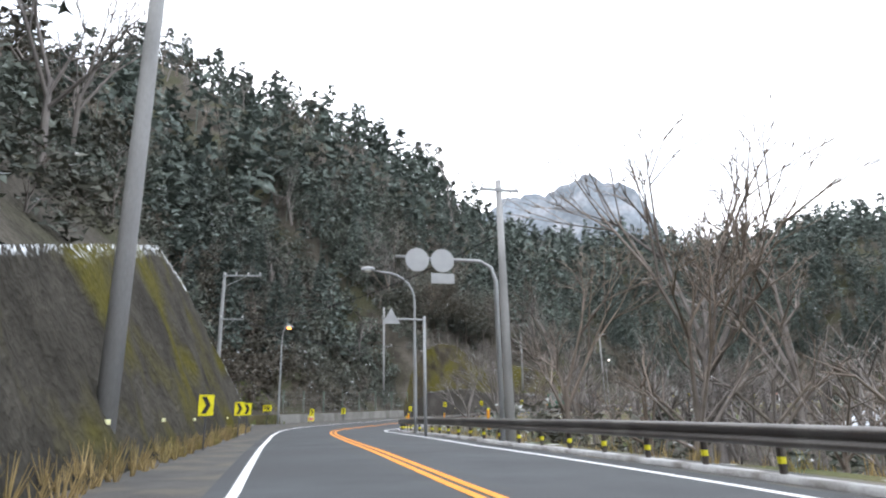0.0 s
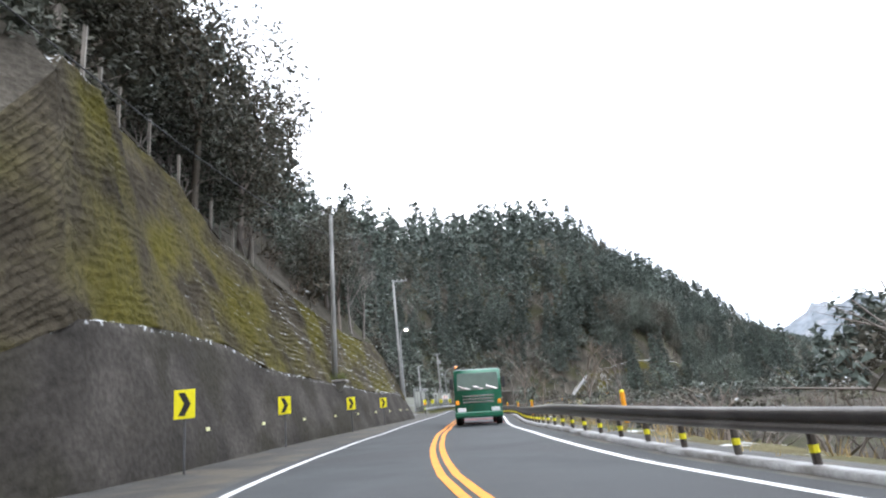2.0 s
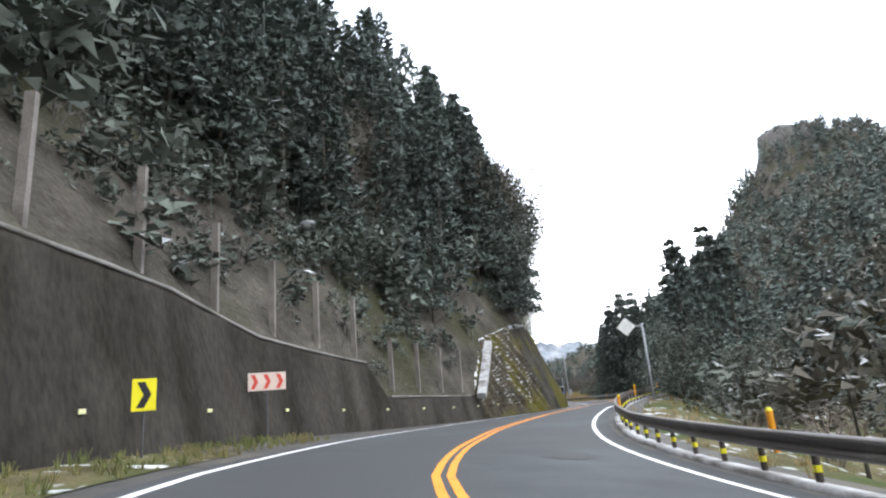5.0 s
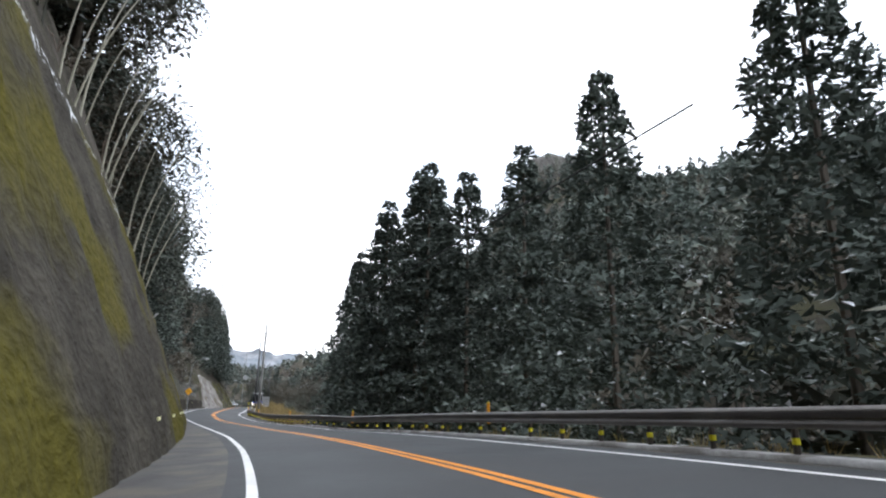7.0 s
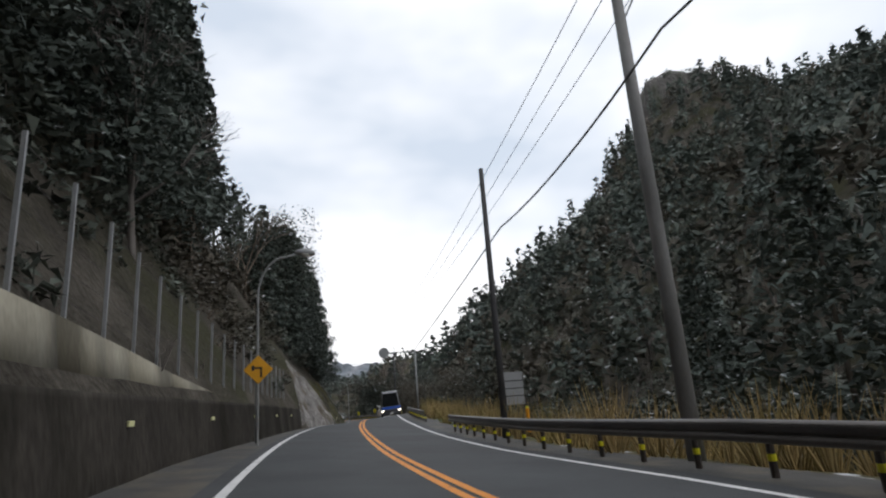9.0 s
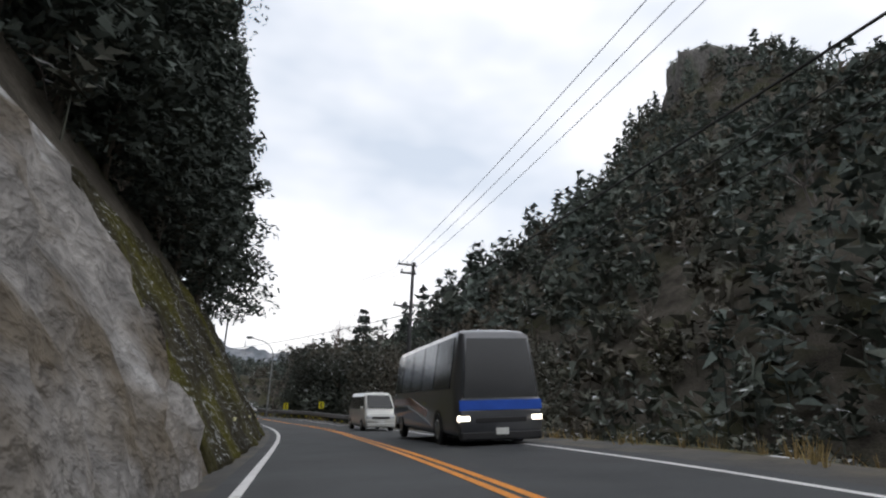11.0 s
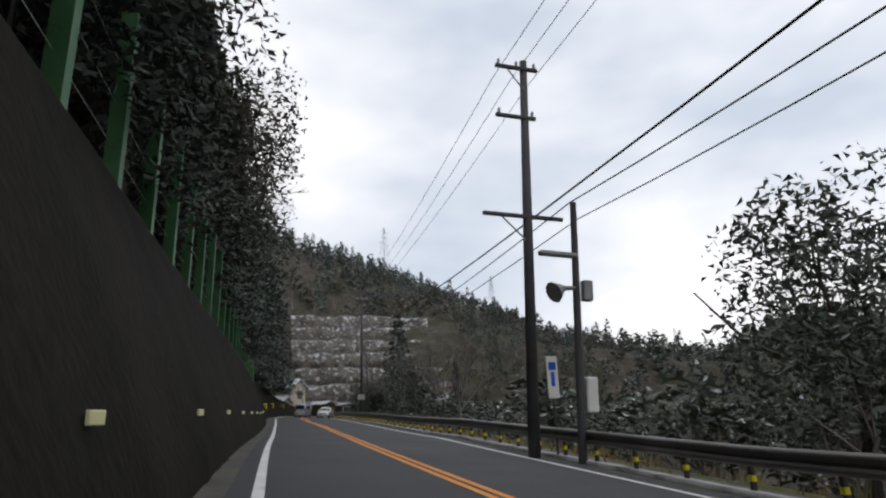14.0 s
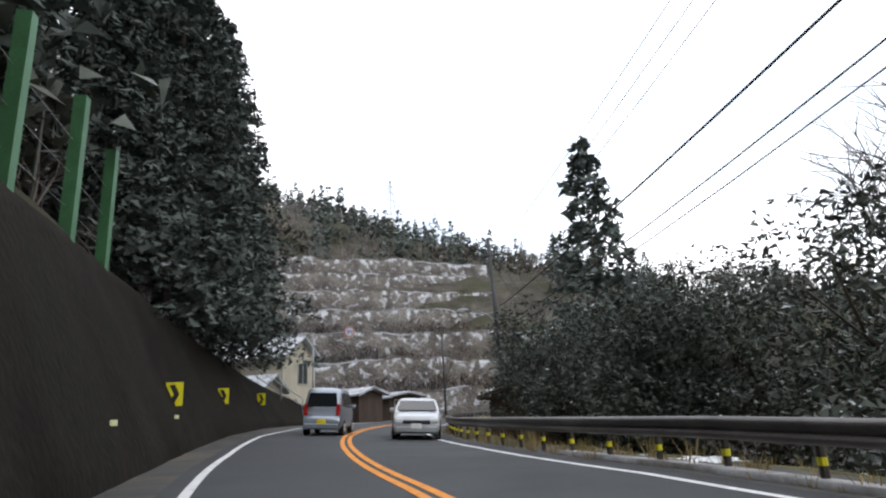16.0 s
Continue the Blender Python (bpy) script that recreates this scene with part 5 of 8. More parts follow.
M_GREYGREEN = material("faded_grey_green_paint", (0.13, 0.16, 0.135), 0.6, 0.1, var=0.25, scale=2, fine=25, bump=0.05, second=(0.2, 0.19, 0.17), mask=(0.55, 0.7))
M_WIRE = plain("black_cable", (0.015, 0.015, 0.017), 0.6)


def utility_pole(t, u, base, h, r, label, arms=(), mat=None, lean=(0.0, 0.0), turn=0.0, transformer=None, band=False):
    """A tapered pole with cross-arms; arms are (height, reach to the left, reach to the right, insulators)."""
    mat = mat or M_POLE
    ob = empty("utility_pole", Matrix.Translation(at(t, u, base)) @ pose(0, 0, 0, lean[0], lean[1], facing(t, turn)), label, "utility pole", "utility poles")
    bm = bmesh.new()
    tube(bm, [(0, 0, -0.8), (0, 0, h * 0.5), (0, 0, h)], [r, r * 0.85, r * 0.68], 14)
    part("shaft", bm, mat, ob, smooth=True)
    for z, l, rr, n in arms:
        bm = bmesh.new()
        box(bm, -l, rr, -0.13, -0.03, z - 0.05, z + 0.05, 0.008)
        arm = part("crossarm", bm, M_GREYPAINT if mat is not M_DARKPOLE else M_DARKPOLE, ob)
        if l + rr > 1.2:
            bm = bmesh.new()
            e = -l * 0.6 if l > rr else rr * 0.6
            tube(bm, [(e, -0.08, z - 0.04), (0, -0.08, z - 0.75)], 0.022, 6)
            part("brace", bm, M_GREYPAINT, ob)
        for k in range(n):
            x = -l + 0.1 + (l + rr - 0.2) * k / max(n - 1, 1)
            bm = bmesh.new()
            tube(bm, [(x, -0.08, z + 0.05), (x, -0.08, z + 0.1), (x, -0.08, z + 0.13), (x, -0.08, z + 0.17), (x, -0.08, z + 0.2), (x, -0.08, z + 0.24)], [0.02, 0.05, 0.035, 0.055, 0.035, 0.02], 8)
            part("insulator", bm, M_PORCELAIN, arm)
    if transformer:
        bm = bmesh.new()
        tube(bm, [(0.32, 0, transformer - 0.35), (0.32, 0, transformer - 0.3), (0.32, 0, transformer + 0.3), (0.32, 0, transformer + 0.35)], [0.14, 0.19, 0.19, 0.12], 12)
        part("transformer", bm, M_GREYPAINT, ob)
    if band:
        bm = bmesh.new()
        tube(bm, [(0, 0, 0.4), (0, 0, 2.0)], r * 1.04, 14)
        part("sleeve", bm, M_SIGNBACK, ob, "grey plastic sleeve")
    return ob


utility_pole(0.36, -3.05, 0.5, 13.4, 0.19, "thick grey concrete utility pole in the weedy bank")
utility_pole(1.14, -5.3, 0, 9.7, 0.14, "grey concrete pole with a long sideways arm", arms=[(9.5, 0.1, 2.3, 4), (6.7, 0.1, 1.4, 2)])
utility_pole(0.57, 7.2, -0.8, 9.9, 0.17, "weathered concrete pole with one cross-arm", arms=[(9.5, 0.75, 0.75, 3)])
utility_pole(2.15, -6.9, 0.3, 13.3, 0.14, "slim concrete pole behind the wire fence", arms=[(11.9, 0.3, 1.0, 2), (8.3, 0.1, 1.3, 2)])
utility_pole(2.9, -3.3, 2.75, 9.4, 0.15, "slim concrete pole standing on a bracket in the rock cut", lean=(0, 1.5))
utility_pole(3.6, -3.15, 0, 13.6, 0.15, "tall concrete pole with a cross-arm to one side", arms=[(13.4, 0.1, 1.4, 4)])
utility_pole(4.51, -5.0, 0, 6.9, 0.13, "short grey pole behind the panel fence", arms=[(6.5, 0.35, 0.35, 0)])
utility_pole(4.9, -5.35, 0, 9.9, 0.16, "concrete utility pole with wires and a transformer", arms=[(9.7, 0.6, 0.6, 3), (7.1, 0.1, 0.9, 3)], transformer=8.3)
utility_pole(9.33, 6.75, 0, 10.6, 0.16, "dark weathered pole among dry reeds", arms=[(9.5, 0.65, 0.65, 2)], mat=M_POLE)
utility_pole(9.7, 6.5, 0, 9.9, 0.13, "slim black-and-grey leaning pole", mat=M_DARKPOLE)
utility_pole(12.1, 6.9, 0, 9.6, 0.14, "dark pole with cross-arms beside the dark trees", arms=[(9.4, 1.0, 0.2, 3), (8.9, 0.8, 0.2, 2), (6.9, 1.1, 0.2, 2)], mat=M_DARKPOLE)
utility_pole(13.4, 7.4, 0, 11.0, 0.15, "dark utility pole with insulators on a side arm", arms=[(10.8, 1.6, 0.1, 6), (7.2, 0.7, 0.1, 2)], mat=M_DARKPOLE, band=True)
utility_pole(14.47, 6.1, 0, 11.1, 0.16, "dark utility pole carrying cross-arms", arms=[(10.8, 0.9, 0.4, 3), (9.2, 0.9, 0.3, 2), (6.2, 1.3, 1.0, 0)], mat=M_DARKPOLE, lean=(0, 2.8))
utility_pole(15.83, 6.6, 0, 11.0, 0.14, "brown wooden-looking pole with a short top arm", arms=[(10.8, 0.55, 0.55, 3)], mat=M_DARKPOLE)
utility_pole(17.08, 6.7, 0, 10.2, 0.14, "dark pole beside the roadside shed", arms=[(9.2, 0.6, 0.6, 2)], mat=M_DARKPOLE, lean=(0, -2))
utility_pole(17.9, -3.0, 0, 8.8, 0.11, "far slim pole at the foot of the terraces", arms=[(8.4, 0.5, 0.5, 2)], mat=M_DARKPOLE)


def pole_bracket():
    """The concrete corbel in the rock cut that carries the pole, with grass in it."""
    ob = empty("pole_bracket", Matrix.Translation(at(2.9, -3.2, 1.7)) @ pose(0, 0, 0, 0, 0, facing(2.9)), "tapered concrete bracket with green weeds under the pole", "bracket")
    bm = bmesh.new()
    a, b = [[bm.verts.new((x, y, z)) for x, y in ((-0.7, -w), (d, -w), (d, w), (-0.7, w))] for z, w, d in ((0.0, 0.16, -0.1), (0.85, 0.42, 0.42))]
    for k in range(4):
        bm.faces.new((a[k], a[(k + 1) % 4], b[(k + 1) % 4], b[k]))
    bm.faces.new(a[::-1])
    bm.faces.new(b)
    bmesh.ops.recalc_face_normals(bm, faces=bm.faces[:])
    part("corbel", bm, M_LOWWALL, ob)
    bm = bmesh.new()
    box(bm, -0.7, 0.55, -0.55, 0.55, 0.85, 0.97, 0.02)
    part("slab", bm, M_LEDGE, ob, "pale snowy slab")
    g = np.random.default_rng(61)
    p = np.stack([g.uniform(-0.3, 0.45, 160), g.uniform(-0.5, 0.5, 160), np.full(160, 0.96)], 1)
    v, f = sticks(p, p + g.normal(0, 0.14, (160, 3)) * (1, 1, 0) + np.stack([np.zeros(160), np.zeros(160), g.uniform(0.15, 0.5, 160)], 1), np.full(160, 0.014), np.full(160, 0.003), g)
    solid("weeds", v, f, M_GREENGRASS, ob, "green weeds")


pole_bracket()


def loudspeaker_pole():
    ob = empty("loudspeaker_pole", Matrix.Translation(at(14.42, 6.6, -0.4)) @ pose(0, 0, 0, 0, 3.5, facing(14.4)), "dark pole with a horn loudspeaker and a small lamp", "pole")
    bm = bmesh.new()
    tube(bm, [(0, 0, -0.3), (0, 0, 6.6)], [0.11, 0.08], 12)
    part("shaft", bm, M_DARKPOLE, ob)
    bm = bmesh.new()
    tube(bm, [(0, 0, 4.4), (-0.35, -0.1, 4.35), (-0.5, -0.15, 4.3), (-0.68, -0.2, 4.2)], [0.05, 0.06, 0.14, 0.26], 12)
    part("horn", bm, M_GREYPAINT, ob, "grey horn loudspeaker")
    bm = bmesh.new()
    box(bm, -0.95, 0.05, -0.1, 0.1, 5.15, 5.27, 0.03)
    part("lamp_head", bm, M_GREYPAINT, ob)
    bm = bmesh.new()
    box(bm, 0.15, 0.4, -0.1, 0.1, 4.1, 4.6, 0.02)
    part("control_box", bm, M_GREYPAINT, ob)
    bm = bmesh.new()
    box(bm, 0.12, 0.4, -0.12, 0.12, 1.5, 2.3, 0.03)
    part("cabinet", bm, M_SIGNWHITE, ob, "pale steel cabinet on the pole")


loudspeaker_pole()


def street_lamp(t, u, h, reach, label, lit=None, r=0.075, base=0.0, mat=None):
    """A steel lamp post whose arm bends over the road; reach is negative towards the left."""
    ob = empty("street_lamp", Matrix.Translation(at(t, u, base)) @ pose(0, 0, 0, 0, 0, facing(t)), label, "street lamp", "street lamps")
    bm = bmesh.new()
    pts = [(0, 0, -0.5), (0, 0, 1.2), (0, 0, h - 1.6)]
    rr = [r * 1.25, r * 1.2, r * 0.8]
    for k in range(1, 8):
        a = math.pi / 2 * k / 7
        pts.append((reach * 0.75 * (1 - math.cos(a)), 0, h - 1.6 + 1.45 * math.sin(a)))
        rr.append(r * 0.72)
    pts.append((reach, 0, h - 0.05))
    rr.append(r * 0.6)
    tube(bm, pts, rr, 12)
    part("post", bm, mat or M_GREYPAINT, ob, smooth=True)
    s = 1 if reach > 0 else -1
    bm = bmesh.new()
    tube(bm, [(reach - 0.05 * s, 0, h), (reach + 0.1 * s, 0, h + 0.02), (reach + 0.35 * s, 0, h), (reach + 0.6 * s, 0, h - 0.03), (reach + 0.7 * s, 0, h - 0.05)], [0.06, 0.12, 0.16, 0.12, 0.03], 12)
    head = part("lamp_head", bm, M_GREYPAINT, ob, smooth=True)
    bm = bmesh.new()
    bmesh.ops.create_uvsphere(bm, u_segments=12, v_segments=8, radius=0.16, matrix=Matrix.Translation((reach + 0.35 * s, 0, h - 0.06)) @ Matrix.Diagonal((1.5, 0.9, 0.8, 1)))
    part("lamp_glass", bm, lit or M_LAMPGLASS, head, "glowing lamp bowl" if lit else "", smooth=True)
    return ob


street_lamp(0.89, 5.95, 8.2, -2.1, "unlit grey street lamp arching over the road")
street_lamp(1.57, -6.1, 8.4, 0.3, "straight grey post with a lit orange lamp", M_LIT)
street_lamp(3.64, -3.1, 8.7, 0.35, "grey lamp post beside a utility pole, its lamp lit", M_LITWHITE)
street_lamp(4.97, -5.25, 7.4, 1.9, "tall lamp post with a lit orange lamp at the bend", M_LIT)
street_lamp(5.7, -8.6, 6.0, 1.6, "thin lamp post on the wooded bank", base=3.5, r=0.05)
street_lamp(9.73, -1.8, 6.5, 1.3, "slim lamp post behind the low wall, unlit", r=0.05)
street_lamp(12.95, 6.15, 7.4, -2.2, "grey lamp post arching over the bend", r=0.07)
street_lamp(17.25, 6.4, 7.0, -1.8, "far lamp post near the houses", r=0.05)


def wires(label, pts, sag=0.5, r=0.013):
    """One cable hung from point to point, a part for each span."""
    ob = empty("power_line", Matrix.Translation(pts[0]), label, "power line", "power lines along the road")
    o = Vector(pts[0])
    for a, b in zip(pts, pts[1:]):
        a, b = Vector(a) - o, Vector(b) - o
        bm = bmesh.new()
        tube(bm, [a.lerp(b, k / 10) - Vector((0, 0, sag * 4 * (k / 10) * (1 - k / 10))) for k in range(11)], r, 5)
        part("span", bm, M_WIRE, ob)
    return ob


for du, dz in ((-0.6, 0.1), (0.0, 0.15), (0.6, 0.1)):
    wires("thin black power line along the poles", [at(8.4, 8.6 + du, 10.4), at(9.28, 6.7 + du, 9.8 + dz), at(10.8, 7.4 + du, 10.0), at(12.17, 7.0 + du, 9.6 + dz), at(13.42, 6.6 + du, 10.9 + dz), at(14.5, 6.6 + du, 10.9 + dz), at(15.83, 6.6 + du * 0.8, 11.0), at(17.15, 7.0 + du, 9.4), at(18.3, 3.0 + du, 9.5)], 0.5, 0.011)
wires("thick black telephone cable between the poles", [at(7.3, 9.0, 7.5), at(9.28, 6.6, 7.6), at(9.66, 6.7, 7.2), at(12.17, 7.5, 6.9), at(13.42, 7.4, 7.2), at(14.37, 7.0, 6.6), at(15.83, 6.6, 7.5), at(17.15, 6.9, 6.8)], 0.3, 0.028)
wires("black cable between the poles", [at(11.2, 9.5, 6.8), at(12.17, 7.5, 6.2), at(13.36, 7.1, 5.6), at(14.42, 6.9, 6.2), at(15.83, 6.65, 6.7), at(17.15, 7.1, 5.8)], 0.5, 0.018)
wires("black cable hung beside the first one", [at(11.2, 9.8, 6.2), at(12.17, 7.8, 5.9), at(13.36, 7.3, 5.3), at(14.42, 7.1, 5.8), at(15.83, 6.7, 6.4), at(17.15, 7.2, 5.5)], 0.55, 0.015)
wires("power line up the mountainside", [at(0.36, -3.0, 13.5), at(1.14, -4.0, 9.7), at(2.15, -6.5, 13.0), at(2.9, -3.05, 12.0), at(3.6, -2.9, 13.5), at(4.9, -5.3, 9.8)], 0.5, 0.012)
wires("telephone cable along the bend", [at(0.57, 6.9, 6.9), at(1.14, -4.4, 6.8), at(2.15, -6.6, 8.8), at(2.9, -3.08, 10.9)], 0.9, 0.02)
for k in (0, 1):
    bm = bmesh.new()
    tube(bm, [(0, 0, 0), (0, 0, 0.03), (0, 0, 0.89), (0, 0, 0.92)], [0.04, 0.06, 0.06, 0.04], 10)
    p = at(13.34, 7.34 + 0.34 * k, 3.75 + 1.2 * k)
    ob = part("cable_sleeve", bm, M_WIRE)
    ob.matrix_world = Matrix.Translation(p) @ pose(0, 0, 0, 0, -16, facing(13.37))
    tagged(ob, "black protective sleeve hung on the cables", "cable sleeve", "sleeves on the cables")


# ---- road signs ----
def plate(bm, w, h, z, d=0.02, y=0.0, bevel=0.0):
    box(bm, -w / 2, w / 2, y - d / 2, y + d / 2, z - h / 2, z + h / 2, bevel)


def chevron(bm, w, h, z, way, y, cx=0.0, thick=0.32):
    """A bent bar pointing to +x (way 1) or -x (way -1), proud of a plate."""
    x0, x1 = -w * 0.3 * way + cx, w * (0.3 - thick) * way + cx
    hz = h * 0.4
    for up in (1, -1):
        q = [(x0, hz), (x0 + thick * w * way, hz), (x1 + thick * w * way, 0), (x1, 0)]
        f0 = [bm.verts.new((x, y, z + up * dz)) for x, dz in q]
        f1 = [bm.verts.new((x, y - 0.006, z + up * dz)) for x, dz in q]
        for k in range(4):
            bm.faces.new((f0[k], f0[(k + 1) % 4], f1[(k + 1) % 4], f1[k]))
        bm.faces.new(f1)
        bm.faces.new(f0[::-1])


def chevron_sign(t, u, z, w, h, way, label, turn=0.0, base=0.0, colour=None, bars=1, bar_mat=None, post=True):
    """A bend marker that faces oncoming traffic; z is its middle over the road."""
    ob = empty("chevron_sign", Matrix.Translation(at(t, u, base)) @ pose(0, 0, 0, 0, 0, facing(t, turn)), label, "road sign", "bend markers")
    if post:
        bm = bmesh.new()
        tube(bm, [(0, 0.04, -0.3), (0, 0.04, z + h * 0.3)], 0.025, 8)
        part("post", bm, M_DARKPOLE, ob)
    bm = bmesh.new()
    plate(bm, w, h, z, 0.02, 0, 0.004)
    face_ = part("plate", bm, colour or M_SIGNYELLOW, ob)
    for k in range(bars):
        bm = bmesh.new()
        chevron(bm, w / bars, h, z, way, -0.0105, (k - (bars - 1) / 2) * w / bars)
        part("arrow", bm, bar_mat or M_BLACK, face_, "black arrow" if bar_mat is None else "")
    return ob


YEL = "yellow bend marker with a black arrow at the wall's foot"
for t, u in ((0.57, -2.25), (0.87, -2.3), (0.965, -2.35), (1.37, -6.2)):
    chevron_sign(t, u, 1.25, 0.42, 0.6, 1, YEL)
for t, u in ((1.74, -6.0), (1.87, -5.25), (2.22, -4.75)):
    chevron_sign(t, u, 0.95, 0.42, 0.6, 1, "yellow bend marker beside the low wall", turn=8)
for t, u in ((2.37, -3.2), (2.59, -2.8), (2.84, -2.05), (3.06, -1.75)):
    chevron_sign(t, u, 1.4, 0.42, 0.6, 1, "yellow bend marker below the rock cut", turn=6)
for t, u in ((4.5, -4.4), (4.72, -4.9), (4.88, -5.2), (5.0, -5.3)):
    chevron_sign(t, u, 1.45, 0.45, 0.6, 1, "yellow bend marker on the panel fence", turn=10)
for t, u in ((5.15, -5.4), (5.32, -4.5)):
    chevron_sign(t, u, 1.15, 0.42, 0.6, 1, "yellow bend marker in front of the dark wall", turn=25)
chevron_sign(4.92, -5.1, 2.1, 1.35, 0.6, 1, "white board with three faded red arrows", turn=12, colour=M_SIGNWHITE, bars=3, bar_mat=M_SIGNRED)
chevron_sign(5.2, -5.2, 1.75, 1.2, 0.45, 1, "faded pink board with brown arrows", turn=25, colour=M_SIGNPINK, bars=3, bar_mat=M_SIGNRED)
chevron_sign(5.47, -4.25, 1.65, 1.05, 0.5, 1, "faded pink board with brown arrows on the wall", turn=30, colour=M_SIGNPINK, bars=3, bar_mat=M_SIGNRED)
for t, u in ((12.8, 9.3), (13.01, 9.0), (13.58, 7.9), (13.91, 8.8), (14.2, 8.8)):
    chevron_sign(t, u, 1.3 if t < 13.0 else 1.15, 0.45, 0.6, -1, "yellow bend marker behind the guardrail in the bend", turn=-14)
for t, u in ((16.55, -3.6), (16.8, -4.7), (17.03, -5.7)):
    chevron_sign(t, u, 1.1, 0.42, 0.6, 1, "yellow bend marker on the bank before the house", turn=10, base=0.3)


def wall_reflector(t, z):
    f = FOOT_L(t) - z * LEAN(t)
    bm = bmesh.new()
    box(bm, -0.02, 0.015, -0.075, 0.075, -0.045, 0.045, 0.006)
    ob = part("wall_reflector", bm, M_REFLECT)
    ob.matrix_world = Matrix.Translation(at(t, f + 0.06, z)) @ pose(0, 0, 0, 0, 0, facing(t, -18))
    tagged(ob, "small pale yellow reflector fixed to the wall", "reflector", "reflectors on the wall")


M_REFLECT = plain("pale_yellow_reflector", (0.75, 0.74, 0.42), 0.3)
for a, b, step in ((0.35, 1.1, 5), (2.45, 3.8, 4.5), (5.3, 6.5, 4), (7.5, 8.3, 5), (8.7, 10.4, 6.5), (11.6, 13.2, 6), (13.6, 16.6, 5.5)):
    t = a
    while t < b:
        wall_reflector(t, 0.85)
        t = along(t, step)


def delineator(t, u, colour, label):
    ob = empty("delineator", Matrix.Translation(at(t, u, 0.68)) @ pose(0, 0, 0, 0, 0, facing(t)), label, "delineator", "delineators on the guardrail")
    bm = bmesh.new()
    tube(bm, [(0, 0, -0.3), (0, 0, 0.3)], 0.05, 10)
    part("stem", bm, colour, ob)
    bm = bmesh.new()
    tube(bm, [(0, 0, 0.3), (0, 0, 0.35)], [0.055, 0.03], 10)
    part("cap", bm, M_BANDYELLOW if colour is M_ORANGE else M_SIGNWHITE, ob)


t = 0.1
while t < 9.7:
    delineator(t, RAIL(t) + 0.08, M_ORANGE, "orange delineator on top of the guardrail")
    t = along(t, 15.5)
delineator(9.15, RAIL(9.15) + 0.1, M_SIGNWHITE, "white delineator behind the guardrail")


def overhead_signs():
    """The backs of two round signs and an oblong one on an arm."""
    T, U = 0.53, 6.45
    ob = empty("overhead_sign", Matrix.Translation(at(T, U, -0.4)) @ pose(0, 0, 0, 0, 0, facing(T)), "two round sign backs and an oblong one on a grey arm", "road sign")
    bm = bmesh.new()
    tube(bm, [(0, 0, -0.4), (0, 0, 5.4), (-0.15, 0, 5.85), (-0.5, 0, 6.05), (-3.3, 0, 6.1)], [0.085, 0.075, 0.065, 0.06, 0.05], 10)
    part("post", bm, M_GREYPAINT, ob, smooth=True)
    for x in (-2.62, -1.8):
        bm = bmesh.new()
        tube(bm, [(x, -0.1, 6.0), (x, -0.07, 6.0)], [0.38, 0.38], 28)
        part("round_plate", bm, M_SIGNBACK, ob)
    bm = bmesh.new()
    box(bm, -2.18, -1.42, -0.1, -0.07, 5.25, 5.58, 0.01)
    part("oblong_plate", bm, M_SIGNBACK, ob)


overhead_signs()


def arm_sign(t, u, h, reach, label, shape, base=-0.4, size=0.42, face_mat=None, turn=0.0):
    ob = empty("overhead_sign", Matrix.Translation(at(t, u, base)) @ pose(0, 0, 0, 0, 0, facing(t, turn)), label, "road sign")
    bm = bmesh.new()
    tube(bm, [(0, 0, -0.4 - max(base, 0.0)), (0, 0, h + 0.15)], [0.075, 0.06], 10)
    part("post", bm, M_GREYPAINT, ob, smooth=True)
    bm = bmesh.new()
    tube(bm, [(0, 0, h), (reach, 0, h)], 0.045, 8)
    part("arm", bm, M_GREYPAINT, ob)
    bm = bmesh.new()
    n, a0 = {"diamond": (4, 0.0), "round": (28, 0.0), "triangle": (3, math.pi / 2)}[shape]
    x0 = reach * 0.92
    ring = [[bm.verts.new((x0 + size * math.cos(a0 + 2 * math.pi * k / n), y, h + 0.02 + size * math.sin(a0 + 2 * math.pi * k / n))) for k in range(n)] for y in (-0.12, -0.09)]
    for k in range(n):
        bm.faces.new((ring[0][k], ring[0][(k + 1) % n], ring[1][(k + 1) % n], ring[1][k]))
    bm.faces.new(ring[0])
    bm.faces.new(ring[1][::-1])
    bmesh.ops.recalc_face_normals(bm, faces=bm.faces[:])
    part("plate", bm, face_mat or M_SIGNBACK, ob)
    return ob


arm_sign(0.75, 5.6, 5.25, -1.6, "grey back of a triangular sign on a steel arm", "triangle", size=0.45)
arm_sign(6.1, 7.3, 4.75, -1.0, "pale ribbed back of a diamond sign at the bend", "diamond", size=0.55, face_mat=M_SIGNWHITE)
arm_sign(10.64, 6.6, 5.5, -2.7, "round sign back on an arm over the verge", "round", size=0.42)
sp = arm_sign(17.27, -5.7, 5.0, 2.7, "round speed sign of fifty on an arm by the house", "round", size=0.36, face_mat=M_SIGNWHITE, base=0.6)


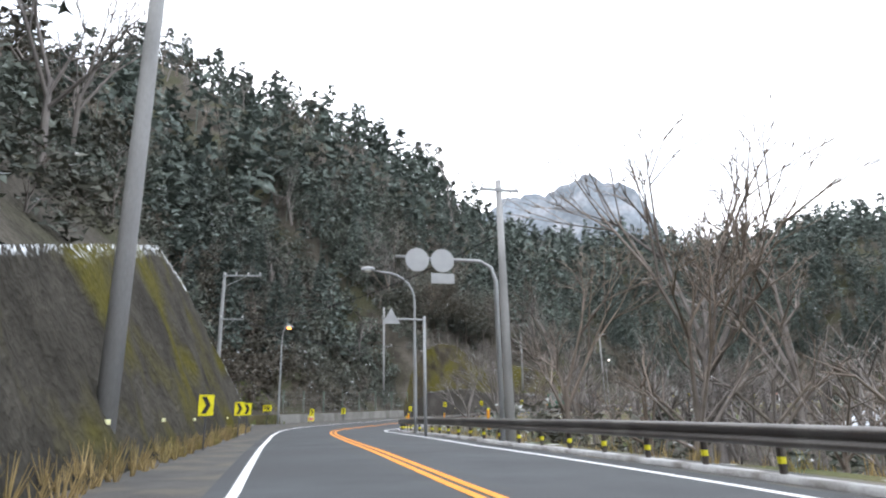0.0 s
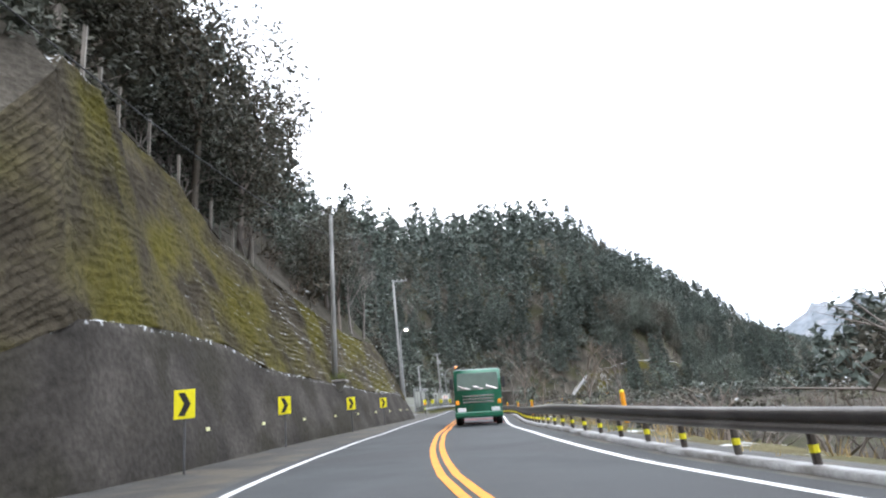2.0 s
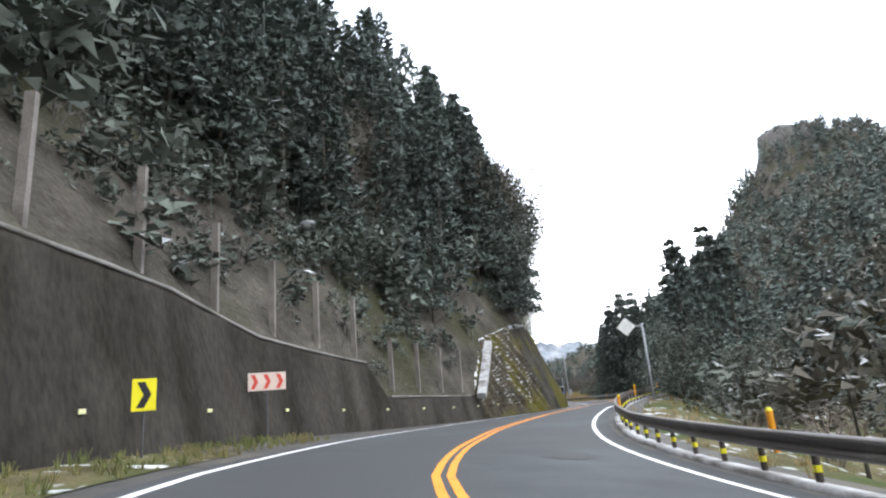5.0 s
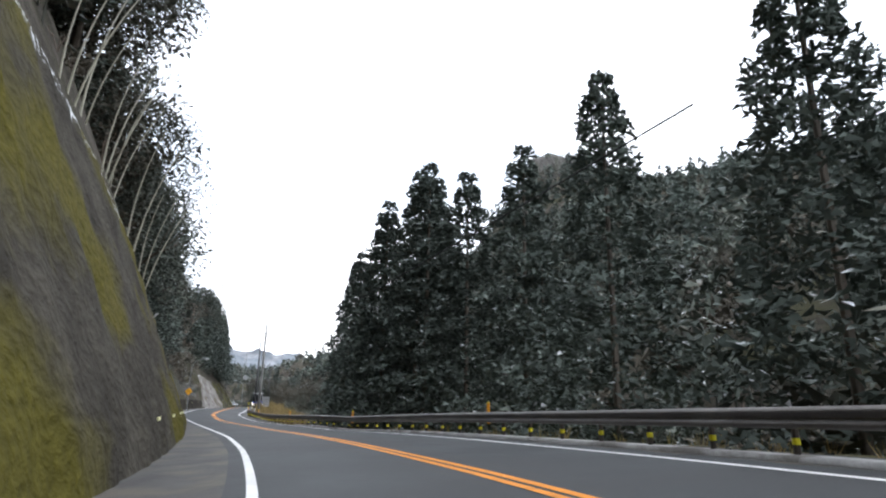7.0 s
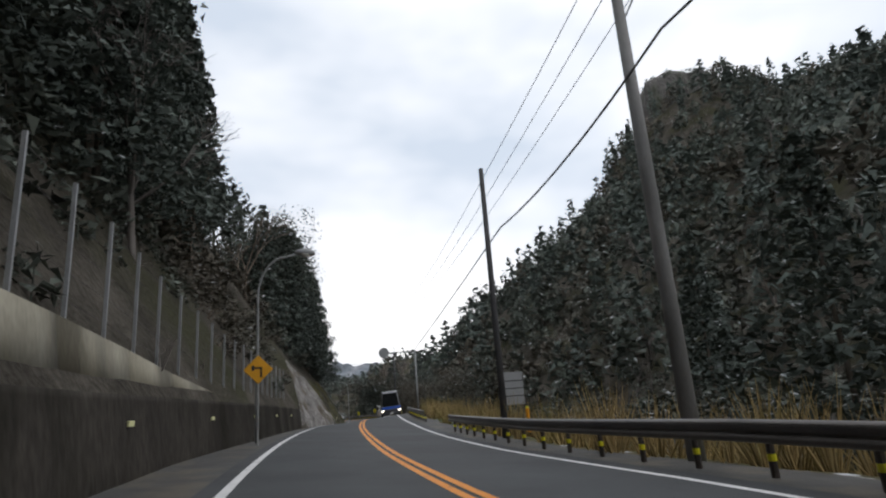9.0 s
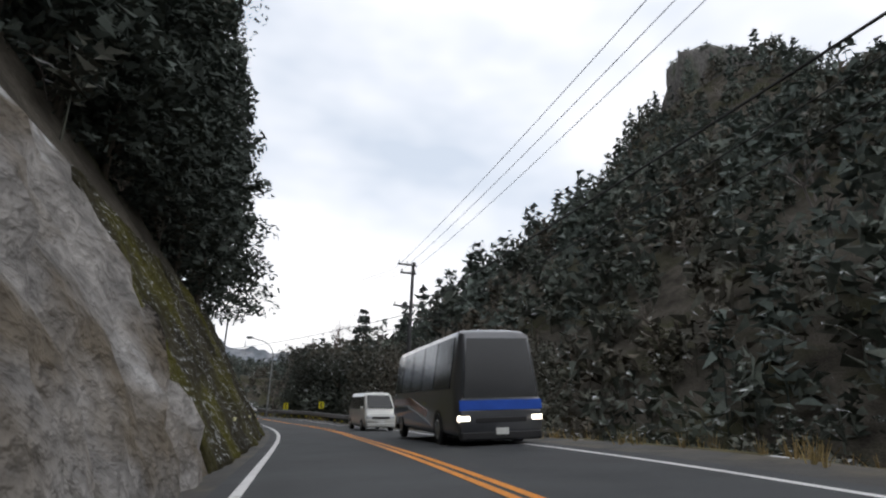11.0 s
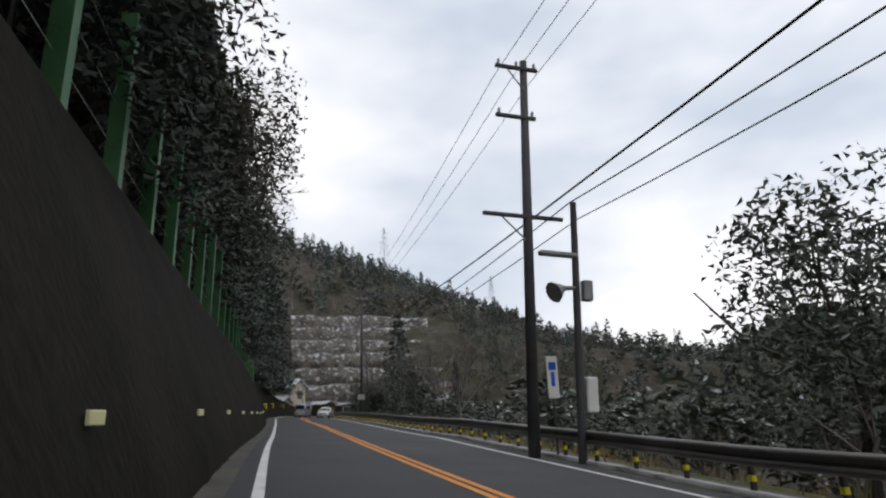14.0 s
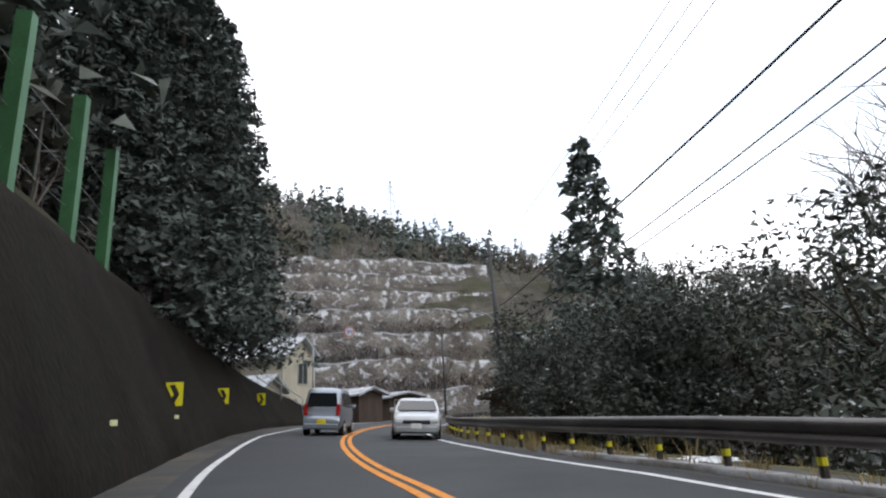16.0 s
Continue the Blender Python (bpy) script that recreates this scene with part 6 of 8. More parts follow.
def speed_face():
    for r0, r1, mat, lab in ((0.28, 0.34, M_SIGNRED, "red ring"),):
        bm = bmesh.new()
        n = 28
        a = [[bm.verts.new((2.484 + r * math.cos(2 * math.pi * k / n), -0.126, 5.02 + r * math.sin(2 * math.pi * k / n))) for k in range(n)] for r in (r0, r1)]
        for k in range(n):
            bm.faces.new((a[0][k], a[0][(k + 1) % n], a[1][(k + 1) % n], a[1][k]))
        part("ring", bm, mat, sp, lab)
    cu = bpy.data.curves.new("number", "FONT")
    cu.body, cu.size, cu.align_x, cu.align_y, cu.extrude = "50", 0.36, "CENTER", "CENTER", 0.002
    cu.materials.append(M_BLUE)
    ob = new("number", cu)
    ob.parent = sp
    ob.matrix_basis = pose(2.484, -0.128, 5.02, 90, 0, 0)
    ob["label"] = "blue number fifty"


speed_face()


def diamond_warning():
    ob = empty("warning_sign", Matrix.Translation(at(9.68, -1.6, 0.2)) @ pose(0, 0, 0, 0, 0, facing(9.63, 5)), "orange-yellow diamond sign with a bent black arrow", "road sign")
    bm = bmesh.new()
    tube(bm, [(0, 0.04, -0.3), (0, 0.04, 2.5)], 0.03, 8)
    part("post", bm, M_STEEL, ob)
    bm = bmesh.new()
    box(bm, -0.32, 0.32, -0.01, 0.01, -0.32, 0.32, 0.006, Matrix.Translation((0, 0, 2.1)) @ pose(0, 0, 0, 0, 45, 0))
    p = part("plate", bm, plain("amber_sign_face", (0.75, 0.36, 0.02), 0.45), ob)
    bm = bmesh.new()
    box(bm, 0.06, 0.12, -0.018, -0.012, 1.85, 2.12)
    box(bm, -0.12, 0.12, -0.018, -0.012, 2.12, 2.18)
    box(bm, -0.2, -0.12, -0.018, -0.012, 2.07, 2.23)
    part("arrow", bm, M_BLACK, p)


diamond_warning()


def board(name, t, u, z, w, h, label, mat, turn=0.0, bars=(), posts=2, category="sign board"):
    """A board on posts with plain bars where its writing is too small to read."""
    ob = empty(name, Matrix.Translation(at(t, u, 0)) @ pose(0, 0, 0, 0, 0, facing(t, turn)), label, category)
    for k in range(posts):
        x = 0 if posts == 1 else (k - 0.5) * w * 0.8
        bm = bmesh.new()
        tube(bm, [(x, 0.04, -0.5), (x, 0.04, z + h * 0.4)], 0.03, 8)
        part("post", bm, M_DARKPOLE, ob)
    bm = bmesh.new()
    plate(bm, w, h, z, 0.025, 0, 0.006)
    p = part("plate", bm, mat, ob)
    for bz, bw, bh, bmat in bars:
        bm = bmesh.new()
        plate(bm, bw, bh, z + bz, 0.006, -0.016)
        part("lettering_bar", bm, bmat, p)
    return ob


board("yellow_notice", 1.54, -6.6, 1.35, 0.75, 0.5, "yellow notice board on a post beside the lay-by", M_SIGNYELLOW, bars=[(0.1, 0.55, 0.06, M_BLACK), (-0.02, 0.55, 0.06, M_BLACK), (-0.13, 0.4, 0.05, M_BLACK)], posts=1)
board("construction_sign", 1.68, -4.9, 0.42, 0.62, 0.55, "small yellow roadside sign with pink and white fields", M_SIGNYELLOW, bars=[(0.12, 0.5, 0.08, M_SIGNWHITE), (-0.08, 0.5, 0.2, plain("pink_print", (0.7, 0.2, 0.25), 0.5))], posts=2)
board("yellow_sign", 5.1, -4.6, 0.6, 0.55, 0.75, "leaning yellow sign board in the grass", M_SIGNYELLOW, turn=10, bars=[(0.15, 0.4, 0.06, M_ORANGE), (0.0, 0.35, 0.06, M_ORANGE)], posts=2)
board("yellow_notice", 8.63, -3.66, 1.72, 0.36, 0.5, "small yellow notice fixed to the pale concrete course", M_SIGNYELLOW, bars=[(0.1, 0.24, 0.04, M_BLACK), (0.0, 0.24, 0.04, M_BLACK), (-0.1, 0.24, 0.04, M_BLACK)], posts=1)
board("sign_back", 4.95, -5.6, 1.9, 0.75, 0.5, "grey sign back beside the lamp post", M_SIGNBACK, turn=10)
board("route_board", 9.82, 7.9, 1.75, 0.95, 1.3, "grey backs of stacked route boards among reeds", M_SIGNBACK, bars=[(0.3, 0.95, 0.04, M_BLACK), (0.0, 0.95, 0.04, M_BLACK), (-0.3, 0.95, 0.04, M_BLACK)])
board("bus_stop_sign", 14.47, 6.75, 1.95, 0.3, 1.05, "tall white and blue sign panel behind the guardrail", M_SIGNWHITE, bars=[(0.28, 0.2, 0.2, M_BLUE), (-0.05, 0.1, 0.36, M_BLUE)], posts=1)
board("sign_back", 15.815, 6.5, 2.0, 0.62, 0.46, "small grey sign back on the pole", M_SIGNBACK, posts=1)


def beacon():
    ob = empty("guardrail_beacon", Matrix.Translation(at(4.12, -2.75, 0)) @ pose(0, 0, 0, 0, 0, facing(4.12)), "black post with an amber beacon and a yellow band", "beacon")
    bm = bmesh.new()
    tube(bm, [(0, 0, -0.2), (0, 0, 1.15)], 0.05, 10)
    part("post", bm, M_BLACK, ob)
    bm = bmesh.new()
    tube(bm, [(0, -0.04, 1.25), (0, 0.04, 1.25)], [0.15, 0.15], 18)
    part("lens", bm, M_ORANGE, ob, "amber lens")
    bm = bmesh.new()
    tube(bm, [(0, 0, 0.5), (0, 0, 0.85)], 0.058, 10)
    part("band", bm, plain("lime_band", (0.65, 0.8, 0.03), 0.4), ob)


beacon()
for k in range(7):
    t = along(4.5, 2.2 * k)
    u = -3.0 - 1.5 * float(smoothstep((t - 4.3) / 0.7))
    bm = bmesh.new()
    box(bm, 0.012, 0.03, -0.32, 0.32, -0.06, 0.06, 0.004)
    ob = part("rail_reflector", bm, M_BLUE)
    ob.matrix_world = Matrix.Translation(at(t, u + 0.06, 0.55)) @ pose(0, 0, 0, 0, 0, facing(t, 4))
    tagged(ob, "blue reflective sheet on the pale guardrail", "reflector", "blue sheets on the guardrail")


# ---- fences ----
def post_mesh(h, w, d, mat, tip=0.0, tip_out=0.0):
    """A steel post of channel shape, its tip bent over when tip is set."""
    bm = bmesh.new()
    for x0, x1, y0, y1 in ((-w / 2, w / 2, -d / 2, -d / 2 + 0.012), (-w / 2, -w / 2 + 0.012, -d / 2 + 0.012, d / 2), (w / 2 - 0.012, w / 2, -d / 2 + 0.012, d / 2)):
        box(bm, x0, x1, y0, y1, -0.5, h)
        if tip:
            for v in box(bm, x0, x1, y0, y1, 0, tip):
                k = v.co.z / tip
                v.co = Vector((v.co.x + tip_out * k, v.co.y, h + v.co.z * 0.8))
    me = bpy.data.meshes.new("post")
    bm.to_mesh(me)
    bm.free()
    me.materials.append(mat)
    return me


def fence(label, a, b, off, base, step, me, wire_z=(), wire_mat=None, r=0.008, category="fence"):
    ob = empty("fence", Matrix.Translation(at(a, off(a), base(a))), label, category)
    inv = ob.matrix_world.inverted()
    t, pts = a, []
    while t <= b:
        pts.append(t)
        p = new("post", me)
        p.parent = ob
        p.matrix_basis = inv @ Matrix.Translation(at(t, off(t), base(t))) @ pose(0, 0, 0, 0, 0, facing(t))
        t = along(t, step)
    for z in wire_z:
        bm = bmesh.new()
        tube(bm, [inv @ at(t, off(t) - 0.05, base(t) + z) for t in pts], r, 4)
        part("wire", bm, wire_mat or M_STEEL, ob)
    return ob


P_GREEN = post_mesh(2.2, 0.13, 0.1, M_GREYGREEN)
fence("faded grey-green steel posts strung with wires on the low wall", 1.64, 2.28, lambda t: FOOT_L(t) - 0.25, lambda t: 0.8, 3.0, P_GREEN, (0.3, 0.65, 1.0, 1.35, 1.7, 2.05), M_GREYPAINT, 0.006)
P_GREY = post_mesh(2.8, 0.2, 0.14, M_POSTBROWN)
fence("grey steel posts with wires on top of the dark wall", 5.2, 6.08, lambda t: left_back(t) - 0.2, FACE_H, 3.0, P_GREY, (0.5, 1.0, 1.5, 2.0, 2.5), M_BROWNSTEEL, 0.006)
P_SHORT = post_mesh(1.6, 0.09, 0.07, M_POSTBROWN)
fence("short grey posts along the top of the rock cut", 2.36, 2.75, lambda t: left_back(t) - 0.25, FACE_H, 2.0, P_SHORT, (0.6, 1.2), M_BROWNSTEEL, 0.006)
P_TALL = post_mesh(2.1, 0.055, 0.05, M_GREYPAINT)
P_TALLGREEN = post_mesh(3.1, 0.24, 0.22, M_GREENSTEEL)
fence("tall green steel posts along the top of the dark wall", 13.55, 16.56, lambda t: left_back(t) - 0.1, lambda t: FACE_H(t) - 0.1, 2.6, P_TALLGREEN, (0.7, 1.4, 2.1), M_GREYPAINT, 0.006)

# upper course of pale concrete on the dark wall, with its bent posts
UP_TOP = key([(8.42, 2.45), (8.7, 2.4), (9.1, 2.4), (9.33, 2.2), (9.68, 1.42), (9.72, 1.35)])


def upper_wall():
    ob = empty("wall_upper", None, "pale stained concrete course above the dark wall", "retaining wall", kind="structure")
    ts = [8.48]
    while ts[-1] < 9.66:
        ts.append(min(along(ts[-1], 3.0), 9.68))
    for a, b in zip(ts, ts[1:]):
        b2 = along(b, -0.025)
        rows = []
        for t in (a, b2):
            z0, z1 = 1.32, UP_TOP(t)
            f = FOOT_L(t) - 0.12 * 1.3 - 0.12
            rows.append([at(t, f, z0), at(t, f - (z1 - z0) * 0.12, z1), at(t, f - (z1 - z0) * 0.12 - 0.35, z1), at(t, f - 1.2, z0)])
        v = [tuple(p) for r in rows for p in r]
        solid("panel", v, [(0, 4, 5, 1), (1, 5, 6, 2), (2, 6, 7, 3), (3, 7, 4, 0), (0, 1, 2, 3), (7, 6, 5, 4)], M_CONCRETE, ob)


upper_wall()


def buttress():
    """The mossy block between the tall slope's end and the pale course."""
    rows = []
    for t, h in ((8.395, 3.15), (8.4, 3.25), (8.44, 3.36), (8.474, 3.33), (8.479, 3.25)):
        e = 0.06 if t in (8.395, 8.479) else 0.0
        rows.append([at(t, FOOT_L(t) + 0.05 - e, -0.3), at(t, FOOT_L(t) - 0.05 - e, 1.2), at(t, FOOT_L(t) - 0.2 - e, h - 0.08), at(t, FOOT_L(t) - 0.28 - e, h), at(t, FOOT_L(t) - 2.2, h + 0.05)])
    for i, k in ((0, 0), (len(rows) + 1, -1)):
        q = rows[k]
        rows.insert(i, [(q[-1].x, q[-1].y, p.z) for p in q])
    tagged(sheet("wall_buttress", rows, M_DARKMOSS), "mossy concrete block at the end of the pale wall", "retaining wall", kind="structure")


buttress()


def bent_post():
    """The thick perforated post that ends the netting, its tip bent over the road."""
    ob = empty("steel_post", Matrix.Translation(at(8.445, -4.25, 3.3)) @ pose(0, 0, 0, 0, 0, facing(8.44)), "thick perforated galvanised post with a bent tip above the wall", "steel post")
    p = new("post", post_mesh(3.1, 0.17, 0.12, M_STEEL, 1.15, 0.62))
    p.parent = ob
    hole = bpy.data.meshes.new("hole")
    bm = bmesh.new()
    tube(bm, [(0, -0.064, 0), (0, -0.058, 0)], 0.028, 10)
    bm.to_mesh(hole)
    bm.free()
    hole.materials.append(M_BLACK)
    for k in range(14):
        h = new("hole", hole)
        h.parent = ob
        z = 0.25 + 0.28 * k
        h.location = (0.62 / 1.15 * max(z - 3.1, 0) / 0.8, 0, z)
    for k in range(3):
        bm = bmesh.new()
        tube(bm, [(0.05, 0, 0.6 + 0.8 * k), (0.28, 0.1, 0.95 + 0.8 * k)], 0.045, 6)
        part("bracket", bm, M_STEEL, ob)


bent_post()


def coping():
    """Snow-covered coping that climbs where the dark wall ends."""
    bm = bmesh.new()
    a, b = at(6.09, left_back(6.09) + 0.55, 1.5), at(6.28, left_back(6.28) + 0.75, 5.6)
    o = (a + b) / 2
    d, up = (b - a).normalized(), Vector((0, 0, 1))
    side = d.cross(up).normalized()
    n = side.cross(d)
    for k in range(5):
        p, q = a.lerp(b, k / 5) - o, a.lerp(b, (k + 0.96) / 5) - o
        c = [bm.verts.new(e + side * x + n * z) for e in (p, q) for x, z in ((-0.3, -0.25), (0.3, -0.25), (0.26, 0.12), (-0.26, 0.12))]
        for f in ((0, 1, 2, 3), (7, 6, 5, 4), (0, 4, 5, 1), (1, 5, 6, 2), (2, 6, 7, 3), (3, 7, 4, 0)):
            bm.faces.new([c[i] for i in f])
    ob = part("wall_coping", bm, M_LEDGE)
    ob.matrix_world = Matrix.Translation(o)
    tagged(ob, "snow-covered coping climbing the end of the dark wall", "coping", kind="structure")


coping()


def wall_ledge(a, b):
    """The thin pale edge along the top of the dark wall."""
    rows = []
    for t in span(a, b, 0.01):
        u, h = left_back(t), FACE_H(t)
        rows.append([at(t, u + 0.02, h - 0.07), at(t, u + 0.05, h - 0.06), at(t, u + 0.045, h + 0.03), at(t, u - 0.15, h + 0.035), at(t, u - 0.17, h - 0.1)])
    tagged(sheet("trim", rows, M_LOWWALL), "pale concrete edge along the top of the dark wall", "wall edge", kind="structure")


wall_ledge(5.2, 5.72)
wall_ledge(5.77, 6.08)
fence("slim pale steel posts with netting wires above the wall", 8.45, 10.25, lambda t: FOOT_L(t) - 0.45 - max(UP_TOP(t) - 1.3, 0) * 0.12, lambda t: max(UP_TOP(t), 1.3) - 0.05, 1.6, P_TALL, tuple(0.4 * k for k in range(1, 6)), M_BROWNSTEEL, 0.004)


def panel_fence():
    """Grey sheet panels between steel posts whose tips lean out, strung with barbed wire."""
    U = key([(4.36, -5.2), (4.5, -5.0), (4.75, -5.6), (4.95, -6.1), (5.12, -6.6)])
    ob = empty("panel_fence", Matrix.Translation(at(4.38, U(4.38))), "pale grey sheet-panel fence with leaning post tips", "fence")
    inv = ob.matrix_world.inverted()
    me = post_mesh(3.0, 0.12, 0.1, M_GREYPAINT, 0.75, -0.5)
    t, ts = 4.38, []
    while t < 5.12:
        ts.append(t)
        t = along(t, 2.0)
    for t in ts:
        p = new("post", me)
        p.parent = ob
        p.matrix_basis = inv @ Matrix.Translation(at(t, U(t) + 0.07, 0)) @ pose(0, 0, 0, 0, 0, facing(t, -90))
    for a, b in zip(ts, ts[1:]):
        pa, pb = inv @ at(a, U(a)), inv @ at(b, U(b))
        d = (pb - pa).normalized() * 0.03
        v = []
        for q in (pa + d, pb - d):
            for dz in (-0.2, 2.95):
                v += [(q.x, q.y, q.z + dz), (q.x - 0.05, q.y + 0.02, q.z + dz)]
        solid("panel", v, [(0, 4, 6, 2), (5, 1, 3, 7), (2, 6, 7, 3), (0, 2, 3, 1), (4, 5, 7, 6), (0, 1, 5, 4)], M_PANEL, ob)
    for k in range(3):
        bm = bmesh.new()
        tube(bm, [inv @ at(t, U(t) - 0.1 - 0.14 * k, 3.15 + 0.17 * k) for t in ts], 0.006, 4)
        part("wire", bm, M_STEEL, ob)


M_PANEL = material("grey_sheet_panel", (0.27, 0.28, 0.25), 0.7, 0.0, var=0.12, scale=0.8, fine=20, bump=0.08, second=(0.2, 0.2, 0.17), mask=(0.52, 0.7), mask_scale=0.5, streak=0.3)
panel_fence()


def gate():
    """Sheet gate across the mouth of the yard."""
    a, b = at(4.13, -9.5), at(4.37, -5.2)
    d = (b - a)
    w = math.hypot(d.x, d.y)
    ob = empty("sheet_gate", Matrix.Translation(a) @ pose(0, 0, 0, 0, 0, math.degrees(math.atan2(d.y, d.x))), "closed grey sheet gate between tall steel posts", "gate")
    for k in range(3):
        bm = bmesh.new()
        tube(bm, [(w * k / 2, 0, -0.3), (w * k / 2, 0, 3.3)], 0.07, 10)
        part("post", bm, M_GREYPAINT, ob)
    for k in range(2):
        bm = bmesh.new()
        box(bm, w * k / 2 + 0.1, w * (k + 1) / 2 - 0.1, -0.02, 0.02, 0.15, 2.3, 0.006)
        leaf = part("leaf", bm, M_PANEL, ob)
        bm = bmesh.new()
        box(bm, w * k / 2 + 0.1, w * (k + 1) / 2 - 0.1, -0.04, -0.021, 1.15, 1.25)
        part("rail", bm, M_GREYPAINT, leaf)


gate()


def stone_post():
    p = at(4.05, -8.9)
    bm = bmesh.new()
    bmesh.ops.create_cube(bm, size=1.0, matrix=Matrix.Diagonal((0.7, 0.5, 1.7, 1)))
    bmesh.ops.subdivide_edges(bm, edges=bm.edges[:], cuts=3, use_grid_fill=True)
    for v in bm.verts:
        v.co += Vector((wav(v.co.x * 3, v.co.z * 3, 0.5, 1), wav(v.co.y * 4, v.co.z * 2, 0.5, 2), wav(v.co.x * 5, v.co.y * 5, 0.6, 3))) * 0.06
    ob = part("stone_block", bm, material("reddish_stone", (0.3, 0.2, 0.15), 0.9, var=0.35, scale=1.5, fine=9, bump=0.5, snow=0.4), None)
    ob.matrix_world = Matrix.Translation(p + Vector((0, 0, 0.75)))
    tagged(ob, "reddish stone block capped with snow beside the gate", "stone")
    bm = bmesh.new()
    box(bm, -1.6, 1.6, -0.15, 0.15, 0, 0.9, 0.03)
    ob = part("yellow_barrier", bm, material("dirty_yellow_paint", (0.5, 0.38, 0.04), 0.6, var=0.25, scale=1.0, fine=12, second=(0.2, 0.15, 0.06), mask_scale=1.0))
    ob.matrix_world = Matrix.Translation(at(3.98, -11.0)) @ pose(0, 0, 0, 0, 0, facing(4.0, 15))
    tagged(ob, "dirty yellow concrete barrier in the yard's mouth", "barrier")


stone_post()


def yellow_blocks():
    """Concrete blocks with a yellow rail beside the bend."""
    t = 12.0
    while t < 12.36:
        b = along(t, 2.0)
        ob = empty("concrete_barrier", Matrix.Translation(at(t, LINE_R(t) + 1.2)) @ pose(0, 0, 0, 0, 0, facing(t)), "pale concrete barrier block with a yellow board on it", "barrier", "barrier blocks at the bend")
        bm = bmesh.new()
        v = box(bm, -0.22, 0.22, 0.02, 1.95, -0.1, 0.4, 0.02)
        for q in v:
            if q.co.z > 0.2:
                q.co.x *= 0.6
        part("block", bm, M_CONCRETE, ob)
        bm = bmesh.new()
        box(bm, -0.07, 0.07, 0.02, 1.95, 0.4, 0.72, 0.01)
        part("board", bm, material("worn_yellow_board", (0.6, 0.5, 0.08), 0.6, var=0.2, scale=2, fine=20, second=(0.15, 0.13, 0.06), mask=(0.55, 0.65), mask_scale=2.0), ob)
        t = b


yellow_blocks()


def snow(t, u, r, label, seed, base=0.012):
    """An uneven patch of thin snow on the ground."""
    g = np.random.default_rng(seed)
    n = 22
    c = at(t, u, base)
    bm = bmesh.new()
    ctr = bm.verts.new((0, 0, 0.03))
    ring = []
    for k in range(n):
        a = 2 * math.pi * k / n
        rr = r * g.uniform(0.45, 1.1)
        ring.append(bm.verts.new((rr * math.cos(a), rr * 1.6 * math.sin(a), 0)))
    for k in range(n):
        bm.faces.new((ctr, ring[k], ring[(k + 1) % n]))
    ob = part("snow_patch", bm, M_SNOW)
    ob.matrix_world = Matrix.Translation(c) @ pose(0, 0, 0, 0, 0, facing(t))
    tagged(ob, label, "snow", "snow patches by the road")


M_SNOW = material("old_snow", (0.62, 0.64, 0.66), 0.85, var=0.15, scale=2, fine=20, bump=0.4, second=(0.25, 0.24, 0.22), mask=(0.5, 0.62), mask_scale=2.5)
for i, (t, u, r) in enumerate([(3.75, -5.5, 0.7), (3.72, -6.6, 0.6), (3.8, -4.6, 0.6), (3.84, -6.2, 0.8), (3.78, -7.4, 0.5), (3.92, -3.9, 0.5), (3.98, -4.6, 0.8), (3.9, -5.2, 0.6), (4.03, -3.6, 0.45), (4.05, -5.6, 0.8), (3.96, -6.4, 0.7), (4.02, -4.2, 0.35), (3.88, -3.3, 0.3), (4.75, -3.2, 0.3), (4.9, -3.4, 0.35), (5.02, -3.5, 0.3), (1.3, -6.5, 0.6), (1.24, -5.2, 0.5), (1.38, -7.4, 0.6), (1.5, -7.9, 0.5), (0.98, -2.6, 0.3), (16.3, 6.6, 0.5), (16.15, 6.9, 0.4)]):
    snow(t, u, r, "thin patch of old snow at the roadside", i)

for i in range(16):
    t = 1.26 + 0.018 * i
    snow(t, FOOT_L(t) + 0.35 + 0.25 * math.sin(i * 2.3), 0.3 + 0.16 * (i % 3), "rubbly ridge of old snow at the lay-by's back edge", 60 + i)
sh = ribbon("verge", lambda t: FOOT_L(t) - 0.2, lambda t: LINE_L(t) - 0.8, 0.012, M_VERGE, 4.22, 5.35, 4)
tagged(sh, "weedy winter grass verge with thin snow", "verge", kind="structure")
# red surface and arrows on the road
ob = ribbon("road_marking", lambda t: LINE_C(t) + 0.35 + 0.0 * t, lambda t: LINE_R(t) - 0.15, 0.005, M_RED, 3.14, 3.18)
tagged(ob, "dull red stripe across the oncoming lane", "road marking", kind="structure")
ob = ribbon("road_marking", lambda t: LINE_C(t) + 0.35, lambda t: LINE_R(t) - 0.15, 0.005, M_RED, 2.93, 2.97)
tagged(ob, "dull red stripe across the oncoming lane", "road marking", kind="structure")
for t, u in ((4.45, 0.3), (4.53, 0.35)):
    bm = bmesh.new()
    box(bm, -0.45, 0.45, -0.12, 0.12, 0, 0.004)
    box(bm, -0.45, -0.3, 0.12, 1.0, 0, 0.004)
    ob = part("road_marking", bm, M_YELLOW)
    ob.matrix_world = Matrix.Translation(at(t, u, 0.008)) @ pose(0, 0, 0, 0, -math.degrees(math.atan(station(t)[4])) * -1, facing(t))
    tagged(ob, "orange bent mark on the lane", "road marking", kind="structure")


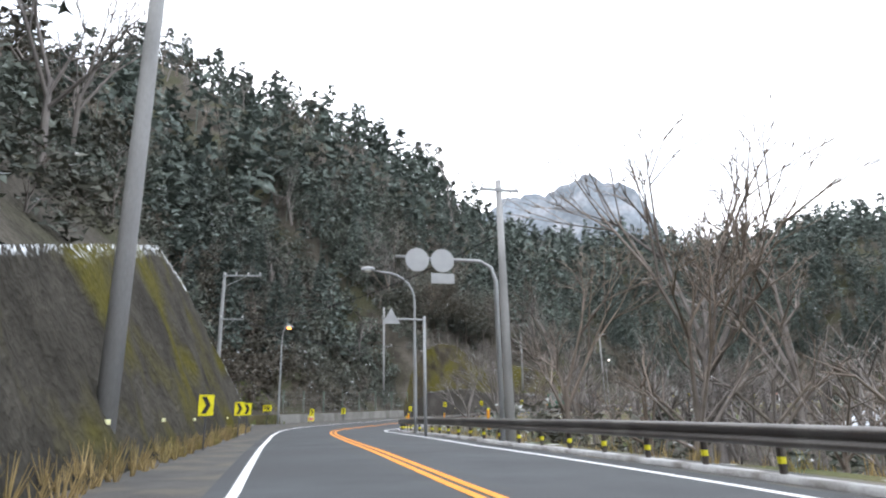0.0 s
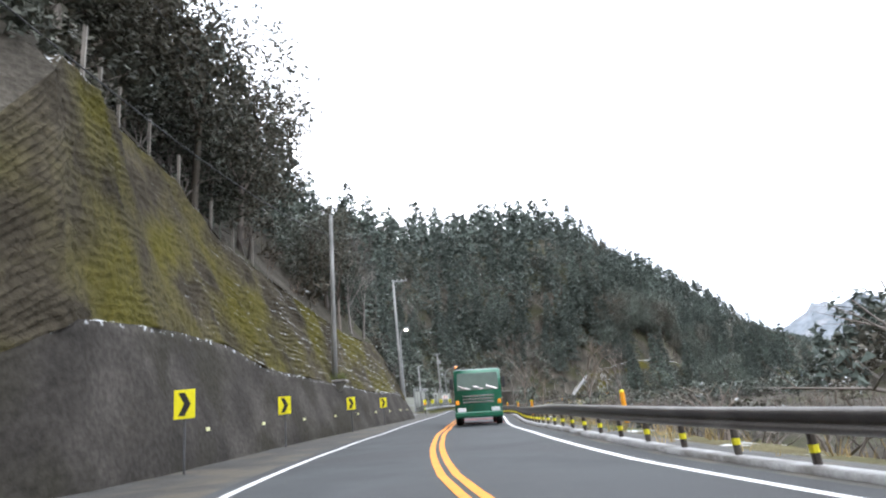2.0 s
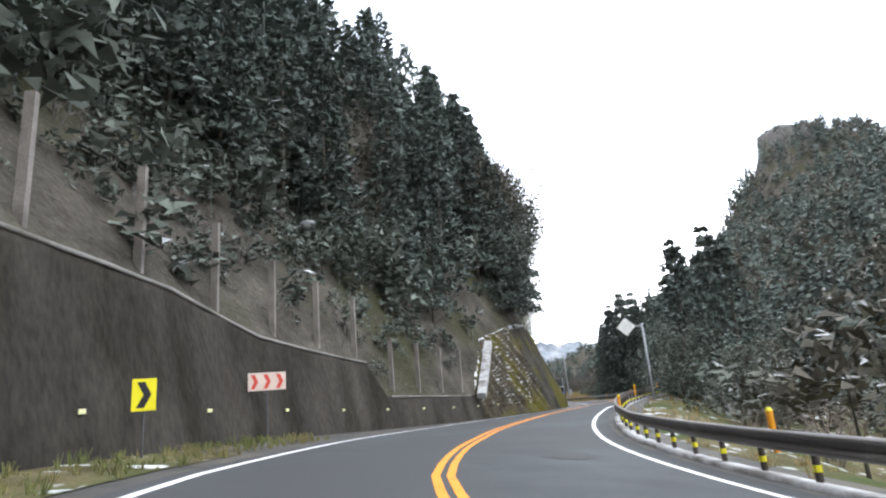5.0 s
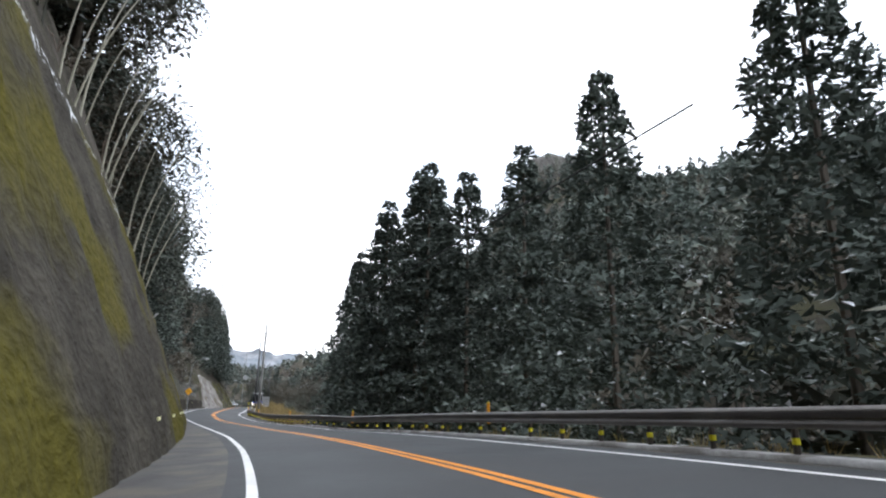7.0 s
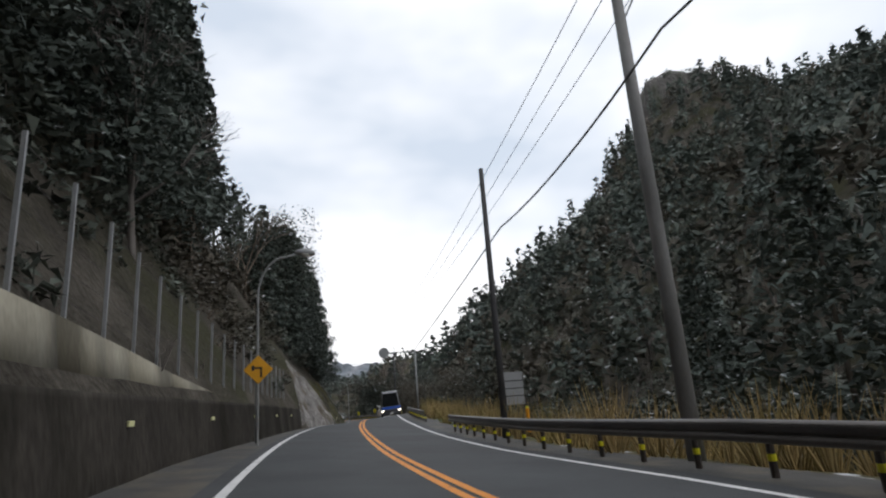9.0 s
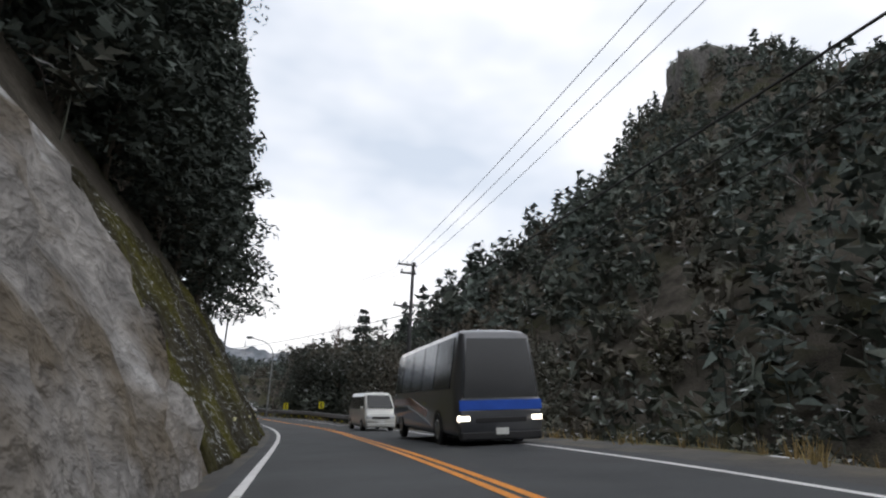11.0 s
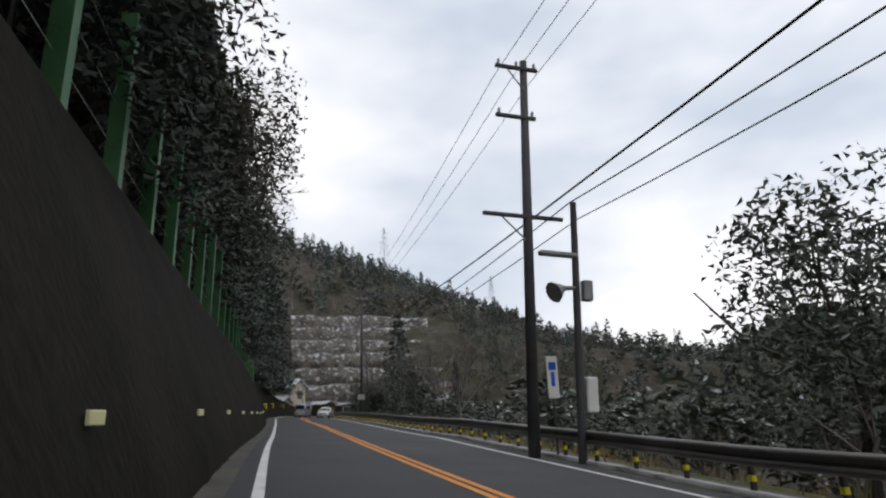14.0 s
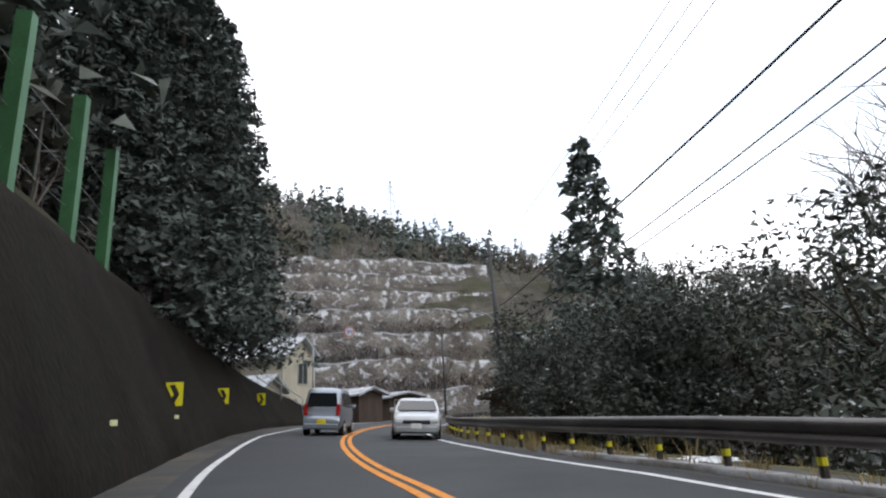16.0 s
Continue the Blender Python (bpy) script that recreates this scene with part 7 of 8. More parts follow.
# ---- manhole and patches on the asphalt ----
for t, u, w, l in ((1.95, 3.2, 0.9, 2.2), (5.35, 3.6, 1.2, 1.6), (4.9, 3.2, 0.5, 1.4), (12.5, 5.2, 0.8, 1.5)):
    bm = bmesh.new()
    n = 24
    ring = [bm.verts.new((w / 2 * math.cos(2 * math.pi * k / n) * (1 + 0.1 * math.sin(5 * k)), l / 2 * math.sin(2 * math.pi * k / n), 0)) for k in range(n)]
    bm.faces.new(ring)
    ob = part("asphalt_patch", bm, material("dark_asphalt_patch", (0.035, 0.036, 0.038), 0.7, var=0.2, scale=2, fine=60))
    b = station(t)[4]
    ob.matrix_world = Matrix.Translation(at(t, u, 0.006)) @ pose(0, 0, 0, 0, 0, facing(t)) @ pose(0, 0, 0, 0, -math.degrees(math.atan(b)), 0)
    tagged(ob, "dark repaired patch in the asphalt", "road patch", kind="structure")

# ---- vehicles ----
M_GLASS = plain("dark_car_glass", (0.012, 0.014, 0.016), 0.06, spec=0.7)
M_TYRE = plain("tyre_rubber", (0.018, 0.018, 0.018), 0.85)
M_RIM = plain("alloy_rim", (0.4, 0.41, 0.42), 0.35, 0.7)
M_CHROME = plain("chrome_trim", (0.6, 0.6, 0.6), 0.2, 0.9)
M_HEADLIGHT = plain("clear_headlight", (0.65, 0.67, 0.7), 0.12)
M_TAIL = plain("red_tail_lamp", (0.4, 0.02, 0.02), 0.2)
M_PLASTIC = plain("black_bumper_plastic", (0.025, 0.025, 0.027), 0.6)
M_PLATE_Y = plain("yellow_number_plate", (0.75, 0.58, 0.03), 0.5)
M_PLATE_W = plain("white_number_plate", (0.75, 0.76, 0.74), 0.5)


def paint(name, base, metal=0.3):
    return material(name, base, 0.28, max(metal, 0.15) * 1.6, var=0.06, scale=1.5, fine=40, bump=0.02, spec=0.5, coat=0.9)


def wheel(parent, x, y, r, w, side):
    bm = bmesh.new()
    prof = [(-w / 2, r * 0.62), (-w / 2, r * 0.94), (-w * 0.36, r), (w * 0.36, r), (w / 2, r * 0.94), (w / 2, r * 0.62)]
    n = 20
    ring = [[bm.verts.new((dx, rr * math.cos(2 * math.pi * k / n), rr * math.sin(2 * math.pi * k / n))) for k in range(n)] for dx, rr in prof]
    for a, b in zip(ring, ring[1:]):
        for k in range(n):
            bm.faces.new((a[k], a[(k + 1) % n], b[(k + 1) % n], b[k]))
    bm.faces.new(ring[0][::-1])
    bm.faces.new(ring[-1])
    tyre = part("wheel", bm, M_TYRE, parent)
    tyre.location = (x, y, r)
    bm = bmesh.new()
    tube(bm, [(side * (w / 2 - 0.01), 0, 0), (side * (w / 2 + 0.012), 0, 0)], [r * 0.6, r * 0.56], 16)
    for k in range(5):
        a = 2 * math.pi * k / 5
        tube(bm, [(side * (w / 2 + 0.014), 0, 0), (side * (w / 2 + 0.014), r * 0.52 * math.cos(a), r * 0.52 * math.sin(a))], 0.022, 5)
    part("rim", bm, M_RIM, tyre)


def car(name, label, t, u, way, L, W, H, prof, belt, body_mat, side_panes, front_pane, rear_pane, wheel_r=0.28, plate=None, lights_z=0.72, lit=False, axle=(0.31, 0.31), turn=0.0, mirror=None):
    """A road car built from its side view; +y is its front. way: 1 drives our way, -1 comes towards us."""
    ob = empty(name, Matrix.Translation(at(t, u, 0.0)) @ pose(0, 0, 0, 0, -math.degrees(math.atan(station(t)[4])) * 1.0, 0), label, "car" if W < 2 else "heavy vehicle")
    ob.matrix_world = Matrix.Translation(at(t, u, 0.0)) @ pose(0, 0, 0, 0, 0, facing(t, turn)) @ pose(0, 0, 0, 0, -math.degrees(math.atan(station(t)[4])), 0) @ pose(0, 0, 0, 0, 0, 0 if way > 0 else 180)

    def hw(y, z):
        return W / 2 * (1 - 0.2 * max(0.0, (z - belt) / max(H - belt, 0.1))) * (1 - 0.1 * min(1.0, abs(2 * y / L)) ** 5) * (1 - 0.05 * max(0.0, 0.5 - z))

    # the upper outline runs from the lowest point at the back over the roof to the lowest at the front
    ys = [p[0] for p in prof]
    lo_b, lo_f = prof[0], prof[-1]
    hull = sorted(prof, key=lambda p: (p[0], p[1]))
    up = {}
    for y, z in hull:
        up[y] = max(z, up.get(y, 0))
    uy = sorted(up)
    dn_y, dn_z = [uy[0], lo_b[0] + 0.02, lo_f[0] - 0.02, uy[-1]], [0.42, lo_b[1], lo_f[1], 0.4]
    st = sorted(set([round(v, 3) for v in uy + list(np.linspace(uy[0] + 0.05, uy[-1] - 0.05, 14))]))
    bm = bmesh.new()
    rings = []
    for y in st:
        top, bot = float(np.interp(y, uy, [up[v] for v in uy])), float(np.interp(y, dn_y, dn_z))
        sh = min(belt, top - 0.07)
        mid = max(bot + 0.05, min(0.55, sh - 0.05))
        if top > belt + 0.2:
            e = top - 0.06
            half = [(hw(y, bot) * 0.93, bot), (hw(y, mid) * 0.995, bot + 0.12 if bot + 0.12 < mid else (bot + mid) / 2), (hw(y, mid) * 1.0, mid), (hw(y, sh), sh), (hw(y, (sh + e) / 2), (sh + e) / 2), (hw(y, e), e), (hw(y, top) - 0.09, top - 0.005), (hw(y, top) * 0.4, top + 0.015)]
        else:
            half = [(hw(y, bot) * 0.93, bot), (hw(y, mid) * 0.995, bot + 0.12 if bot + 0.12 < mid else (bot + mid) / 2), (hw(y, mid) * 1.0, mid), (hw(y, sh) * 0.995, max(sh - 0.06, mid)), (hw(y, sh) * 0.985, sh), (hw(y, sh) * 0.93, top - 0.03), (hw(y, sh) * 0.75, top - 0.005), (hw(y, sh) * 0.4, top + 0.012)]
        rings.append([bm.verts.new((x, y, z)) for x, z in half] + [bm.verts.new((-x, y, z)) for x, z in half[::-1]])
    m = len(rings[0])
    for r0, r1 in zip(rings, rings[1:]):
        for k in range(m):
            bm.faces.new((r0[k], r0[(k + 1) % m], r1[(k + 1) % m], r1[k]))
    bm.faces.new(rings[0])
    bm.faces.new(rings[-1][::-1])
    bmesh.ops.recalc_face_normals(bm, faces=bm.faces[:])
    body = part("body", bm, body_mat, ob, smooth=True)

    def pane(pname, pts, mat=M_GLASS, parent=ob, thick=0.012):
        bm = bmesh.new()
        c = [Vector(p) for p in pts]
        nrm = (c[1] - c[0]).cross(c[2] - c[0]).normalized()
        lo, hi = [bm.verts.new(p - nrm * 0.01) for p in c], [bm.verts.new(p + nrm * thick) for p in c]
        k = len(c)
        for i in range(k):
            bm.faces.new((lo[i], lo[(i + 1) % k], hi[(i + 1) % k], hi[i]))
        bm.faces.new(hi)
        bm.faces.new(lo[::-1])
        return part(pname, bm, mat, parent)

    def across(pname, y0, z0, y1, z1, inset, mat=M_GLASS):
        """A pane across the car between two heights of its front or back."""
        sgn = 1 if (y0 + y1) > 0 else -1
        o = 0.045 * sgn
        x0, x1 = hw(y0, z0) - inset, hw(y1, z1) - inset
        q = [(-x0, y0 + o, z0), (x0, y0 + o, z0), (x1, y1 + o, z1), (-x1, y1 + o, z1)]
        return pane(pname, q if sgn < 0 else q[::-1], mat)

    across("windscreen", *front_pane, 0.09)
    if rear_pane:
        across("rear_window", *rear_pane, 0.1)
    for y0, y1, y2, y3, z0, z1 in side_panes:
        for s in (1, -1):
            q = [(s * (hw(y, z) + 0.006), y, z) for y, z in ((y0, z0), (y1, z0), (y2, z1), (y3, z1))]
            pane("side_window", q if s > 0 else q[::-1])
    for s in (1, -1):
        for yf in (L / 2 - L * axle[0] * 0.62, -L / 2 + L * axle[1] * 0.62):
            wheel(ob, s * (W / 2 - 0.09), yf, wheel_r, 0.19, s)
            bm = bmesh.new()
            n = 18
            for r0, r1 in ((wheel_r * 1.02, wheel_r * 1.2),):
                q = [[bm.verts.new((s * (W / 2 * (1 - 0.1 * abs(2 * yf / L) ** 5) + 0.006), yf + r * math.cos(math.pi * k / n), wheel_r * 0.95 + r * math.sin(math.pi * k / n))) for k in range(n + 1)] for r in (r0, r1)]
                for k in range(n):
                    bm.faces.new((q[0][k], q[0][k + 1], q[1][k + 1], q[1][k]) if s > 0 else (q[1][k], q[1][k + 1], q[0][k + 1], q[0][k]))
            part("wheel_arch", bm, M_PLASTIC, ob, "dark wheel arch")
        x = s * (W / 2 - 0.24)
        bm = bmesh.new()
        box(bm, x - 0.15, x + 0.15, L / 2 - 0.2, L / 2 + 0.012, lights_z - 0.07, lights_z + 0.08, 0.03)
        part("headlight", bm, M_LITWHITE if lit else M_HEADLIGHT, ob)
        bm = bmesh.new()
        x = s * (W / 2 - 0.15)
        box(bm, x - 0.07, x + 0.07, -L / 2 - 0.012, -L / 2 + 0.2, lights_z, lights_z + 0.42, 0.02)
        part("tail_light", bm, M_TAIL, ob)
        if W < 2:
            bm = bmesh.new()
            x = s * (W / 2 + 0.07)
            ym = front_pane[0] - 0.28
            box(bm, x - 0.08, x + 0.08, ym - 0.05, ym + 0.05, belt + 0.02, belt + 0.16, 0.025)
            part("wing_mirror", bm, mirror or body_mat, ob, "blue wing mirror" if mirror else "")
    for y, pname in ((L / 2, "front_bumper"), (-L / 2, "rear_bumper")):
        s = 1 if y > 0 else -1
        bm = bmesh.new()
        box(bm, -W * 0.45, W * 0.45, min(y - s * 0.25, y + s * 0.03), max(y - s * 0.25, y + s * 0.03), 0.22, 0.45, 0.05)
        part(pname, bm, body_mat if W < 2 else M_PLASTIC, ob)
        bm = bmesh.new()
        box(bm, -0.17, 0.17, min(y + s * 0.03, y + s * 0.045), max(y + s * 0.03, y + s * 0.045), 0.36 if s > 0 else 0.42, 0.52 if s > 0 else 0.58, 0.005)
        part("number_plate", bm, plate or M_PLATE_W, ob)
    bm = bmesh.new()
    box(bm, -W * 0.28, W * 0.28, L / 2 - 0.05, L / 2 + 0.02, lights_z - 0.1, lights_z + 0.02, 0.015)
    part("grille", bm, M_PLASTIC, ob)
    return ob


def tall_kei(name, label, t, u, way, mat, plate, H=1.68, L=3.3, W=1.46, turn=0.0, mirror=None, nose=0.0):
    y0, y1 = -L / 2, L / 2
    n1, n2 = nose, nose * 1.3
    prof = [(y0 + 0.05, 0.25), (y0, 0.45), (y0 + 0.02, 0.95), (y0 + 0.16, H - 0.12), (y0 + 0.4, H), (y1 - 1.35 - n2, H), (y1 - 1.15 - n2, H - 0.06), (y1 - 0.62 - n1, 1.02), (y1 - 0.12, 0.86), (y1, 0.7), (y1, 0.35), (y1 - 0.1, 0.22)]
    return car(name, label, t, u, way, L, W, H, prof, 0.98, mat,
               [(y1 - 1.85 - n1, y1 - 0.9 - n1, y1 - 1.28 - n2, y1 - 1.85 - n1, 1.02, H - 0.17), (y0 + 0.75, y1 - 1.93 - n1, y1 - 1.93 - n1, y0 + 0.75, 1.02, H - 0.17), (y0 + 0.3, y0 + 0.68, y0 + 0.68, y0 + 0.4, 1.06, H - 0.2)],
               (y1 - 0.66 - n1, 1.06, y1 - 1.14 - n2, H - 0.09), (y0 + 0.035, 1.03, y0 + 0.145, H - 0.18), 0.27, plate, turn=turn, mirror=mirror)


tall_kei("minivan", "silver-blue tall small van seen from behind in our lane", 16.83, -0.8, 1, paint("silver_blue_paint", (0.3, 0.34, 0.4)), M_PLATE_Y, 1.72, 3.4, 1.5)
tall_kei("small_car", "white boxy small car in the oncoming lane", 4.385, 3.95, -1, paint("white_paint", (0.78, 0.79, 0.8), 0.0), M_PLATE_Y, 1.58)
tall_kei("compact_car", "silver-blue compact people carrier with blue mirrors", 3.71, 3.8, -1, paint("pale_silver_paint", (0.36, 0.41, 0.46)), M_PLATE_W, 1.6, 3.9, 1.6, mirror=paint("blue_trim_paint", (0.02, 0.08, 0.45), 0.0), nose=0.35)


def low_sedan(name, label, t, u, mat, L=4.3, W=1.62, H=1.36, way=-1, lit=False):
    y0, y1 = -L / 2, L / 2
    prof = [(y0 + 0.06, 0.24), (y0, 0.45), (y0 + 0.02, 0.86), (y0 + 0.6, 0.93), (y0 + 1.2, H - 0.04), (y0 + 1.6, H), (y1 - 2.0, H - 0.01), (y1 - 1.75, H - 0.07), (y1 - 1.05, 0.9), (y1 - 0.15, 0.72), (y1, 0.55), (y1, 0.33), (y1 - 0.1, 0.2)]
    return car(name, label, t, u, way, L, W, H, prof, 0.86, mat,
               [(y1 - 2.3, y1 - 1.25, y1 - 1.8, y1 - 2.3, 0.9, H - 0.1), (y0 + 1.2, y1 - 2.38, y1 - 2.38, y0 + 1.45, 0.9, H - 0.1)],
               (y1 - 1.1, 0.94, y1 - 1.73, H - 0.1), (y0 + 0.66, 0.98, y0 + 1.15, H - 0.1), 0.29, M_PLATE_W, 0.6, lit)


low_sedan("sedan", "silver saloon car in the oncoming lane before the houses", 16.75, 2.75, paint("silver_paint", (0.45, 0.46, 0.47)))
low_sedan("sedan", "dark grey-black hatchback in the oncoming lane at the bend", along(13.02, 0.6), 4.9, paint("black_paint_car", (0.03, 0.033, 0.038)), 4.0, 1.6, 1.42)


def one_box(name, label, t, u, mat, L=4.6, W=1.68, H=1.95):
    y0, y1 = -L / 2, L / 2
    prof = [(y0 + 0.05, 0.25), (y0, 0.5), (y0 + 0.02, 1.05), (y0 + 0.12, H - 0.12), (y0 + 0.3, H), (y1 - 1.0, H), (y1 - 0.85, H - 0.06), (y1 - 0.25, 1.12), (y1 - 0.06, 0.9), (y1, 0.6), (y1, 0.35), (y1 - 0.1, 0.22)]
    return car(name, label, t, u, -1, L, W, H, prof, 1.08, mat,
               [(y1 - 1.45, y1 - 0.45, y1 - 0.9, y1 - 1.45, 1.12, H - 0.2), (y0 + 1.6, y1 - 1.55, y1 - 1.55, y0 + 1.6, 1.12, H - 0.2), (y0 + 0.3, y0 + 1.5, y0 + 1.5, y0 + 0.3, 1.12, H - 0.2)],
               (y1 - 0.27, 1.16, y1 - 0.83, H - 0.14), (y0 + 0.03, 1.12, y0 + 0.11, H - 0.2), 0.29, M_PLATE_W)


one_box("van", "white one-box van in the oncoming lane", along(13.98, 0.6), 4.3, paint("van_white_paint", (0.7, 0.71, 0.71), 0.0))
one_box("van", "white delivery van passing the dark trees", 12.1, 5.0, paint("van_cream_paint", (0.68, 0.69, 0.66), 0.0))


def coach():
    L, W, H = 9.0, 2.4, 3.0
    y0, y1 = -L / 2, L / 2
    prof = [(y0 + 0.05, 0.35), (y0, 0.6), (y0, 2.7), (y0 + 0.15, H - 0.05), (y0 + 0.4, H), (y1 - 0.5, H), (y1 - 0.15, H - 0.12), (y1 - 0.02, 1.3), (y1, 0.9), (y1, 0.4), (y1 - 0.1, 0.3)]
    panes = [(y0 + 0.3 + 1.62 * k, y0 + 1.84 + 1.62 * k, y0 + 1.84 + 1.62 * k, y0 + 0.3 + 1.62 * k, 1.5, 2.84) for k in range(5)]
    # silver, orange and blue are darkened for the dark reflections on the coach
    ob = car("coach", "silver coach with tinted windows and blue and orange swooshes", 11.64, 5.2, -1, L, W, H, prof, 1.5, paint("coach_silver_dimmed", (0.14, 0.147, 0.16)), panes, (y1 - 0.01, 1.25, y1 - 0.13, 2.75), None, 0.45, M_PLATE_W, 0.75, True, (0.33, 0.33))
    for s in (1, -1):
        for mat, pts in ((paint("orange_coach_dimmed", (0.3, 0.085, 0.04), 0.0), [(-4.2, 1.3), (-1.0, 1.32), (1.5, 0.95), (1.2, 0.75), (-1.2, 1.1), (-4.2, 1.05)]), (paint("blue_coach_dimmed", (0.035, 0.065, 0.15), 0.0), [(-4.2, 1.0), (-1.4, 1.05), (0.9, 0.72), (2.2, 0.5), (-0.8, 0.62), (-4.2, 0.75)])):
            bm = bmesh.new()
            lo = [bm.verts.new((s * 1.19, y, z)) for y, z in pts]
            hi = [bm.verts.new((s * 1.208, y, z)) for y, z in pts]
            n = len(pts)
            for k in range(n):
                bm.faces.new((lo[k], lo[(k + 1) % n], hi[(k + 1) % n], hi[k]))
            bm.faces.new(hi if s > 0 else hi[::-1])
            bmesh.ops.recalc_face_normals(bm, faces=bm.faces[:])
            part("swoosh", bm, mat, ob, "coloured swoosh on the side")
    bm = bmesh.new()
    box(bm, -1.1, 1.1, y1 + 0.0, y1 + 0.03, 0.95, 1.2, 0.01)
    part("front_stripe", bm, M_BLUE, ob, "blue stripe below the windscreen")


coach()


def truck():
    green = paint("green_truck_paint", (0.015, 0.13, 0.075), 0.0)
    T, U = along(2.81, 4.0), 4.2
    ob = empty("truck", None, "green flatbed lorry with a black load frame in the oncoming lane", "lorry")
    ob.matrix_world = Matrix.Translation(at(T, U, 0)) @ pose(0, 0, 0, 0, 0, facing(T)) @ pose(0, 0, 0, 0, -math.degrees(math.atan(station(T)[4])), 0) @ pose(0, 0, 0, 0, 0, 180)
    bm = bmesh.new()
    prof = [(2.2, 0.55), (2.15, 2.55), (2.35, 2.65), (3.75, 2.62), (3.9, 2.5), (4.0, 1.6), (4.02, 0.6), (3.95, 0.5)]
    a, b = [bm.verts.new((1.12, y, z)) for y, z in prof], [bm.verts.new((-1.12, y, z)) for y, z in prof]
    for k in range(len(prof)):
        bm.faces.new((a[k], a[(k + 1) % len(prof)], b[(k + 1) % len(prof)], b[k]))
    bm.faces.new(a[::-1])
    bm.faces.new(b)
    bmesh.ops.recalc_face_normals(bm, faces=bm.faces[:])
    bmesh.ops.bevel(bm, geom=bm.edges[:], offset=0.06, segments=2, affect="EDGES")
    cab = part("cab", bm, green, ob, "green cab", smooth=True)
    bm = bmesh.new()
    q = [(-1.0, 4.005, 1.62), (1.0, 4.005, 1.62), (0.96, 3.92, 2.42), (-0.96, 3.92, 2.42)]
    lo, hi = [bm.verts.new(p) for p in q], [bm.verts.new((p[0], p[1] + 0.02, p[2])) for p in q]
    for k in range(4):
        bm.faces.new((lo[k], lo[(k + 1) % 4], hi[(k + 1) % 4], hi[k]))
    bm.faces.new(hi[::-1])
    bmesh.ops.recalc_face_normals(bm, faces=bm.faces[:])
    # grey-green glass colour stands in for what the windscreen mirrors
    part("windscreen", bm, plain("reflection_tinted_windscreen", (0.13, 0.17, 0.155), 0.2, spec=0.7), cab, "windscreen with a pale reflection in its colour")
    for s in (1, -1):
        bm = bmesh.new()
        box(bm, min(s * 1.11, s * 1.14), max(s * 1.11, s * 1.14), 2.7, 3.75, 1.65, 2.35, 0.01)
        part("side_window", bm, M_GLASS, cab)
        bm = bmesh.new()
        box(bm, s * 1.25 - 0.09, s * 1.25 + 0.09, 3.85, 3.95, 1.7, 2.2, 0.03)
        part("wing_mirror", bm, M_PLASTIC, cab)
        bm = bmesh.new()
        box(bm, s * 0.8 - 0.2, s * 0.8 + 0.2, 3.98, 4.06, 0.62, 0.8, 0.02)
        part("headlight", bm, M_HEADLIGHT, cab)
        bm = bmesh.new()
        box(bm, s * 1.0 - 0.08, s * 1.0 + 0.08, 3.98, 4.04, 0.95, 1.15, 0.02)
        part("indicator", bm, M_ORANGE, cab)
    for x in (-0.7, -0.05, 0.6):
        bm = bmesh.new()
        tube(bm, [(x - 0.2, 4.05, 1.66), (x + 0.3, 4.03, 1.82)], 0.018, 6)
        part("wiper", bm, M_CHROME, cab)
    for k in range(3):
        bm = bmesh.new()
        box(bm, -0.75, 0.75, 4.01, 4.045, 1.02 + 0.14 * k, 1.1 + 0.14 * k, 0.01)
        part("grille_bar", bm, M_CHROME, cab)
    bm = bmesh.new()
    box(bm, -1.14, 1.14, 3.8, 4.1, 0.35, 0.62, 0.05)
    part("front_bumper", bm, green, ob, "dirty green bumper")
    bm = bmesh.new()
    for x in (-0.4, 0.4):
        box(bm, x - 0.08, x + 0.08, -4.0, 3.4, 0.6, 0.85)
    part("chassis", bm, M_PLASTIC, ob)
    bm = bmesh.new()
    box(bm, -1.12, 1.12, -4.0, 2.0, 0.95, 1.12, 0.02)
    part("load_bed", bm, M_PLASTIC, ob, "black load bed")
    for x0, x1 in ((-1.12, -1.04), (1.04, 1.12)):
        bm = bmesh.new()
        box(bm, x0, x1, -4.0, 2.0, 1.12, 1.55, 0.01)
        part("side_board", bm, M_PLASTIC, ob)
    bm = bmesh.new()
    box(bm, -0.9, 0.9, -3.2, 1.4, 1.12, 1.75, 0.12)
    part("load", bm, material("black_tarpaulin", (0.02, 0.02, 0.022), 0.6, var=0.3, scale=2, fine=10, bump=0.5), ob, "black tarpaulin-covered load")
    bm = bmesh.new()
    tube(bm, [(-0.9, 1.75, 1.1), (-0.9, 1.75, 2.2), (0.9, 1.75, 2.2), (0.9, 1.75, 1.1)], 0.05, 8)
    part("head_frame", bm, M_CHROME, ob)
    for y in (3.0, -1.6, -2.7):
        for s in (1, -1):
            wheel(ob, s * 0.98, y, 0.46, 0.28, s)


truck()

# ---- terraces and houses at the end of the valley ----
M_STONE = material("terrace_stone", (0.13, 0.118, 0.105), 0.95, var=0.5, scale=0.5, fine=3.5, bump=0.8, second=(0.4, 0.4, 0.41), mask=(0.55, 0.64), mask_scale=1.1, snow=0.45, dist=0.25)
M_SNOWEDGE = material("snowy_terrace_edge", (0.4, 0.4, 0.41), 0.9, var=0.25, scale=1.0, fine=8, bump=0.3, second=(0.13, 0.115, 0.1), mask=(0.44, 0.54), mask_scale=0.25)
SX = Vector((NX.y, -NX.x, 0))
HUB = Vector((345, 293, 0))


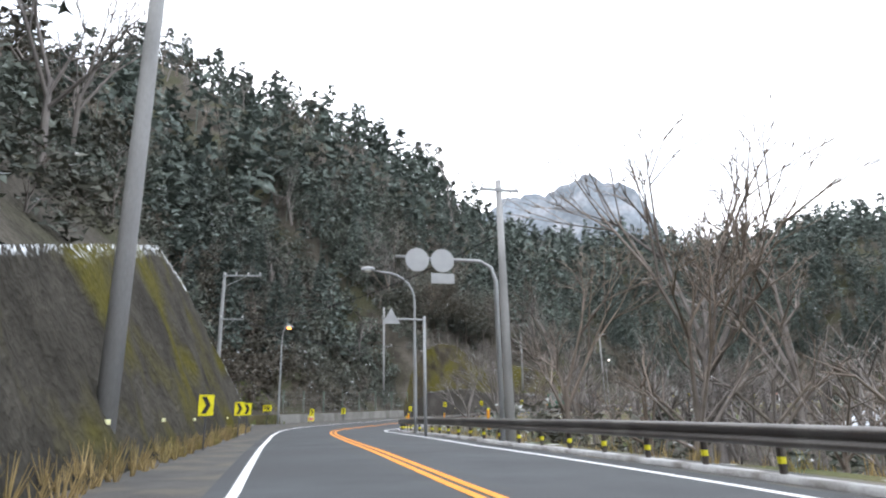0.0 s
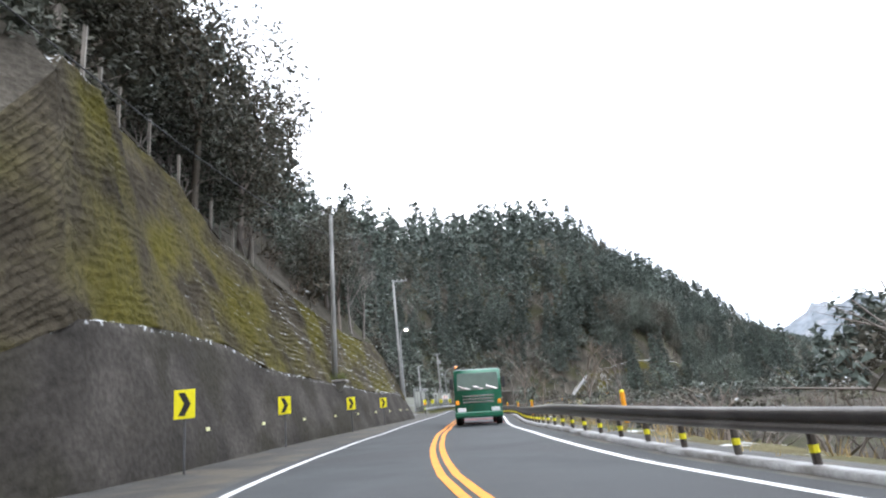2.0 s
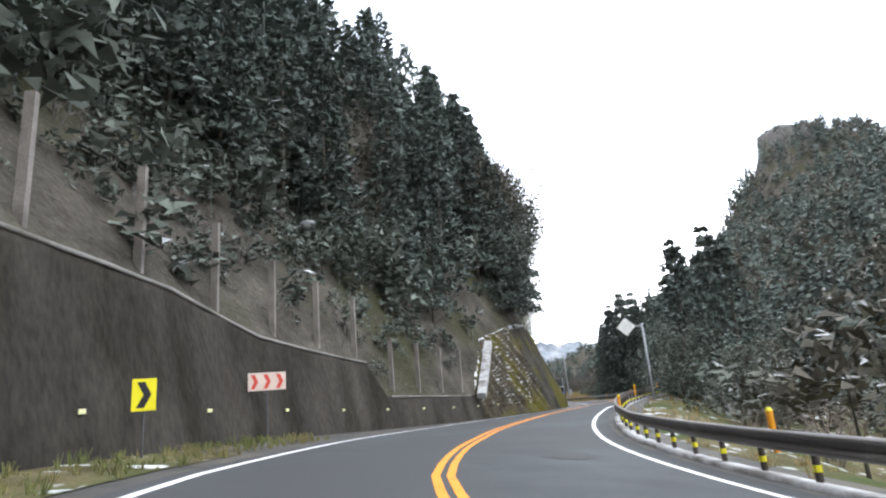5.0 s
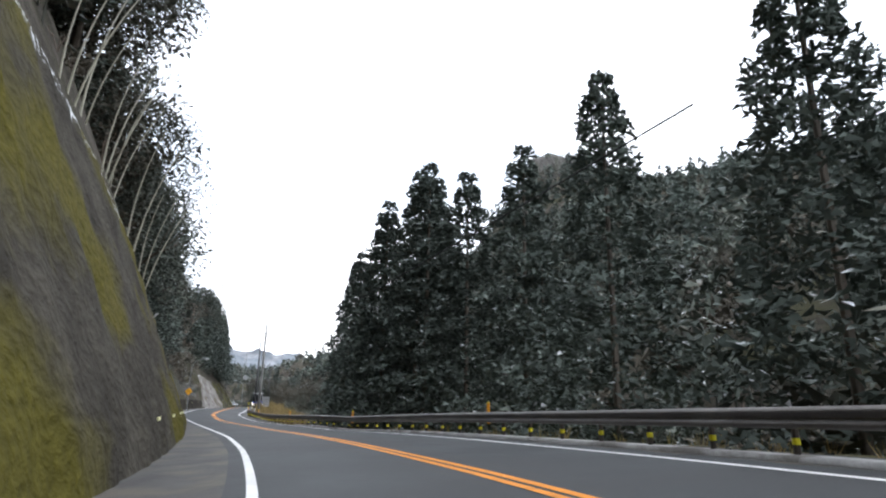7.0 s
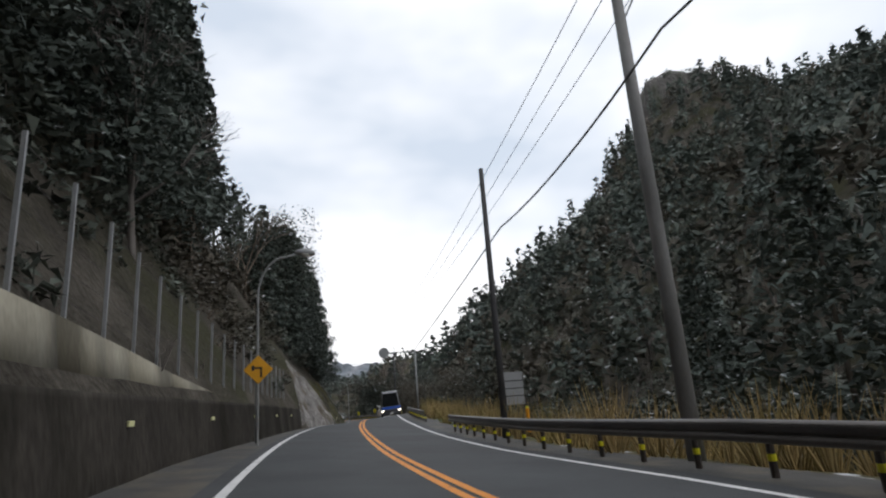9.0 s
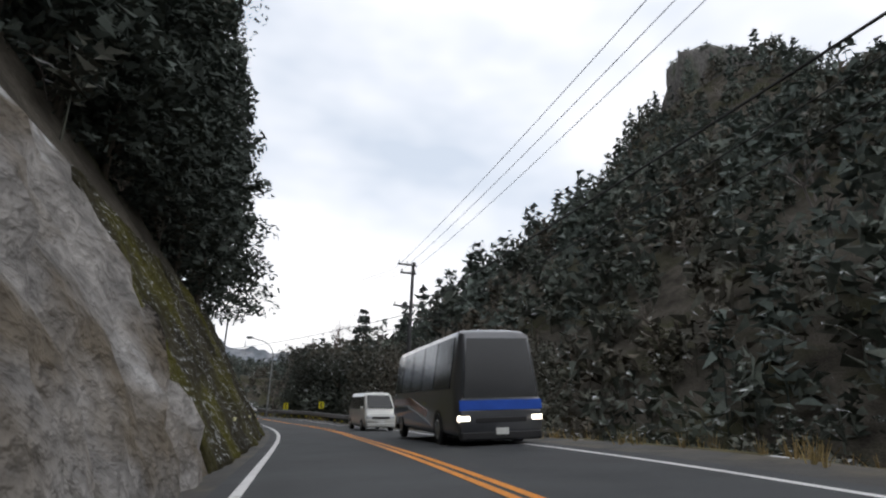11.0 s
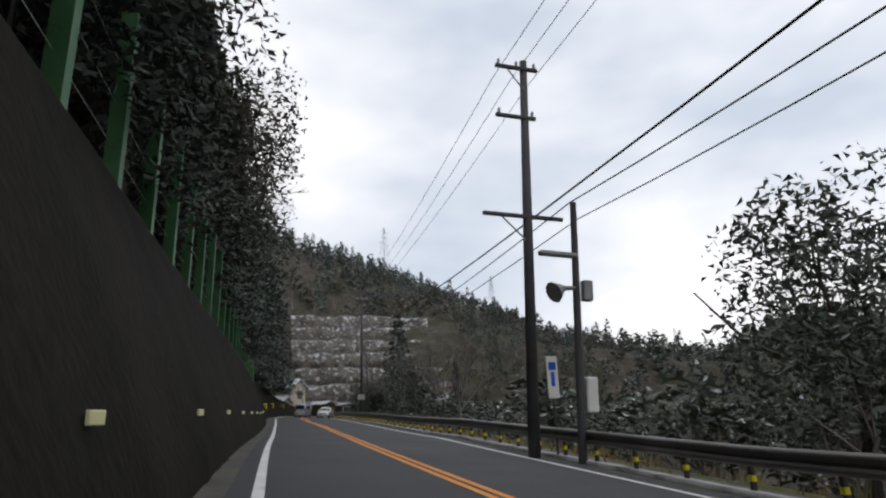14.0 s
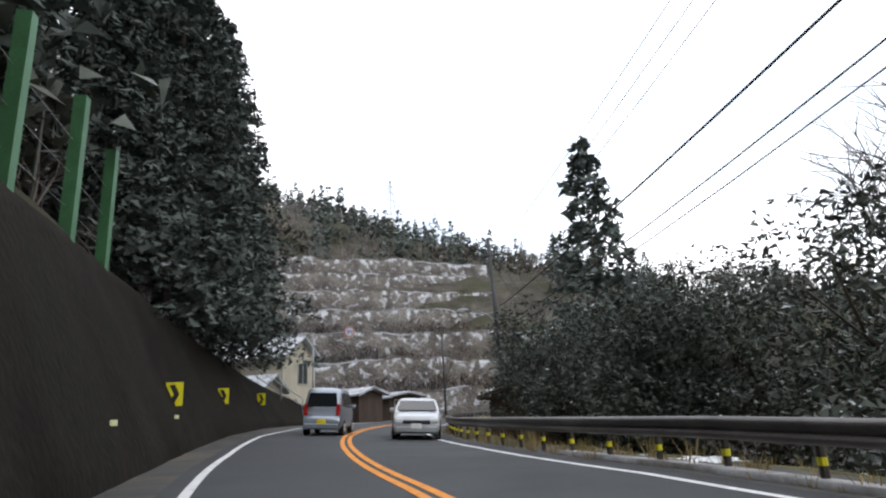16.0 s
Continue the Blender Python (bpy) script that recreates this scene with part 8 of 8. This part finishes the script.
def terraces():
    g = np.random.default_rng(51)
    for i in range(7):
        d = 65 + 5.4 * i
        z0 = 1.0 + 0.69 * (d - 64)
        top = z0 + 3.55
        rows, edge = [], []
        for k in range(36):
            s = 2 + 36 * k / 35
            p = HUB + NX * (d + 0.012 * (s - 12) ** 2 * 0.4 + 0.35 * math.sin(s * 0.8 + i)) + SX * s
            w = 0.12 * math.sin(s * 2.1 + i)
            top = z0 + 3.55 + 0.2 * math.sin(s * 0.37 + i * 2.1) + 0.1 * math.sin(s * 1.3 + i)
            q = p + NX * (0.9 + w + 0.25 * math.sin(s * 0.9 + 3 * i))
            r = p + NX * 6.6
            rows.append([(p.x, p.y, z0 - 1.2), (p.x, p.y, z0), ((p.x + q.x) / 2, (p.y + q.y) / 2, (z0 + top) / 2 + w), (q.x, q.y, top), (r.x, r.y, top + 0.35)])
            e = q + NX * 0.5
            edge.append([(q.x - 0.05 * NX.x, q.y - 0.05 * NX.y, top - 0.02), (q.x - 0.05 * NX.x, q.y - 0.05 * NX.y, top + 0.16), (e.x, e.y, top + 0.2), (e.x, e.y, top - 0.05)])
        ob = sheet("terrace_wall", rows, M_STONE, flip=False)
        tagged(ob, "rough stone terrace bank sprinkled with snow", "terrace", kind="structure")
        ob = sheet("terrace_edge", edge, M_SNOWEDGE)
        tagged(ob, "pale snowy edge along a terrace", "terrace edge", kind="structure")
    # dead stalks on the terraces
    P, Hh = [], []
    for _ in range(1150):
        i = int(7 * g.uniform() ** 1.4)
        s = 2 + 36 * g.uniform() ** (1.0 if g.uniform() < 0.5 else 2.2)
        d = 65 + 5.4 * i + 0.005 * (s - 12) ** 2 + g.uniform(1.4, 6.0)
        p = HUB + NX * d + SX * s
        P.append((p.x, p.y, 1.0 + 0.69 * (65 + 5.4 * i - 64) + 3.5))
        Hh.append(g.uniform(0.6, 2.4) * (1.7 if i < 3 else 1.0))
    scatter("terrace_shrubs", "small bare shrubs along the terraces", "brush", np.array(P), np.array(Hh), [bare_limbs(2, stems=4, thick=0.03, split=2, spread=0.6, flat=True, decay=0.65) for _ in range(4)], M_TWIG, squash=(0.9, 1.6))


terraces()

M_CREAM = material("cream_render", (0.5, 0.46, 0.36), 0.85, var=0.12, scale=0.7, fine=12, bump=0.15, second=(0.38, 0.34, 0.26), mask=(0.55, 0.7))
M_ROOFSNOW = material("snowy_roof_tile", (0.5, 0.52, 0.55), 0.7, var=0.15, scale=1.2, fine=10, bump=0.3, second=(0.28, 0.29, 0.31), mask=(0.5, 0.62), mask_scale=1.5)
M_BROWNWOOD = material("dark_weathered_boards", (0.075, 0.055, 0.042), 0.85, var=0.3, scale=1.2, fine=14, bump=0.3, streak=0.2)
M_WINDOW = plain("window_glass", (0.05, 0.06, 0.065), 0.08, spec=0.6)
M_FRAME = plain("pale_window_frame", (0.5, 0.48, 0.44), 0.5)


def house(name, label, t, u, w, d, eave, ridge, turn, wall_mat, roof_mat, openings=(), base=0.0, category="house", z=None):
    """A gabled building; its ridge runs along y. openings: (side, along, z, width, height)."""
    ob = empty(name, Matrix.Translation(at(t, u, base)) @ pose(0, 0, 0, 0, 0, facing(t, turn)), label, category)
    bm = bmesh.new()
    v = {}
    for sx in (-1, 1):
        for sy in (-1, 1):
            for k, zz in ((0, -0.8), (1, eave)):
                v[sx, sy, k] = bm.verts.new((sx * w / 2, sy * d / 2, zz))
    g0, g1 = bm.verts.new((0, -d / 2, ridge - 0.12)), bm.verts.new((0, d / 2, ridge - 0.12))
    bm.faces.new((v[-1, -1, 0], v[1, -1, 0], v[1, -1, 1], g0, v[-1, -1, 1]))
    bm.faces.new((v[1, 1, 0], v[-1, 1, 0], v[-1, 1, 1], g1, v[1, 1, 1]))
    bm.faces.new((v[1, -1, 0], v[1, 1, 0], v[1, 1, 1], v[1, -1, 1]))
    bm.faces.new((v[-1, 1, 0], v[-1, -1, 0], v[-1, -1, 1], v[-1, 1, 1]))
    part("wall", bm, wall_mat, ob)
    for s in (-1, 1):
        over, th = 0.45, 0.14
        k = (ridge - eave) / (w / 2)
        e = (s * (w / 2 + over), eave - k * over)
        bm = bmesh.new()
        vs = []
        for y in (-d / 2 - over, d / 2 + over):
            vs.append([bm.verts.new(p) for p in ((0, y, ridge), (e[0], y, e[1]), (e[0], y, e[1] + th), (0, y, ridge + th))])
        for i in range(4):
            bm.faces.new((vs[0][i], vs[0][(i + 1) % 4], vs[1][(i + 1) % 4], vs[1][i]))
        bm.faces.new(vs[0][::-1])
        bm.faces.new(vs[1])
        bmesh.ops.recalc_face_normals(bm, faces=bm.faces[:])
        roof = part("roof", bm, roof_mat, ob, "snow-dusted roof slope")
        n = max(int(d / 0.45), 2)
        for i in range(n + 1):
            y = -d / 2 - over + (d + 2 * over) * i / n
            bm = bmesh.new()
            tube(bm, [(0, y, ridge + th + 0.01), (e[0], y, e[1] + th + 0.01)], 0.035, 5)
            part("batten", bm, roof_mat, roof)
    for side, pos_, zz, ow, oh in openings:
        m = {"-y": pose(pos_, -d / 2, zz), "+y": pose(pos_, d / 2, zz, 0, 0, 180), "+x": pose(w / 2, pos_, zz, 0, 0, 90), "-x": pose(-w / 2, pos_, zz, 0, 0, -90)}[side]
        bm = bmesh.new()
        for x0, x1, z0, z1 in ((-ow / 2, ow / 2, oh / 2 - 0.06, oh / 2), (-ow / 2, ow / 2, -oh / 2, -oh / 2 + 0.06), (-ow / 2, -ow / 2 + 0.06, -oh / 2 + 0.06, oh / 2 - 0.06), (ow / 2 - 0.06, ow / 2, -oh / 2 + 0.06, oh / 2 - 0.06), (-0.03, 0.03, -oh / 2 + 0.06, oh / 2 - 0.06)):
            box(bm, x0, x1, -0.06, 0.03, z0, z1, 0, m)
        win = part("window", bm, M_FRAME, ob)
        for x0, x1 in ((-ow / 2 + 0.06, -0.03), (0.03, ow / 2 - 0.06)):
            bm = bmesh.new()
            box(bm, x0, x1, -0.03, -0.012, -oh / 2 + 0.06, oh / 2 - 0.06, 0, m)
            part("pane", bm, M_WINDOW, win)
    return ob


house("house", "cream two-storey house with a snow-dusted ribbed roof", 17.38, -11.3, 4.8, 6.2, 4.7, 6.0, 88, M_CREAM, M_ROOFSNOW, [("-y", 0.4, 3.5, 1.5, 1.5), ("-y", -1.0, 1.2, 1.2, 1.2), ("-x", 1.6, 3.5, 1.2, 1.0)])
house("house_annex", "low cream annex with a pale snowy roof", 17.22, -10.0, 3.0, 4.4, 2.2, 3.0, 88, M_CREAM, M_ROOFSNOW, [("-y", 0.8, 1.3, 1.0, 1.0)], category="annex")
house("wooden_shed", "dark wooden shed by the road with a snowy roof", 17.52, -5.9, 2.6, 3.0, 2.0, 2.4, 70, M_BROWNWOOD, M_ROOFSNOW, [("+x", 0.0, 1.1, 1.2, 1.1)], category="shed")
house("carport", "open dark carport with a white roof", 17.72, -5.4, 3.2, 3.2, 1.9, 2.2, 60, M_BROWNWOOD, M_ROOFSNOW, [("-y", 0.0, 0.95, 2.4, 1.5)], category="carport")
house("house", "pale house with a white snowy roof beyond the bend", 18.5, 1.6, 4.4, 4.2, 2.8, 4.0, -40, M_CREAM, M_ROOFSNOW, [("-y", -0.9, 1.6, 1.2, 1.2), ("-y", 1.0, 1.6, 1.2, 1.2), ("-x", 0.0, 1.6, 1.3, 1.1)])
house("roadside_shed", "low brown shed behind the guardrail under trees", 16.97, 7.8, 3.2, 4.4, 1.7, 2.15, -12, M_BROWNWOOD, M_BROWNWOOD, [("-y", 0.6, 0.9, 0.8, 0.8)], category="shed")
house("far_house", "small grey house on the valley floor", 2.3, 44.0, 5.0, 4.0, 2.2, 3.4, 40, M_CREAM, M_ROOFSNOW, [("-y", 0.0, 1.2, 1.2, 1.0)], base=-3.2)


def stair_rail():
    ob = empty("stair_rail", Matrix.Translation(at(16.95, -4.6, 0)), "pale pipe handrail down the bank by the house", "handrail")
    inv = ob.matrix_world.inverted()
    pts = [inv @ (at(16.85 + 0.08 * k, -7.6 + 0.3 * k, 4.9 - 0.75 * k)) for k in range(6)]
    for z in (0.0, 0.45):
        bm = bmesh.new()
        tube(bm, [p + Vector((0, 0, z)) for p in pts], 0.03, 6)
        part("rail", bm, M_STEEL, ob)
    for p in pts:
        bm = bmesh.new()
        tube(bm, [p - Vector((0, 0, 0.6)), p + Vector((0, 0, 0.47))], 0.025, 6)
        part("upright", bm, M_STEEL, ob)


stair_rail()


def pylon(x, y, h, label):
    z = land(np.array([x]), np.array([y]))[0][0]
    ob = empty("pylon", Matrix.Translation((x, y, z)), label, "pylon", "pylons on the ridges")
    w = h * 0.11
    for sx, sy in ((1, 1), (1, -1), (-1, 1), (-1, -1)):
        bm = bmesh.new()
        tube(bm, [(sx * w, sy * w, -1), (sx * w * 0.35, sy * w * 0.35, h * 0.6), (sx * 0.12, sy * 0.12, h)], 0.09, 4)
        part("leg", bm, M_GREYPAINT, ob)
    for k in range(3):
        bm = bmesh.new()
        zz, r = h * (0.68 + 0.11 * k), w * (1.5 - 0.25 * k)
        tube(bm, [(-r, 0, zz), (0, 0, zz + h * 0.02), (r, 0, zz)], 0.08, 4)
        part("crossarm", bm, M_GREYPAINT, ob)
    for k in range(5):
        a, b = h * 0.12 * k, h * 0.12 * (k + 1)
        f = lambda q: w * (1 - 0.65 * min(q / (h * 0.6), 1))
        bm = bmesh.new()
        tube(bm, [(-f(a), -f(a), a), (f(b), -f(b), b), (f(b), f(b), b), (-f(a), f(a), a)], 0.06, 4)
        part("brace", bm, M_GREYPAINT, ob)


for x, y, h in ((455, 455, 26), (520, 430, 26), (560, 395, 24), (640, 330, 26), (690, 290, 26)):
    pylon(x, y, h, "steel lattice pylon on the far ridge")
